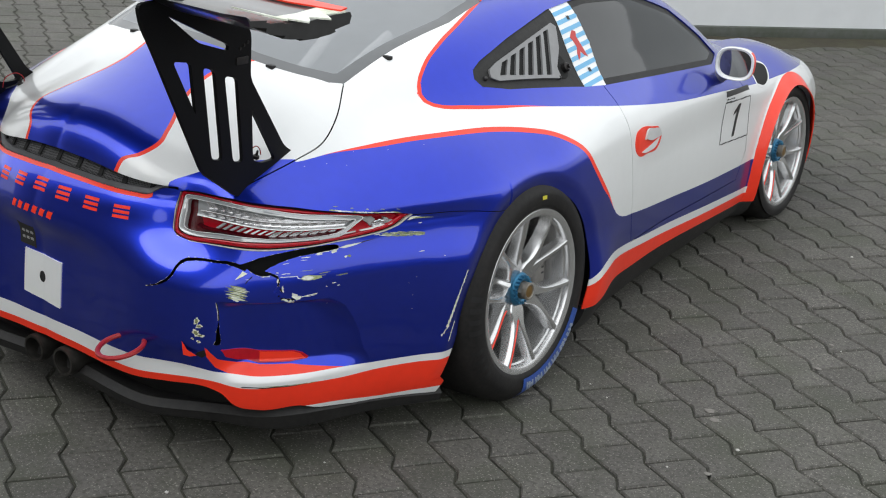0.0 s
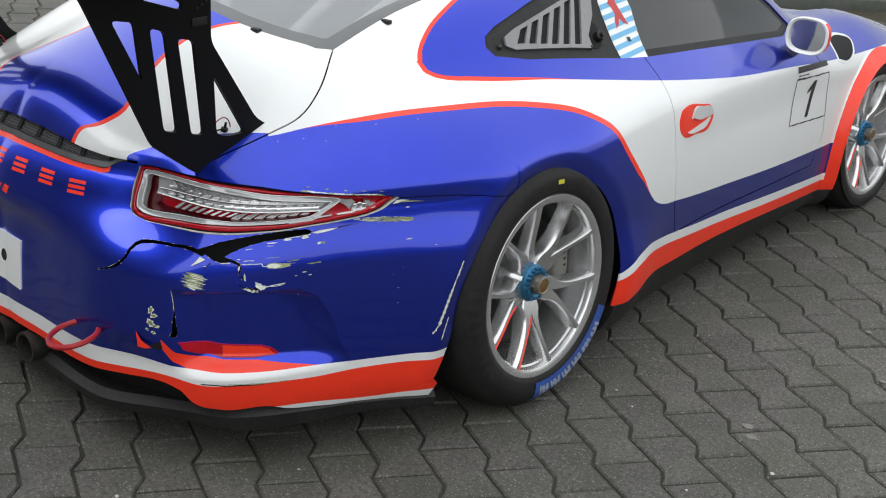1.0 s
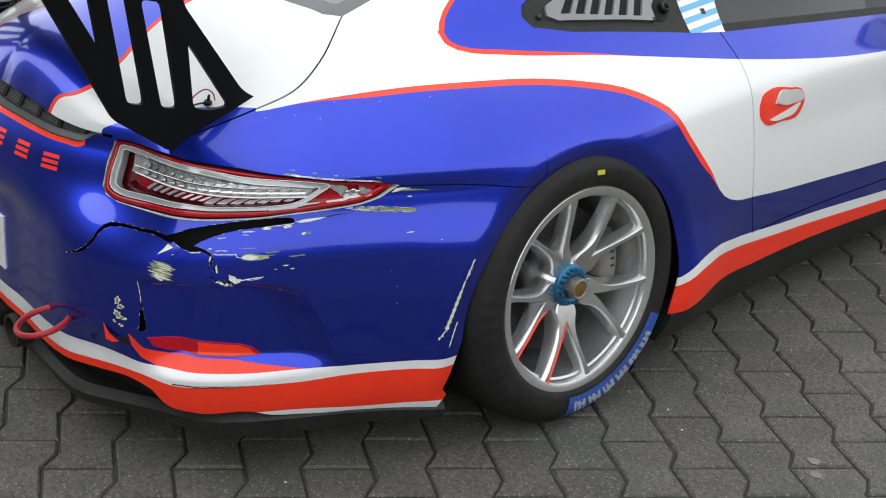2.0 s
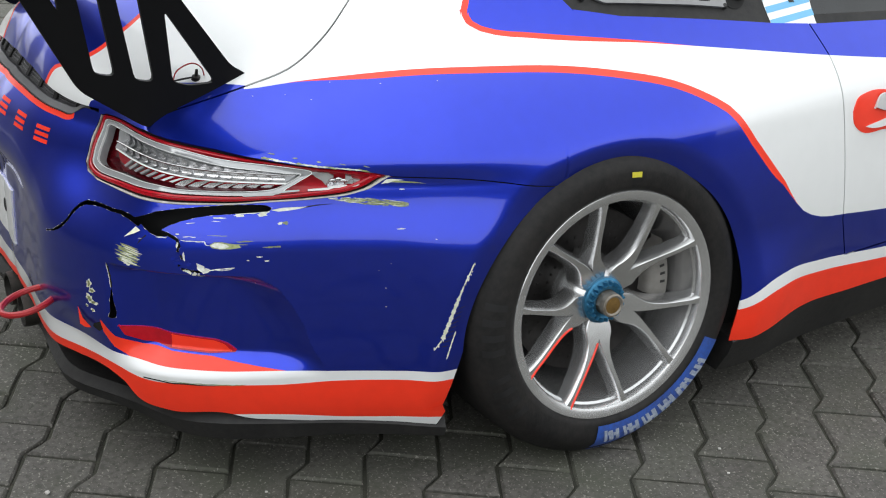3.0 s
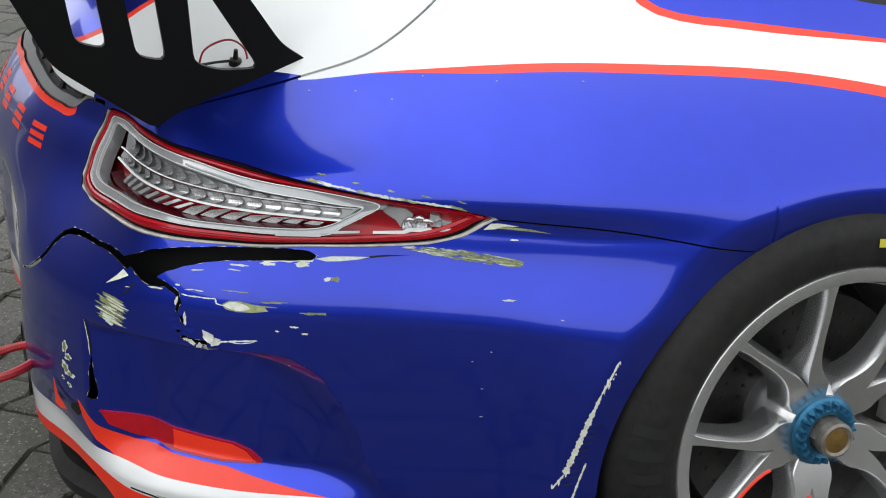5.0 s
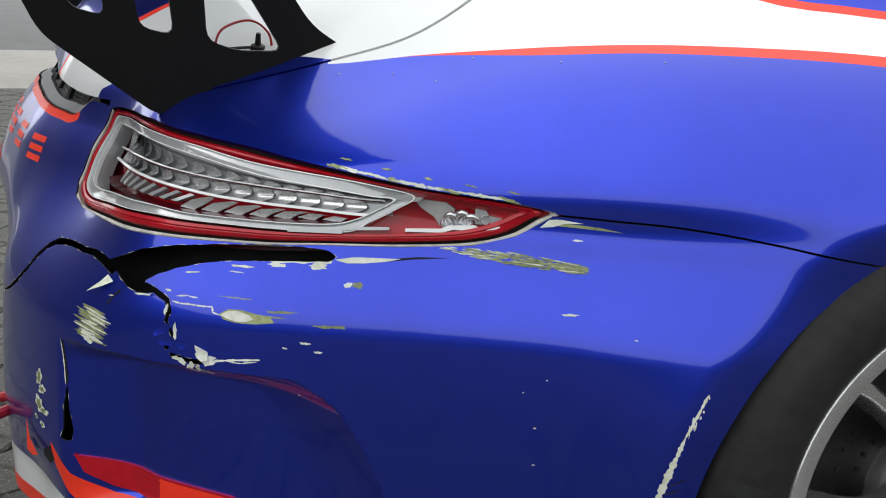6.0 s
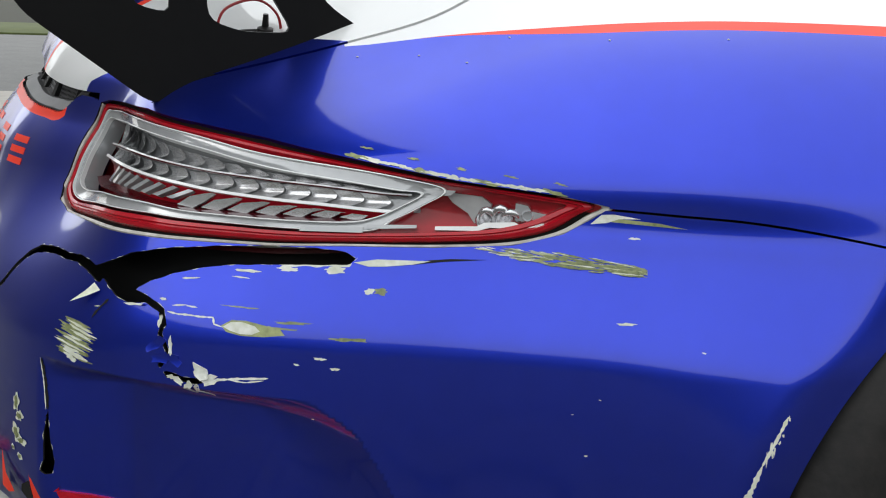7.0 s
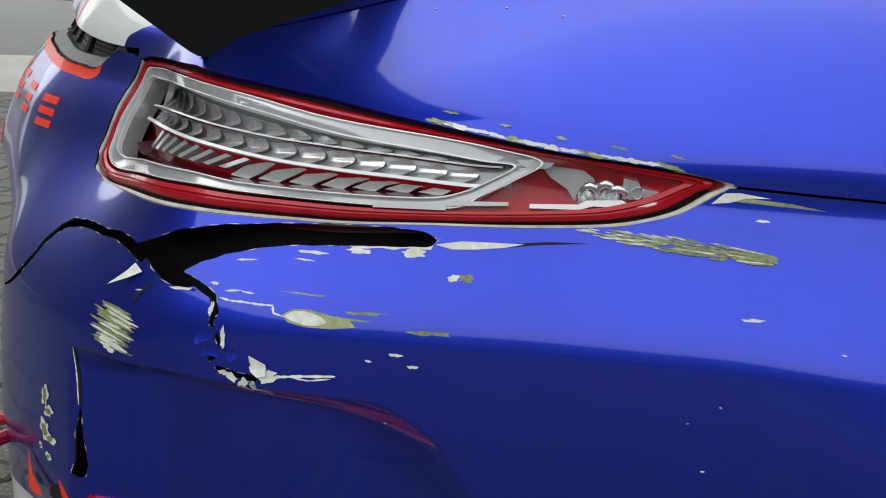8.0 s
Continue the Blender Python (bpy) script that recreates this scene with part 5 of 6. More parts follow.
# the bulb carrier at the outer end
bulb = tagged(new("bulb_carrier"), "clear and chrome bulb carrier")
bulb.parent = lamp
patch("back_plate", [(58.2, 0.7305), (60.3, 0.7275), (60.9, 0.720), (60.8, 0.709), (60.0, 0.7035), (59.6, 0.7115), (58.7, 0.7205)], GASKET, bulb, -0.014, "grubby frosted plate", 0.010)
patch("side_plate", [(62.3, 0.7235), (63.0, 0.7215), (63.2, 0.7165), (64.1, 0.7145), (64.1, 0.7085), (63.3, 0.7065), (62.3, 0.7075)], SATIN, bulb, -0.006, "clear stepped plate", 0.012)
patch("foot_strip", [(57.9, 0.6985), (60.2, 0.7005), (60.6, 0.7040), (62.3, 0.7060), (62.6, 0.7040), (64.0, 0.7065), (63.9, 0.7035), (62.5, 0.7005), (60.7, 0.6998), (60.3, 0.6962), (57.9, 0.695)], WHITE, bulb, -0.004, "bright foot strip", 0.010)
for a0, a1, z0, z1, r in ((60.3, 61.1, 0.7060, 0.7160, 0.0042), (61.0, 61.9, 0.7075, 0.7185, 0.0046), (61.6, 62.5, 0.7085, 0.7150, 0.0044)):
    d = np.linspace(0, 1, 9)
    p = at_corner(a0 + (a1 - a0) * (0.5 - 0.5 * np.cos(math.pi * d)), z0 + (z1 - z0) * np.sin(math.pi * d))
    p = p + normals(p) * (-0.012 + 0.008 * np.sin(math.pi * d))[:, None]
    b2 = bmesh.new()
    tube(b2, p, r * 0.8, 10)
    part("chrome_bow", b2, CHROME, bulb, "small chrome bow")
for a, z, s in ((60.5, 0.7065, 0.0075), (61.7, 0.7075, 0.0085), (63.0, 0.7120, 0.006)):
    p = at_corner(np.array([a]), np.array([z]))
    nn = Vector(normals(p)[0])
    b2 = bmesh.new()
    spin(b2, [(-0.008, s), (0.002, s), (0.004, s * 0.8), (0.001, s * 0.6), (-0.002, 0.0)], 20)
    bmesh.ops.transform(b2, matrix=Matrix.Translation(Vector(p[0]) - 0.008 * nn) @ nn.to_track_quat("X", "Z").to_matrix().to_4x4(), verts=b2.verts[:])
    part("bulb_cup", b2, CHROME, bulb, "small chrome cup")

# left tail lamp, seen only at its edge
other = tagged(new("tail_lamp"), "red tail lamp")
other.parent = car
laid("red_cover", lambda a, z: in_loop(L2 * [-1, 1], a, z) + 0.001, (-cap_box[1], -cap_box[0], cap_box[2], cap_box[3]), RED_LENS, other, on_cap, -0.002, 0.008, "", 0.02)

# ---- air intake under the lid ----
grille = tagged(new("air_grille"), "black mesh air intake under the lid's edge")
grille.parent = car
g_box = (-0.0183 * 27.5, 0.0183 * 27.5, 0.74, 0.82)


def slot(a, z):
    d = np.abs(deg(a))
    return np.minimum(np.minimum(z - FASCIA_TOP(d), LID_EDGE(d) + 0.006 - z), (26.6 - d) * 0.0183)


laid("backing", lambda a, z: slot(a, z) + 0.004, g_box, DARK, grille, on_cap, -0.036, 0.008, "", 0)
ribbon("grille_frame", [(lambda d: FASCIA_TOP(np.abs(d)) - 0.002, -0.006), (lambda d: FASCIA_TOP(np.abs(d)) + 0.003, -0.003), (lambda d: FASCIA_TOP(np.abs(d)) + 0.014, -0.012), (lambda d: FASCIA_TOP(np.abs(d)) + 0.015, -0.032)], -25.2, 25.2, MESHGREY, "dark grey frame strip", 160, grille)
bm = bmesh.new()
ds = np.arange(-88, 89) * 0.295
z0, z1 = FASCIA_TOP(np.abs(ds)) + 0.006, LID_EDGE(np.abs(ds)) + 0.006
cols = [at_corner(ds + s, z, -0.022) for s, z in ((0.0, z0), (0.13, z0), (0.25, z1), (0.12, z1))]
for i in range(len(ds)):
    if z1[i] - z0[i] > 0.01:
        bm.faces.new([bm.verts.new(c[i]) for c in cols])
ds = np.arange(-52, 53) * 0.5
z0, z1 = FASCIA_TOP(np.abs(ds)), LID_EDGE(np.abs(ds)) + 0.006
for lev in range(1, 7):
    zz = z0 + 0.008 + (z1 - z0 - 0.008) * lev / 7
    lo, hi = at_corner(ds, zz - 0.0011, -0.0225), at_corner(ds, zz + 0.0011, -0.0225)
    prev = None
    for i in range(len(ds)):
        cur = [bm.verts.new(lo[i]), bm.verts.new(hi[i])]
        if prev:
            bm.faces.new((prev[0], cur[0], cur[1], prev[1]))
        prev = cur
part("mesh_screen", bm, MESHGREY, grille, "fine black mesh", smooth=False)
for d in np.arange(-22.0, 22.1, 5.5):
    z0, z1 = float(FASCIA_TOP(abs(d))) + 0.010, float(LID_EDGE(abs(d))) + 0.004
    b2 = bmesh.new()
    c = [at_corner(np.array([d + o]), np.array([z]), off)[0] for o, z, off in ((-0.45, z0, -0.016), (0.45, z0, -0.016), (0.75, z1, -0.018), (-0.15, z1, -0.018), (-0.45, z0, -0.034), (0.45, z0, -0.034), (0.75, z1, -0.034), (-0.15, z1, -0.034))]
    v = [b2.verts.new(q) for q in c]
    for f in ((0, 1, 2, 3), (1, 5, 6, 2), (4, 0, 3, 7), (3, 2, 6, 7), (4, 5, 1, 0)):
        b2.faces.new([v[i] for i in f])
    part("divider", b2, DARK, grille, smooth=False)

# ---- writing on the rear: maker's name as plain bars ----
for k, d in enumerate((-17.8, -11.6, -5.7, 0.0, 5.7, 11.9, 17.85)):
    zc = 0.7175 - 0.0008 * abs(d)
    w, h = 1.35, 0.0150
    for z0, z1 in ((h - 0.004, h), (-0.002, 0.002), (-h, -h + 0.004)):
        cap_sheet("lettering_bar", [(d - w, zc + z0), (d + w, zc + z0), (d + w, zc + z1), (d - w, zc + z1)], ORANGE, bumper, 0.0007, 0.006)
for k in range(6):
    d = -5.8 + 1.9 * k
    cap_sheet("small_lettering_bar", [(d - 0.65, 0.634 + 0.0006 * k), (d + 0.45, 0.634), (d + 0.85, 0.655), (d - 0.25, 0.656)], ORANGE, bumper, 0.0007, 0.006)
plate_ob = tagged(cap_sheet("blank_plate", [(-5.3, 0.366), (4.6, 0.352), (5.1, 0.497), (-4.7, 0.504)], WHITE, bumper, 0.004, 0.008, "blank white plate", 0.004), "blank white plate with a black hole")
cap_sheet("plate_hole", blob(0.0, 0.431, 0.028, 0.036, 3, rough=0.03), INK, plate_ob, 0.0048, 0.004)
st = cap_sheet("dark_sticker", [(-6.4, 0.514), (-1.9, 0.513), (-1.9, 0.578), (-6.4, 0.580)], INK, bumper, 0.0008, 0.008, "dark sticker with unreadable print")
for r in range(2):
    for c in range(3):
        cap_sheet("print_bar", [(-5.7 + 1.2 * c, 0.532 + 0.02 * r), (-4.9 + 1.2 * c, 0.532 + 0.02 * r), (-4.9 + 1.2 * c, 0.540 + 0.02 * r), (-5.7 + 1.2 * c, 0.540 + 0.02 * r)], GASKET, st, 0.0012, 0.004)

# ---- damage: chips, smears and torn flakes ----
chips = [(54.9, 0.635, 0.008, 0.0065, 1), (68.9, 0.621, 0.018, 0.0025, 2), (69.1, 0.698, 0.010, 0.0025, 3), (48.3, 0.6465, 0.022, 0.003, 4), (50.4, 0.651, 0.022, 0.004, 5), (52.9, 0.6525, 0.022, 0.006, 6), (52.8, 0.570, 0.010, 0.003, 7), (53.6, 0.561, 0.008, 0.003, 8), (51.6, 0.563, 0.005, 0.002, 9), (45.7, 0.609, 0.012, 0.0015, 10), (48.0, 0.640, 0.016, 0.0014, 12), (44.0, 0.613, 0.006, 0.003, 13)]
for a, z, w, h, s in chips:
    patch("paint_chip", blob(a, z, w, h, s), PRIMER, bumper, 0.0005)
for a, z, w, h, s in ((54.2, 0.590, 0.030, 0.004, 21), (49.9, 0.593, 0.020, 0.007, 22), (51.2, 0.602, 0.034, 0.0025, 23), (50.6, 0.596, 0.040, 0.0016, 24), (48.4, 0.613, 0.03, 0.0016, 25), (55.5, 0.6355, 0.014, 0.005, 26)):
    patch("paint_smear", blob(a, z, w, h, s, rough=0.5), OLIVE, bumper, 0.0004)
patch("paint_smear", [(47.5, 0.5945), (48.0, 0.6005), (48.8, 0.6010), (49.6, 0.5985), (50.6, 0.5955), (50.9, 0.590), (49.8, 0.587), (48.6, 0.5865), (47.8, 0.589)], OLIVE, bumper, 0.0005)
patch("paint_chip", [(47.6, 0.5935), (48.0, 0.5985), (48.6, 0.5995), (49.3, 0.5965), (49.6, 0.592), (49.2, 0.5885), (48.6, 0.588), (48.0, 0.5905)], PRIMER, bumper, 0.0008, "pale oval chip")
for k in range(12):
    patch("paint_smear", blob(38.4 + 0.25 * math.sin(k * 2.3), 0.574 - 0.0031 * k, 0.048, 0.0034, 500 + k, slant=-0.12, n=18, rough=0.3), OLIVE, bumper, 0.0004)
rng = random.Random(5)
for k in range(9):
    z = 0.571 - 0.0041 * k
    w = rng.uniform(0.018, 0.040)
    patch("paint_chip", blob(38.5 + rng.uniform(-0.5, 0.5), z, w, 0.0028 if k < 7 else 0.006, 40 + k, slant=-0.15, rough=0.45), PRIMER, bumper, 0.0007)
# the long scrape under the lamp's tip: fine strokes that fan out along the rub
for k in range(115):
    a = 60.2 + 8.6 * rng.random() ** 0.8
    u = (a - 60.2) / 8.8
    fan = rng.uniform(-1, 1)
    z = 0.6795 - 0.0110 * u + fan * (0.0016 + 0.0135 * u * (1.25 - u))
    run = rng.uniform(0.5, 2.4) * (0.55 + 0.6 * u)
    fall = -0.0013 - 0.0012 * fan
    tint = (PRIMER, OLIVE, PALEGREEN, OLIVE, OLIVE)[k % 5] if u > 0.25 else (PRIMER, PALEGREEN, PRIMER, OLIVE)[k % 4]
    stroke("scrape", [(a, z), (a + 0.5 * run, z + 0.5 * run * fall + rng.uniform(-0.0004, 0.0004)), (min(a + run, 69.9), z + run * fall)], rng.uniform(0.0007, 0.0022 if tint is OLIVE else 0.0015), tint, bumper, 0.0004 + 0.00002 * k, "", k)
patch("torn_edge", [(53.8, 0.6605), (54.6, 0.6575), (55.6, 0.6585), (57.0, 0.6615), (57.9, 0.6652), (56.4, 0.6650), (55.0, 0.6645)], PRIMER, bumper, 0.001, "torn pale laminate edge")
patch("torn_crease", [(57.0, 0.6615), (58.6, 0.6655), (61.0, 0.6695), (59.0, 0.6685), (57.8, 0.6662)], DARK, bumper, 0.0006)
patch("paint_chip", [(66.6, 0.709), (67.2, 0.7185), (67.9, 0.7195), (69.4, 0.7165), (68.2, 0.7155), (67.5, 0.7110)], PRIMER, bumper, 0.0009, "pale chip beside the lamp's tip")
patch("paint_smear", [(67.4, 0.7125), (68.2, 0.7155), (70.4, 0.7135), (72.0, 0.7095), (69.5, 0.711)], OLIVE, bumper, 0.0006)
for k in range(13):
    a = 53.0 + 0.95 * k
    z = float(np.interp(a, [l[0] for l in LAMP[:13:-1]], [l[1] for l in LAMP[:13:-1]])) + 0.0022
    patch("scraped_edge", blob(a, z, rng.uniform(0.016, 0.03), rng.uniform(0.0022, 0.0046), 80 + k, slant=-0.12, rough=0.5), PRIMER if k % 4 else OLIVE, quarter, 0.0008)
    if k % 3 == 0:
        patch("scraped_edge", blob(a + 0.4, z + 0.008, 0.012, 0.002, 100 + k, slant=-0.12, rough=0.6), OLIVE, quarter, 0.0006)
patch("torn_flap", [(38.1, 0.592), (38.7, 0.606), (39.05, 0.6155), (39.75, 0.610), (39.1, 0.602)], PRIMER, bumper, lambda a, z: 0.001 + 0.5 * np.clip(0.612 - z, 0, 0.02), "bent pale sliver of laminate")
for a, z, w, h, sl, lift, sd in ((46.65, 0.547, 0.022, 0.012, -0.3, 0.25, 1), (47.15, 0.5405, 0.016, 0.009, 0.3, 0.2, 2), (45.95, 0.531, 0.008, 0.015, 0.4, 0.3, 3), (46.45, 0.5275, 0.007, 0.014, -0.5, 0.3, 4), (45.4, 0.5365, 0.014, 0.005, -0.4, 0.2, 5), (44.85, 0.569, 0.005, 0.016, -0.6, 0.15, 6), (44.1, 0.592, 0.004, 0.012, 0.0, 0.1, 7), (42.3, 0.604, 0.020, 0.003, 0.05, 0.1, 8), (45.0, 0.5395, 0.009, 0.004, 0.2, 0.2, 9)):
    patch("torn_flake", blob(a, z, w, h, 700 + sd, slant=sl, n=12, rough=0.5), PRIMER, bumper, lambda u, v, s=lift, zz=z, aa=a * 0.0183: 0.0010 + s * np.abs(v - zz) + 0.25 * np.clip(u - aa, 0, 0.02), "curled flake of pale laminate", 0.0008)
for a, z, w, h, s in ((32.75, 0.466, 0.014, 0.020, 31), (33.15, 0.452, 0.016, 0.012, 32), (32.7, 0.431, 0.020, 0.018, 33), (33.3, 0.425, 0.020, 0.010, 36), (33.1, 0.406, 0.012, 0.007, 34), (32.2, 0.412, 0.008, 0.006, 35)):
    patch("paint_chip", blob(a, z, w, h, s), PRIMER, bumper, 0.0008)
    patch("paint_smear", blob(a, z, w * 0.6, h * 0.6, s + 300), OLIVE, bumper, 0.0012)
stroke("hairline_crack", CRACK_C[:4], 0.0034, DARK, bumper, 0.0005, "dark crack above the pocket", 4)
stroke("hairline_crack", [(a - 0.10, z) for a, z in CRACK_C[:4]], 0.0012, PRIMER, bumper, 0.0007, "pale edge of the crack", 5)
stroke("hairline_crack", HAIR, 0.0016, PRIMER, bumper, 0.0006, "pale hairline crack", 1)
stroke("hairline_crack", [(40.5, 0.604), (40.0, 0.595), (39.6, 0.586), (39.5, 0.582)], 0.0022, DARK, bumper, 0.0005, "dark hairline crack", 2)
for line, w in (([(44.8, 0.634), (45.8, 0.636)], 0.0014), ([(44.6, 0.608), (45.4, 0.610)], 0.0014), ([(39.5, 0.594), (40.0, 0.5955)], 0.0010), ([(47.2, 0.5405), (48.6, 0.5445), (50.2, 0.5475)], 0.0022), ([(48.2, 0.5425), (49.0, 0.5415), (50.0, 0.545)], 0.0012)):
    stroke("fine_scratch", line, w, PRIMER, bumper, 0.0006, "", len(line))
for a, z, w, h, sl, sd in ((44.0, 0.569, 0.016, 0.014, 0.5, 1), (44.4, 0.557, 0.022, 0.010, 0.3, 2), (45.2, 0.556, 0.014, 0.010, -0.3, 3)):
    patch("crumpled_skin", blob(a, z, w, h, 720 + sd, slant=sl, n=10, rough=0.45), BLUE, bumper, lambda u, v, zz=z, aa=a * 0.0183: 0.0008 + 0.16 * np.abs(v - zz) - 0.10 * (u - aa), "crumpled flake of blue skin", 0.0008)
patch("red_flap", [(30.6, 0.401), (31.5, 0.380), (33.0, 0.368), (32.0, 0.362), (31.0, 0.364)], ORANGE, bumper, lambda a, z: 0.002 + 0.3 * np.clip(0.395 - z, 0, 0.03), "torn orange flap of bumper skin")
patch("blue_flap", [(29.6, 0.352), (30.3, 0.372), (31.0, 0.366), (31.0, 0.356)], BLUE, bumper, 0.004, "torn blue flap of bumper skin")
cap_sheet("torn_hole", [(32.9, 0.372), (34.0, 0.383), (34.3, 0.366), (33.6, 0.356), (32.6, 0.362)], DARK, bumper, 0.0006, 0.002)
pts = [(77.3, 0.5495), (76.7, 0.525), (76.1, 0.502), (75.6, 0.476), (75.1, 0.450), (74.5, 0.415), (73.8, 0.378), (72.9, 0.352)]
for k, (i0, i1, w) in enumerate(((0, 2, 0.0030), (2, 4, 0.0042), (3, 6, 0.0075), (4, 6, 0.0040), (6, 7, 0.0025))):
    stroke("scratch", pts[i0 : i1 + 1], w, PRIMER, bumper, 0.0006 + 0.0001 * k, "pale ragged scrape along the arch", 3 + 2 * k)
for k in range(14):
    t = rng.uniform(0, 1)
    a, z = np.interp(t * 7, range(8), [p[0] for p in pts]), np.interp(t * 7, range(8), [p[1] for p in pts])
    patch("scratch", blob(a + rng.uniform(-0.12, 0.3), z, rng.uniform(0.001, 0.003), rng.uniform(0.003, 0.012), 130 + k, rough=0.45), PRIMER, bumper, 0.0007)
for k in range(9):
    patch("paint_smear", blob(75.6 - 0.2 * k + rng.uniform(-0.1, 0.3), 0.45 - 0.011 * k, 0.018, 0.0016, 160 + k, slant=0.25, rough=0.4), INK, bumper, 0.0005)
stroke("scratch", [(75.4, 0.395), (74.9, 0.365), (74.4, 0.33)], 0.003, PRIMER, bumper, 0.0007, "", 9)
for k in range(6):
    patch("paint_chip", blob(rng.uniform(50, 74), rng.uniform(0.44, 0.62), rng.uniform(0.0015, 0.0045), rng.uniform(0.0010, 0.0016), 200 + k), PRIMER, bumper, 0.0005)
crack = wander([(39.5, 0.2765), (41.5, 0.2755), (42.6, 0.2735), (44.3, 0.2745), (46.5, 0.2730), (49.0, 0.2745)])
laid("stripe_crack", lambda a, z: 0.0013 * step(0.0183 * 49, 0.0183 * 44, a) + 0.0003 - np.abs(near_line(crack * [0.0183, 1], a, z)), (0.0183 * 39, 0.0183 * 50, 0.265, 0.285), DARK, bumper, on_cap, 0.0006, 0.0018, "fine dark crack between the stripes", 0)
for k in range(6):
    patch("paint_smear", blob(43 + 1.4 * k, 0.2775 - 0.0006 * k, 0.03, 0.002, 400 + k, rough=0.5), OLIVE, bumper, 0.0005)
for x, y in ((0.755, -0.47), (0.70, -0.56), (0.73, -0.62), (0.80, -0.36), (0.69, -0.66), (0.66, -0.72)):
    c = settle([(x, y, 0.87)])[0]
    n = normals(np.array([c]))[0]
    b2 = bmesh.new()
    bmesh.ops.create_icosphere(b2, subdivisions=1, radius=0.0014, matrix=Matrix.Translation(c) @ Matrix.Diagonal((1.3, 1.0, 0.5, 1)))
    part("paint_chip", b2, PRIMER, quarter)

# ---- reflector in the pocket ----
refl = cap_sheet("reflector", [(36.4, 0.385), (36.9, 0.363), (38.5, 0.347), (41.8, 0.332), (46.5, 0.331), (49.4, 0.336), (49.6, 0.342), (48.6, 0.356), (47.2, 0.364), (41.7, 0.3695), (38.0, 0.382)], RED_LENS, bumper, 0.004, 0.004, "red reflector strip", 0.01)
cap_sheet("bright_half", [(41.9, 0.335), (46.4, 0.334), (49.0, 0.338), (48.2, 0.354), (47.0, 0.3615), (41.9, 0.3665)], ORANGE, refl, 0.0048, 0.004, "brighter orange-red half")

# ---- flank fittings ----
H_OUT = wander([(0.691, 0.245), (0.705, 0.270), (0.74, 0.281), (0.84, 0.274), (0.905, 0.258), (0.921, 0.235), (0.905, 0.205), (0.80, 0.193), (0.72, 0.199), (0.695, 0.22), (0.691, 0.245)], 4)[:-1]
handle = sheet("door_handle", H_OUT, ORANGE, door, on_flank, lambda a, b: 0.002 + 0.008 * step(0.0, 0.016, in_loop(H_OUT, a, b)), 0.005, "orange handle surround", 0.003)
sheet("lever", wander([(0.755, 0.249), (0.768, 0.270), (0.83, 0.270), (0.888, 0.257), (0.898, 0.245), (0.84, 0.238), (0.785, 0.240), (0.755, 0.249)], 4)[:-1], CAGE, handle, on_flank, lambda a, b: 0.013 + 0.006 * np.sin(np.clip((a - 0.725) / 0.17, 0, 1) * math.pi), 0.005, "silver-white lever", 0.006)
sheet("lower_inlay", wander([(0.725, 0.210), (0.78, 0.217), (0.84, 0.226), (0.885, 0.232), (0.865, 0.214), (0.80, 0.203), (0.75, 0.204), (0.725, 0.210)], 4)[:-1], WHITE, handle, on_flank, 0.0115, 0.004, "white inlay", 0.002)
Q = [(1.568, 0.286), (1.855, 0.276), (1.858, 0.07), (1.538, 0.088)]
panel_no = sheet("start_number_panel", Q, WHITE, door, on_flank, 0.0007, 0.012, "white start number panel")
sheet("dark_bar", [(1.568, 0.286), (1.855, 0.276), (1.8555, 0.256), (1.564, 0.265)], INK, panel_no, on_flank, 0.0020, 0.004)
for a, b in (((1.561, 0.243), (1.857, 0.231)), ((1.538, 0.088), (1.858, 0.07)), ((1.561, 0.243), (1.538, 0.088)), ((1.857, 0.231), (1.858, 0.07))):
    v = np.array(b) - np.array(a)
    n2 = np.array([-v[1], v[0]]) / np.hypot(*v) * 0.0016
    sheet("border_line", [tuple(a - n2), tuple(b - n2), tuple(b + n2), tuple(a + n2)], INK, panel_no, on_flank, 0.0020, 0.004)
for k in range(2):
    sheet("print_bar", [(1.575, 0.256 - 0.009 * k), (1.66 - 0.03 * k, 0.2535 - 0.009 * k), (1.66 - 0.03 * k, 0.2500 - 0.009 * k), (1.574, 0.2525 - 0.009 * k)], INK, panel_no, on_flank, 0.0020, 0.004)
sheet("numeral_one", [(1.665, 0.098), (1.69, 0.0965), (1.745, 0.219), (1.722, 0.2205), (1.675, 0.195), (1.668, 0.182), (1.706, 0.193)], INK, panel_no, on_flank, 0.0024, 0.004, "black italic figure 1")
FLAG = [(0.515, 0.457), (0.652, 0.443), (0.672, 0.60), (0.655, 0.748), (0.525, 0.735), (0.512, 0.60)]
flag = sheet("striped_flag_sticker", FLAG, WHITE, vent_panel, on_flank, -0.0045, 0.01, "white sticker with pale blue stripes")
for k in range(10):
    g = 0.452 + 0.031 * k
    lp = np.array([(0.50, g), (0.68, g + 0.018), (0.68, g + 0.033), (0.50, g + 0.015)])
    laid("blue_stripe", lambda a, b, lp=lp: np.minimum(in_loop(FLAG, a, b), in_loop(lp, a, b)), (0.50, 0.69, g - 0.01, g + 0.05), SKYBLUE, flag, on_flank, -0.0038, 0.008)
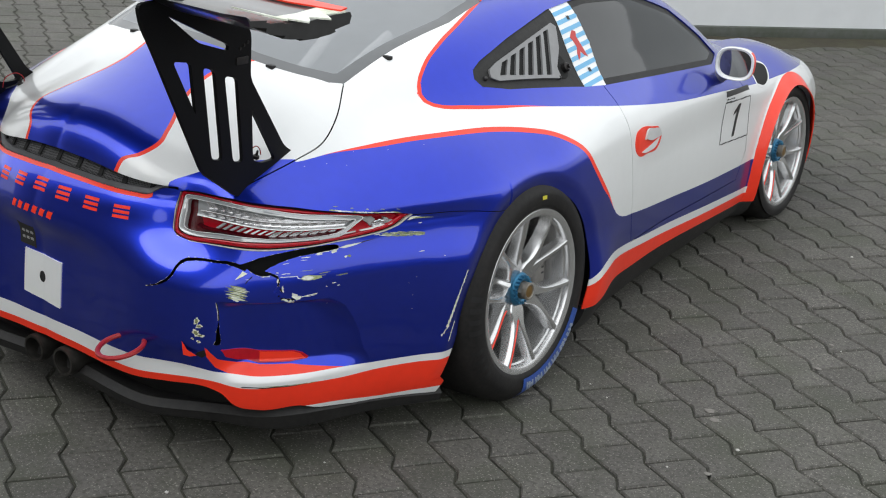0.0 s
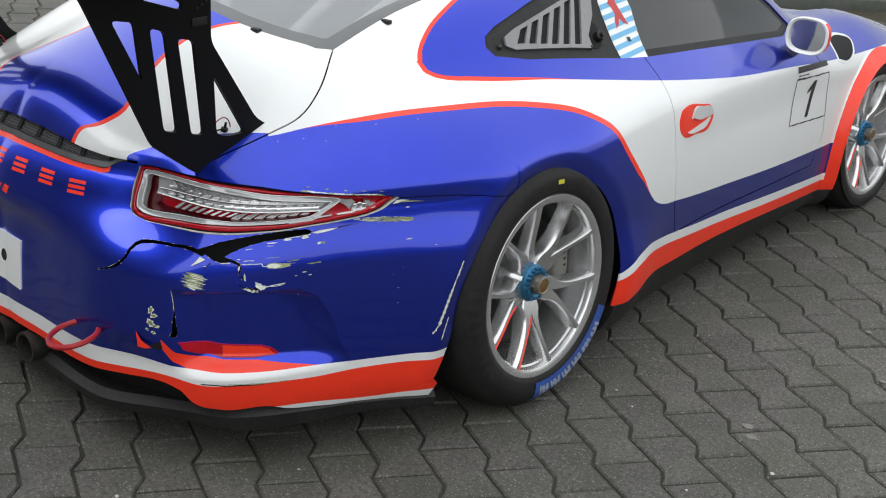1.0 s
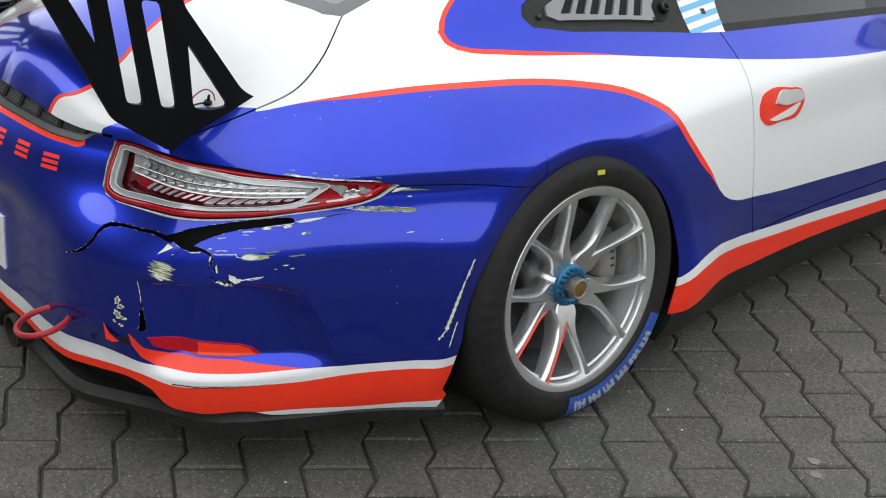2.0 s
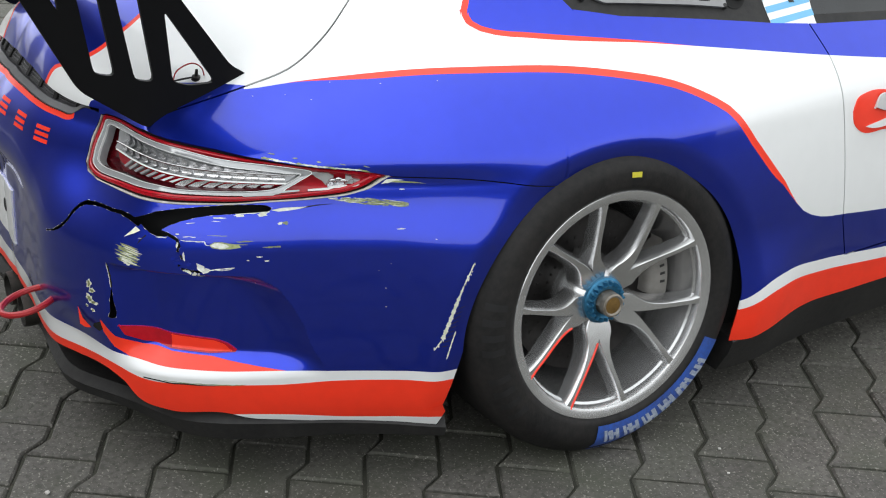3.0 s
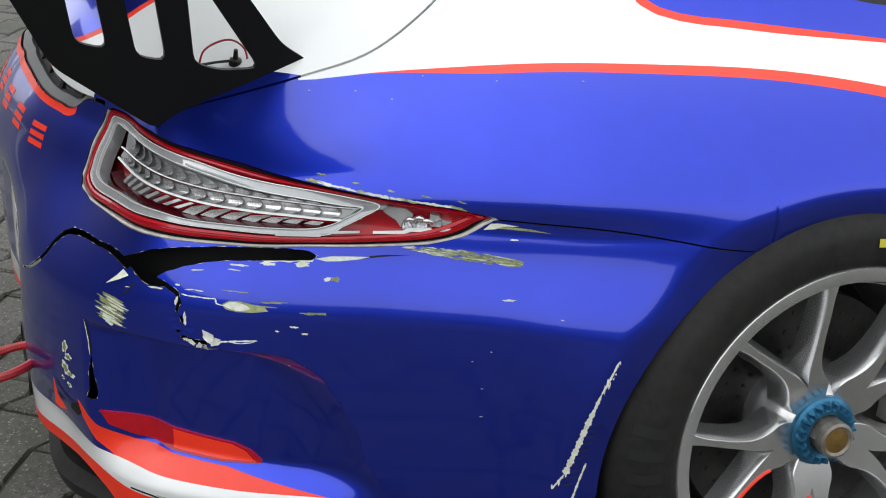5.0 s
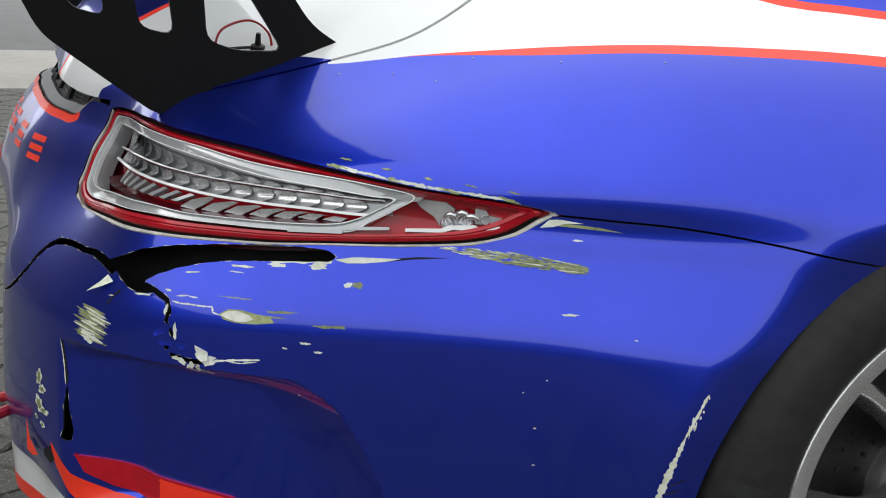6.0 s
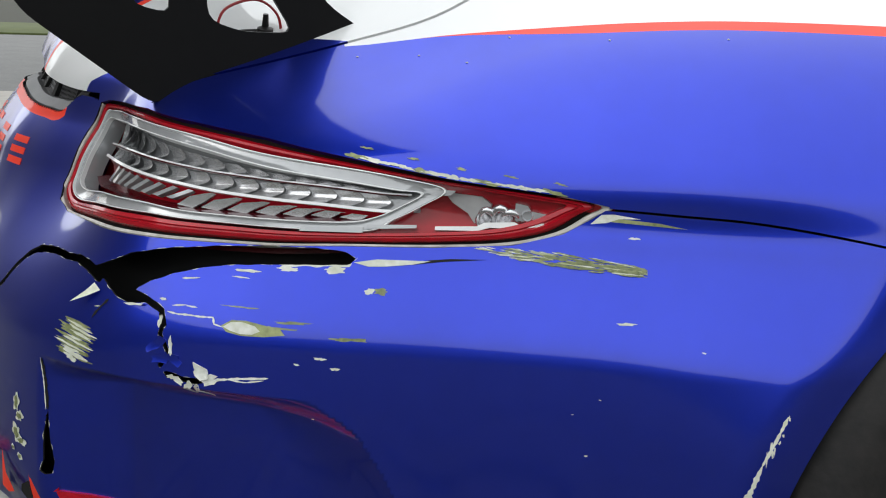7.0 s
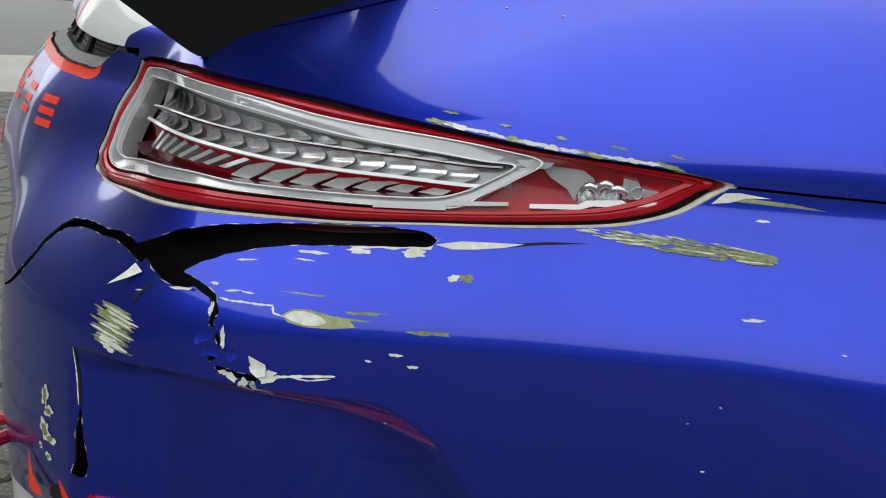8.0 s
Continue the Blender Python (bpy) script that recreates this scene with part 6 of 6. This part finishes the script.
sheet("red_emblem", [(0.56, 0.548), (0.575, 0.556), (0.59, 0.575), (0.605, 0.56), (0.625, 0.553), (0.618, 0.575), (0.61, 0.598), (0.60, 0.625), (0.61, 0.64), (0.59, 0.648), (0.572, 0.636), (0.56, 0.625), (0.572, 0.61), (0.578, 0.59), (0.565, 0.57)], SIGNRED, flag, on_flank, -0.0032, 0.005, "plain red emblem")
for y, g in ((0.60, 0.51), (0.60, 0.69)):
    sheet("screw", [(y - 0.008, g - 0.007), (y + 0.008, g - 0.007), (y + 0.008, g + 0.007), (y - 0.008, g + 0.007)], INK, flag, on_flank, -0.0025, 0.004)
LOUVRE_AT = [(0.050, 0.572), (0.055, 0.597), (0.10, 0.612), (0.30, 0.652), (0.47, 0.685), (0.49, 0.67), (0.455, 0.60), (0.40, 0.545), (0.40, 0.507), (0.30, 0.524), (0.08, 0.555)]
slots = [np.array([(y0, g0), (y0 + 0.030, g0 - 0.004), (y1 + 0.034, g1 + 0.005), (y1, g1)]) for y0, g0, y1, g1 in ((0.092, 0.570, 0.125, 0.606), (0.137, 0.562, 0.180, 0.617), (0.182, 0.554, 0.236, 0.628), (0.228, 0.546, 0.293, 0.639), (0.276, 0.538, 0.348, 0.651), (0.326, 0.530, 0.402, 0.662))]


def louvre_field(a, b):
    f = in_loop(LOUVRE_AT, a, b)
    for s in slots:
        f = np.minimum(f, -in_loop(s, a, b))
    return f


laid("louvre", louvre_field, (0.03, 0.5, 0.49, 0.70), LOUVRE, vent_panel, on_flank, 0.003, 0.006, "grey louvre with slanting slots", 0.008)
laid("dark_backing", lambda a, b: in_loop(LOUVRE_AT, a, b) - 0.006, (0.03, 0.5, 0.49, 0.70), DARK, vent_panel, on_flank, -0.0045, 0.01, "", 0)
sheet("filler_hole", [(0.43 + 0.038 * math.cos(t * math.tau / 16), 0.545 + 0.042 * math.sin(t * math.tau / 16)) for t in range(16)], DARK, vent_panel, on_flank, -0.004, 0.006, "dark round opening")
c = on_flank(np.array([0.445]), np.array([0.536]), 0.006)[0]
b2 = bmesh.new()
spin(b2, [(-0.01, 0.016), (0.006, 0.016), (0.010, 0.012), (0.010, 0.007), (0.018, 0.007), (0.018, 0.0)], 16)
bmesh.ops.transform(b2, matrix=Matrix.Translation(c) @ Matrix.Rotation(radians(-35), 4, "Y"), verts=b2.verts[:])
part("coupling", b2, STEEL, vent_panel, "steel coupling")
for y, g in ((0.03, 0.575), (0.395, 0.512)):
    c = on_flank(np.array([y]), np.array([g]), -0.002)[0]
    b2 = bmesh.new()
    bmesh.ops.create_icosphere(b2, subdivisions=2, radius=0.008, matrix=Matrix.Translation(c))
    part("screw", b2, INK, vent_panel)
# outlet behind the front wheel arch
V_OUT = wander([(1.99, 0.262), (2.01, 0.325), (2.07, 0.345), (2.14, 0.34), (2.19, 0.315), (2.165, 0.28), (2.07, 0.245), (1.99, 0.262)], 5)[:-1]
laid("vent_surround", lambda a, b: in_loop(V_OUT, a, b) + 0.012, (1.96, 2.23, 0.22, 0.37), WHITE, fore_wing, on_flank, 0.001, 0.008, "white vent surround", 0.001)
sheet("vent_opening", V_OUT, DARK, fore_wing, on_flank, 0.0018, 0.008, "dark vent opening", 0.001)

# roll cage bars behind the rear window
for a, b in (((0.36, -0.44, 0.99), (0.20, -0.02, 1.10)), ((0.47, -0.40, 0.98), (0.42, -0.05, 1.09)), ((0.10, -0.45, 0.98), (-0.30, -0.02, 1.08))):
    b2 = bmesh.new()
    tube(b2, [Vector(a).lerp(Vector(b), k / 6) for k in range(7)], 0.02, 12)
    part("roll_cage_bar", b2, CAGE, car, "white roll cage bar")

# ---- door mirror ----
mirror = tagged(new("door_mirror"), "white and orange door mirror")
mirror.parent = car


MC = (0.965, 1.53, 0.885)
M_AT = Matrix.Translation(MC) @ Matrix.Rotation(radians(10), 4, "Z") @ Matrix.Rotation(radians(-4), 4, "X")
M_LOOPS = [(0.25, 0.085), (0.6, 0.072), (0.86, 0.045), (0.97, 0.015), (1.0, -0.012), (0.985, -0.024), (0.94, -0.028), (0.84, -0.024), (0.80, -0.012), (0.79, 0.0)]


def mirror_loop(scale, deep, t0, t1, n):
    """Part of a rounded loop of the housing, from angle t0 to t1."""
    out = []
    for t in np.linspace(t0, t1, n + 1):
        c, s1 = math.cos(t), math.sin(t)
        w = (abs(c) ** 2.7 + abs(s1) ** 2.7) ** (-1 / 2.7)
        out.append(M_AT @ Vector((c * w * 0.078 * scale, deep, s1 * w * 0.066 * scale)))
    return out


def mirror_shell(name, loops, t0, t1, n, mat, label):
    b2 = bmesh.new()
    rows = [[b2.verts.new(v) for v in mirror_loop(sc, d, t0, t1, n)] for sc, d in loops]
    for p, q in zip(rows[:-1], rows[1:]):
        for i in range(n):
            b2.faces.new((p[i], q[i], q[i + 1], p[i + 1]))
    bmesh.ops.recalc_face_normals(b2, faces=b2.faces[:])
    return part(name, b2, mat, mirror, label)


mirror_shell("housing", M_LOOPS[:6], radians(48), radians(322), 44, WHITE, "white mirror housing")
mirror_shell("housing_cap", M_LOOPS[:6], radians(-38), radians(48), 16, ORANGE, "orange outer end")
mirror_shell("rim", M_LOOPS[5:], 0, math.tau, 56, WHITE, "thick white rim")
b2 = bmesh.new()
b2.faces.new([b2.verts.new(v) for v in mirror_loop(0.80, -0.008, 0, math.tau, 48)[:-1]])
part("mirror_glass", b2, material("mirror_glass", (0.42, 0.43, 0.45), 0.03, 1.0, amount=0.1, scale=5), mirror, "dark mirror glass", smooth=False)
b2 = bmesh.new()
tube(b2, [(0.93, 1.55, 0.845), (0.905, 1.56, 0.825), (0.875, 1.57, 0.80), (0.85, 1.58, 0.775)], [0.03, 0.028, 0.030, 0.036], 14)
part("mirror_foot", b2, LOUVRE, mirror, "grey mirror foot")

# ---- under the bumper ----
def sweep_lip(name, rows, d0, d1, mat, label, n=80):
    b2 = bmesh.new()
    ds = np.linspace(d0, d1, n + 1)
    tuck = 0.045 * bump(36, 7, np.abs(ds))
    cols = [at_corner(ds, np.array([zf(abs(d)) if callable(zf) else zf for d in ds], float), off - tuck) for zf, off in rows]
    rings = [[b2.verts.new(c[i]) for c in cols] for i in range(n + 1)]
    m = len(rows)
    for p, q in zip(rings[:-1], rings[1:]):
        for k in range(m):
            b2.faces.new((p[k], q[k], q[(k + 1) % m], p[(k + 1) % m]))
    b2.faces.new(rings[0])
    b2.faces.new(rings[-1][::-1])
    bmesh.ops.recalc_face_normals(b2, faces=b2.faces[:])
    return part(name, b2, mat, car, label)


low = lambda d: float(BUMPER_LOW(np.array([d]))[0])
lip_top = curve([0, 20, 34, 40, 46, 60, 75], [0.175, 0.172, 0.172, 0.18, 0.19, 0.182, 0.168])
sweep_lip("diffuser_lip", [(lambda d: float(lip_top(np.array([d]))[0]), -0.02), (lambda d: float(lip_top(np.array([d]))[0]) - 0.02, 0.006), (0.122, 0.008), (0.106, -0.012), (0.110, -0.14), (0.16, -0.12)], -75, 75, PLASTIC, "scuffed black plastic diffuser lip")
sweep_lip("duct_panel", [(0.30, -0.05), (0.16, -0.09), (0.16, -0.11), (0.30, -0.07)], -70, 70, DARK, "black duct panel")
for sx in (1, -1):
    b2 = bmesh.new()
    prof = [(0.0, 0.036), (0.0, 0.043), (0.012, 0.0445), (0.05, 0.044), (0.10, 0.043), (0.45, 0.043), (0.45, 0.0)]
    spin(b2, prof, 32)
    spin(b2, [(0.0, 0.036), (0.09, 0.035), (0.09, 0.0)], 32)
    bmesh.ops.transform(b2, matrix=Matrix.Translation((0.02 + sx * 0.066, -1.105, 0.185)) @ Matrix.Rotation(radians(90 - 2 * sx), 4, "Z"), verts=b2.verts[:])
    part("exhaust_pipe", b2, EXHAUST, car, "sooty steel exhaust pipe")
b2 = bmesh.new()
ring = []
for k in range(28):
    t = math.tau * k / 28
    ring.append(Vector((0.385 + 0.068 * math.cos(t), -1.150 + 0.060 * math.sin(t), 0.352 + 0.016 * math.sin(t) + 0.010 * math.cos(t))))
tube(b2, ring, 0.0075, 8, closed=True)
part("tow_loop", b2, TOW, car, "red tow loop")

# black sills below the skirts
for sx in (1, -1):
    b2 = bmesh.new()
    rings = []
    for y in np.linspace(0.345, 2.02, 40):
        z1 = float(SKIRT_LOW(np.array([y]))[0])
        xo = float(on_flank(np.array([y]), np.array([-0.9 * math.atan2(0.45 - z1, 0.95)]))[0][0])
        rings.append([b2.verts.new((sx * x, y, z)) for x, z in ((xo - 0.012, z1 + 0.006), (xo - 0.004, z1 - 0.004), (xo - 0.016, z1 - 0.04), (xo - 0.05, 0.11), (xo - 0.2, 0.11), (xo - 0.2, z1 + 0.006))])
    for p, q in zip(rings[:-1], rings[1:]):
        for k in range(6):
            b2.faces.new((p[k], q[k], q[(k + 1) % 6], p[(k + 1) % 6]))
    b2.faces.new(rings[0])
    b2.faces.new(rings[-1][::-1])
    bmesh.ops.recalc_face_normals(b2, faces=b2.faces[:])
    part("sill", b2, PLASTIC, car, "black plastic sill edge")

# ---- wires and pins at the wing's feet ----
def bent(points, per=6):
    """A smooth open line through places."""
    k = [Vector(points[0]), *[Vector(p) for p in points], Vector(points[-1])]
    out = []
    for p0, p1, p2, p3 in zip(k[:-3], k[1:-2], k[2:-1], k[3:]):
        for i in range(per):
            t = i / per
            out.append(0.5 * (2 * p1 + (p2 - p0) * t + (2 * p0 - 5 * p1 + 4 * p2 - p3) * t * t + (3 * p1 - p0 - 3 * p2 + p3) * t ** 3))
    return out + [k[-1]]


for sx in (1, -1):
    b2 = bmesh.new()
    c = settle([(0.562, -0.815, 0.88)])[0]
    tube(b2, bent([(sx * (c[0] - 0.01), c[1] + 0.03, c[2] + 0.0), (sx * (c[0] - 0.012), c[1] + 0.025, c[2] + 0.03), (sx * (c[0] - 0.006), c[1] - 0.0, c[2] + 0.046), (sx * c[0], c[1] - 0.035, c[2] + 0.034), (sx * c[0], c[1] - 0.045, c[2] + 0.004)]), 0.0016, 6)
    part("wire", b2, TOW, car, "thin red wire loop")
    b2 = bmesh.new()
    tube(b2, bent([(sx * c[0], c[1] + 0.05, c[2] + 0.001), (sx * (c[0] - 0.015), c[1] + 0.01, c[2] + 0.012), (sx * (c[0] - 0.02), c[1] - 0.05, c[2] + 0.006)]), 0.002, 6)
    part("wire", b2, PLASTIC, car, "thin black wire")
    b2 = bmesh.new()
    spin(b2, [(-0.002, 0.010), (0.006, 0.009), (0.008, 0.004), (0.022, 0.003), (0.022, 0.0)], 12)
    q = settle([(0.545, -0.80, 0.88)])[0]
    bmesh.ops.transform(b2, matrix=Matrix.Translation((sx * q[0], q[1], q[2])) @ Matrix.Rotation(radians(-75), 4, "Y"), verts=b2.verts[:])
    part("lid_pin", b2, STEEL, car, "small steel lid pin")
for x, y in ((0.325, -0.505), (0.56, -0.24), (-0.325, -0.505)):
    c = settle([(x, y, 1.06)])[0]
    b2 = bmesh.new()
    box(b2, c, (0.028, 0.018, 0.012), Matrix.Identity(4), 0.003)
    part("window_clip", b2, PLASTIC, car, "small black window clip")


# the far half sits 8 cm nearer, which brings the car to its true width
for ob in car.children_recursive:
    if ob.type != "MESH" or any(n in ob.name for n in ("spoke", "tyre")) or "wheel" in (ob.parent.name if ob.parent else ""):
        continue
    if ob.parent and ob.parent.parent and "wheel" in ob.parent.parent.name:
        continue
    co = np.empty(3 * len(ob.data.vertices))
    ob.data.vertices.foreach_get("co", co)
    co = co.reshape(-1, 3)
    if co[:, 0].min() < 0:
        co[:, 0] += 0.08 * step(0.0, -0.5, co[:, 0])
        ob.data.vertices.foreach_set("co", co.ravel())
        ob.data.update()
for w in car.children:
    if "wheel" in w.name and w.type == "EMPTY" and w.location.x < 0:
        w.location.x += 0.08


# ---- ground, wall and distance ----
bm = bmesh.new()
bmesh.ops.create_grid(bm, x_segments=2, y_segments=2, size=400)
for v in bm.verts:
    v.co.z = -0.009
ground = link_mesh("ground", bm, JOINT)
tagged(ground, "dark sandy ground between the pavers", "ground", kind="structure")

E1, E2 = Vector((0.588, 0.809, 0)), Vector((0.809, -0.588, 0))
PITCH, LONG = 0.153, 0.248


def wave(v, col):
    """The toothed long joint on the left of a column of pavers."""
    p = ((v - 0.937 - (0.124 if col % 2 else 0.0)) / LONG) % 1.0
    return -0.015 + 0.030 * (p / 0.74 if p < 0.74 else (1 - p) / 0.26)


def paver_outline(col, row):
    u0 = 0.675 + PITCH * col
    v0 = 0.937 + (0.124 if col % 2 else 0.0) + LONG * row
    g = 0.0046
    steps = [0.0, 0.25, 0.5, 0.72, 0.86, 1.0]
    left = [(u0 + wave(v0 + (0.004 + 0.992 * s) * LONG - 1e-6, col) + g, v0 + g + s * (LONG - 2 * g)) for s in steps]
    knots = [0.0, 0.22, 0.36, 0.5, 0.75, 1.0]
    rgt = [(u0 + PITCH + wave(v0 + s * LONG, col + 1) - g, v0 + g + s * (LONG - 2 * g)) for s in knots]
    return left + rgt[::-1]


def paver_mesh(bm, outline, mid, drop, seed):
    rng = random.Random(seed)
    tilt = (rng.uniform(-0.006, 0.006), rng.uniform(-0.006, 0.006), rng.uniform(-0.0012, 0.0012))
    low, edge, top = [], [], []
    for u, v in outline:
        du, dv = u - mid[0], v - mid[1]
        h = tilt[0] * du + tilt[1] * dv + tilt[2] - drop
        j = rng.uniform(-0.0020, 0.0014)
        low.append(bm.verts.new((du, dv, h - 0.03)))
        edge.append(bm.verts.new((du + j, dv + j, h - 0.0055 + rng.uniform(-0.001, 0.0006))))
        k = 0.93
        top.append(bm.verts.new((du * k, dv * (1 - 0.07 * PITCH / LONG), h)))
    n = len(outline)
    for i in range(n):
        j = (i + 1) % n
        bm.faces.new((low[i], edge[i], edge[j], low[j]))
        bm.faces.new((edge[i], top[i], top[j], edge[j]))
    bm.faces.new(top)


def lay(col, row):
    o = paver_outline(col, row)
    return o, (sum(p[0] for p in o) / len(o), sum(p[1] for p in o) / len(o))


pavement = tagged(new("pavement"), "grey toothed interlocking concrete pavers, slightly uneven and dirty", "pavement", kind="structure")
turn = Matrix(((E1.x, E2.x, 0, 0), (E1.y, E2.y, 0, 0), (0, 0, 1, 0), (0, 0, 0, 1)))
templates = {}
near, rest_bm = [], bmesh.new()
chosen = []
for col in range(-60, 60):
    for row in range(-40, 38):
        o, m = lay(col, row)
        w = turn @ Vector((m[0], m[1], 0))
        if w.x < -8.5 or w.x > 7.5 or w.y < -7.5 or w.y > 8.5:
            continue
        chosen.append((abs(w.x - 1.35) * 0.9 + abs(w.y + 0.35) * 0.62, col, row, o, m, w))
chosen.sort(key=lambda c: c[0])
for i, (d, col, row, o, m, w) in enumerate(chosen):
    if i < 300:
        kind = (col % 2, i % 4)
        if kind not in templates:
            b2 = bmesh.new()
            paver_mesh(b2, o, m, 0.0, 7 + i)
            bmesh.ops.reverse_faces(b2, faces=b2.faces[:])
            me = bpy.data.meshes.new("paver")
            b2.to_mesh(me)
            b2.free()
            me.materials.append(STONE)
            templates[kind] = me
        ob = new("paver", templates[kind])
        ob.parent = pavement
        rng = random.Random(i)
        ob.matrix_basis = Matrix.Translation((w.x, w.y, rng.uniform(-0.0015, 0.0012))) @ turn @ Matrix.Rotation(rng.uniform(-0.006, 0.006), 4, "Z")
vs, fs = [], []
for i, (d, col, row, o, m, w) in enumerate(chosen[300:]):
    rng = random.Random(1000 + i)
    h = rng.uniform(-0.002, 0.0015)
    base = len(vs)
    n = len(o)
    for u, v in o:
        q = turn @ Vector((u, v, h - 0.0055))
        vs.append(tuple(q))
    for u, v in o:
        q = turn @ Vector((m[0] + (u - m[0]) * 0.93, m[1] + (v - m[1]) * 0.957, h))
        vs.append(tuple(q))
    for u, v in o:
        q = turn @ Vector((u, v, h - 0.03))
        vs.append(tuple(q))
    for k in range(n):
        j = (k + 1) % n
        fs.append((base + j, base + k, base + n + k, base + n + j))
        fs.append((base + 2 * n + j, base + 2 * n + k, base + k, base + j))
    fs.append(tuple(base + n + k for k in range(n))[::-1])
me = bpy.data.meshes.new("outer_pavers")
me.from_pydata(vs, [], fs)
me.materials.append(STONE)
me.update()
b2 = bmesh.new()
b2.from_mesh(me)
bmesh.ops.recalc_face_normals(b2, faces=b2.faces[:])
b2.to_mesh(me)
b2.free()
outer = new("outer_pavers", me)
outer.parent = pavement
tagged(outer, "grey toothed pavers further off", kind="stuff")

# the white building along the yard
wall_at = Matrix.Translation((-1.21, 6.11, 0)) @ Matrix(((0.616, -0.788, 0, 0), (0.788, 0.616, 0, 0), (0, 0, 1, 0), (0, 0, 0, 1)))
bm = bmesh.new()
box(bm, (8, 0.15, 2.55), (20, 0.3, 5.0), bevel=0.01)
wall = tagged(link_mesh("wall_north", bm, GREYWALL), "pale grey-white plastered building wall", "wall", kind="structure")
wall.matrix_world = wall_at
bm = bmesh.new()
box(bm, (8, 0.13, 0.04), (20.02, 0.34, 0.10), bevel=0.008)
plinth = tagged(link_mesh("trim", bm, PLINTH), "dark weathered plinth at the wall's foot", "plinth", kind="structure")
plinth.matrix_world = wall_at

# unseen plain walls, added to close the yard and darken the paint's reflections
BACKWALL = material("dull_grey_brown_render", (0.16, 0.15, 0.14), 0.85, spots=(0.11, 0.105, 0.10), amount=0.4, scale=4, relief=0.003)
for name, c, size in (("wall_south", (-7.0, -9.0, 3.9), (17, 0.4, 8.2)), ("wall_south_east", (9.2, -13.0, 1.5), (15.2, 0.4, 3.4)), ("wall_east", (17.0, -1, 1.5), (0.4, 31.5, 3.4))):
    bm = bmesh.new()
    box(bm, c, size, bevel=0.02)
    tagged(link_mesh(name, bm, BACKWALL), "plain dull grey building wall closing the yard", "wall", kind="structure")

# mossy dirt along the wall's foot
MOSS = material("mossy_dirt", (0.060, 0.058, 0.030), 0.95, spots=(0.035, 0.028, 0.020), amount=0.6, scale=25, relief=0.006, relief_scale=60)
bm = bmesh.new()
n = 160
rows = []
rng = random.Random(8)
for i in range(n + 1):
    x = -2 + 20 * i / n
    w = 0.30 + 0.05 * math.sin(x * 3.1) + rng.uniform(-0.04, 0.04)
    rows.append([bm.verts.new((x, -0.03, 0.015)), bm.verts.new((x, -0.03 - w * 0.5, 0.012 + rng.uniform(-0.004, 0.006))), bm.verts.new((x, -0.03 - w, -0.004))])
for p, q in zip(rows[:-1], rows[1:]):
    for k in range(2):
        bm.faces.new((p[k], p[k + 1], q[k + 1], q[k]))
moss = tagged(link_mesh("verge", bm, MOSS), "strip of mossy dirt along the wall's foot", "ground", kind="structure")
moss.matrix_world = wall_at

# road, verge and slab across the yard
for name, mat, x0, x1, z, lab, cat in (("road", ASPHALT, -17.5, -8.6, -0.006, "grey worn asphalt road", "road"), ("slab", CONCRETE, -8.6, -6.2, 0.004, "pale concrete edge slab", "pavement"), ("verge", GRASS, -21.0, -17.5, 0.02, "low green and yellow grass verge", "grass")):
    bm = bmesh.new()
    box(bm, ((x0 + x1) / 2, -4, z - 0.05), (x1 - x0, 30, 0.1), bevel=0.004)
    tagged(link_mesh(name, bm, mat), lab, cat, kind="structure")

# small pale pebbles lying on the pavers
PEBBLE = material("pale_pebble", (0.55, 0.53, 0.50), 0.7, amount=0.3, scale=200)
rng = random.Random(21)
spots = [(0.831, -0.777), (1.378, 2.188), (1.72, 0.16), (1.15, 0.24), (1.24, 0.19), (2.03, 0.93), (1.60, -0.09), (0.62, -1.2), (1.95, 1.3), (1.3, -0.72), (2.3, 0.5), (0.9, -1.35), (1.7, 1.15), (2.1, -0.2), (1.5, -0.55), (2.45, 1.6)]
for i, (x, y) in enumerate(spots):
    b2 = bmesh.new()
    r = rng.uniform(0.003, 0.0065)
    bmesh.ops.create_icosphere(b2, subdivisions=2, radius=r)
    for v in b2.verts:
        v.co *= 1 + rng.uniform(-0.18, 0.18)
        v.co.z *= 0.6
    ob = tagged(link_mesh("pebble", b2, PEBBLE), "small pale pebble lying on the grey pavers", "pebble", "pebbles on the pavers")
    ob.location = (x, y, r * 0.5 + 0.001)

SPOT = material("trodden_pale_spot", (0.22, 0.21, 0.19), 0.85, spots=(0.15, 0.14, 0.125), amount=0.5, scale=120)
for i in range(16):
    b2 = bmesh.new()
    x, y, r = rng.uniform(1.0, 2.9), rng.uniform(-1.3, 2.4), rng.uniform(0.008, 0.018)
    ring_v = []
    for k in range(14):
        t = math.tau * k / 14
        q = r * (1 + rng.uniform(-0.2, 0.2))
        ring_v.append(b2.verts.new((x + q * math.cos(t), y + 0.8 * q * math.sin(t), 0.0016)))
    top = [b2.verts.new((x + 0.8 * (v.co.x - x), y + 0.8 * (v.co.y - y), 0.0028)) for v in ring_v]
    for k in range(14):
        b2.faces.new((ring_v[k], ring_v[(k + 1) % 14], top[(k + 1) % 14], top[k]))
    b2.faces.new(top)
    tagged(link_mesh("gum_spot", b2, SPOT), "flat pale spot trodden into the grey pavers", "stain", "spots on the pavers")
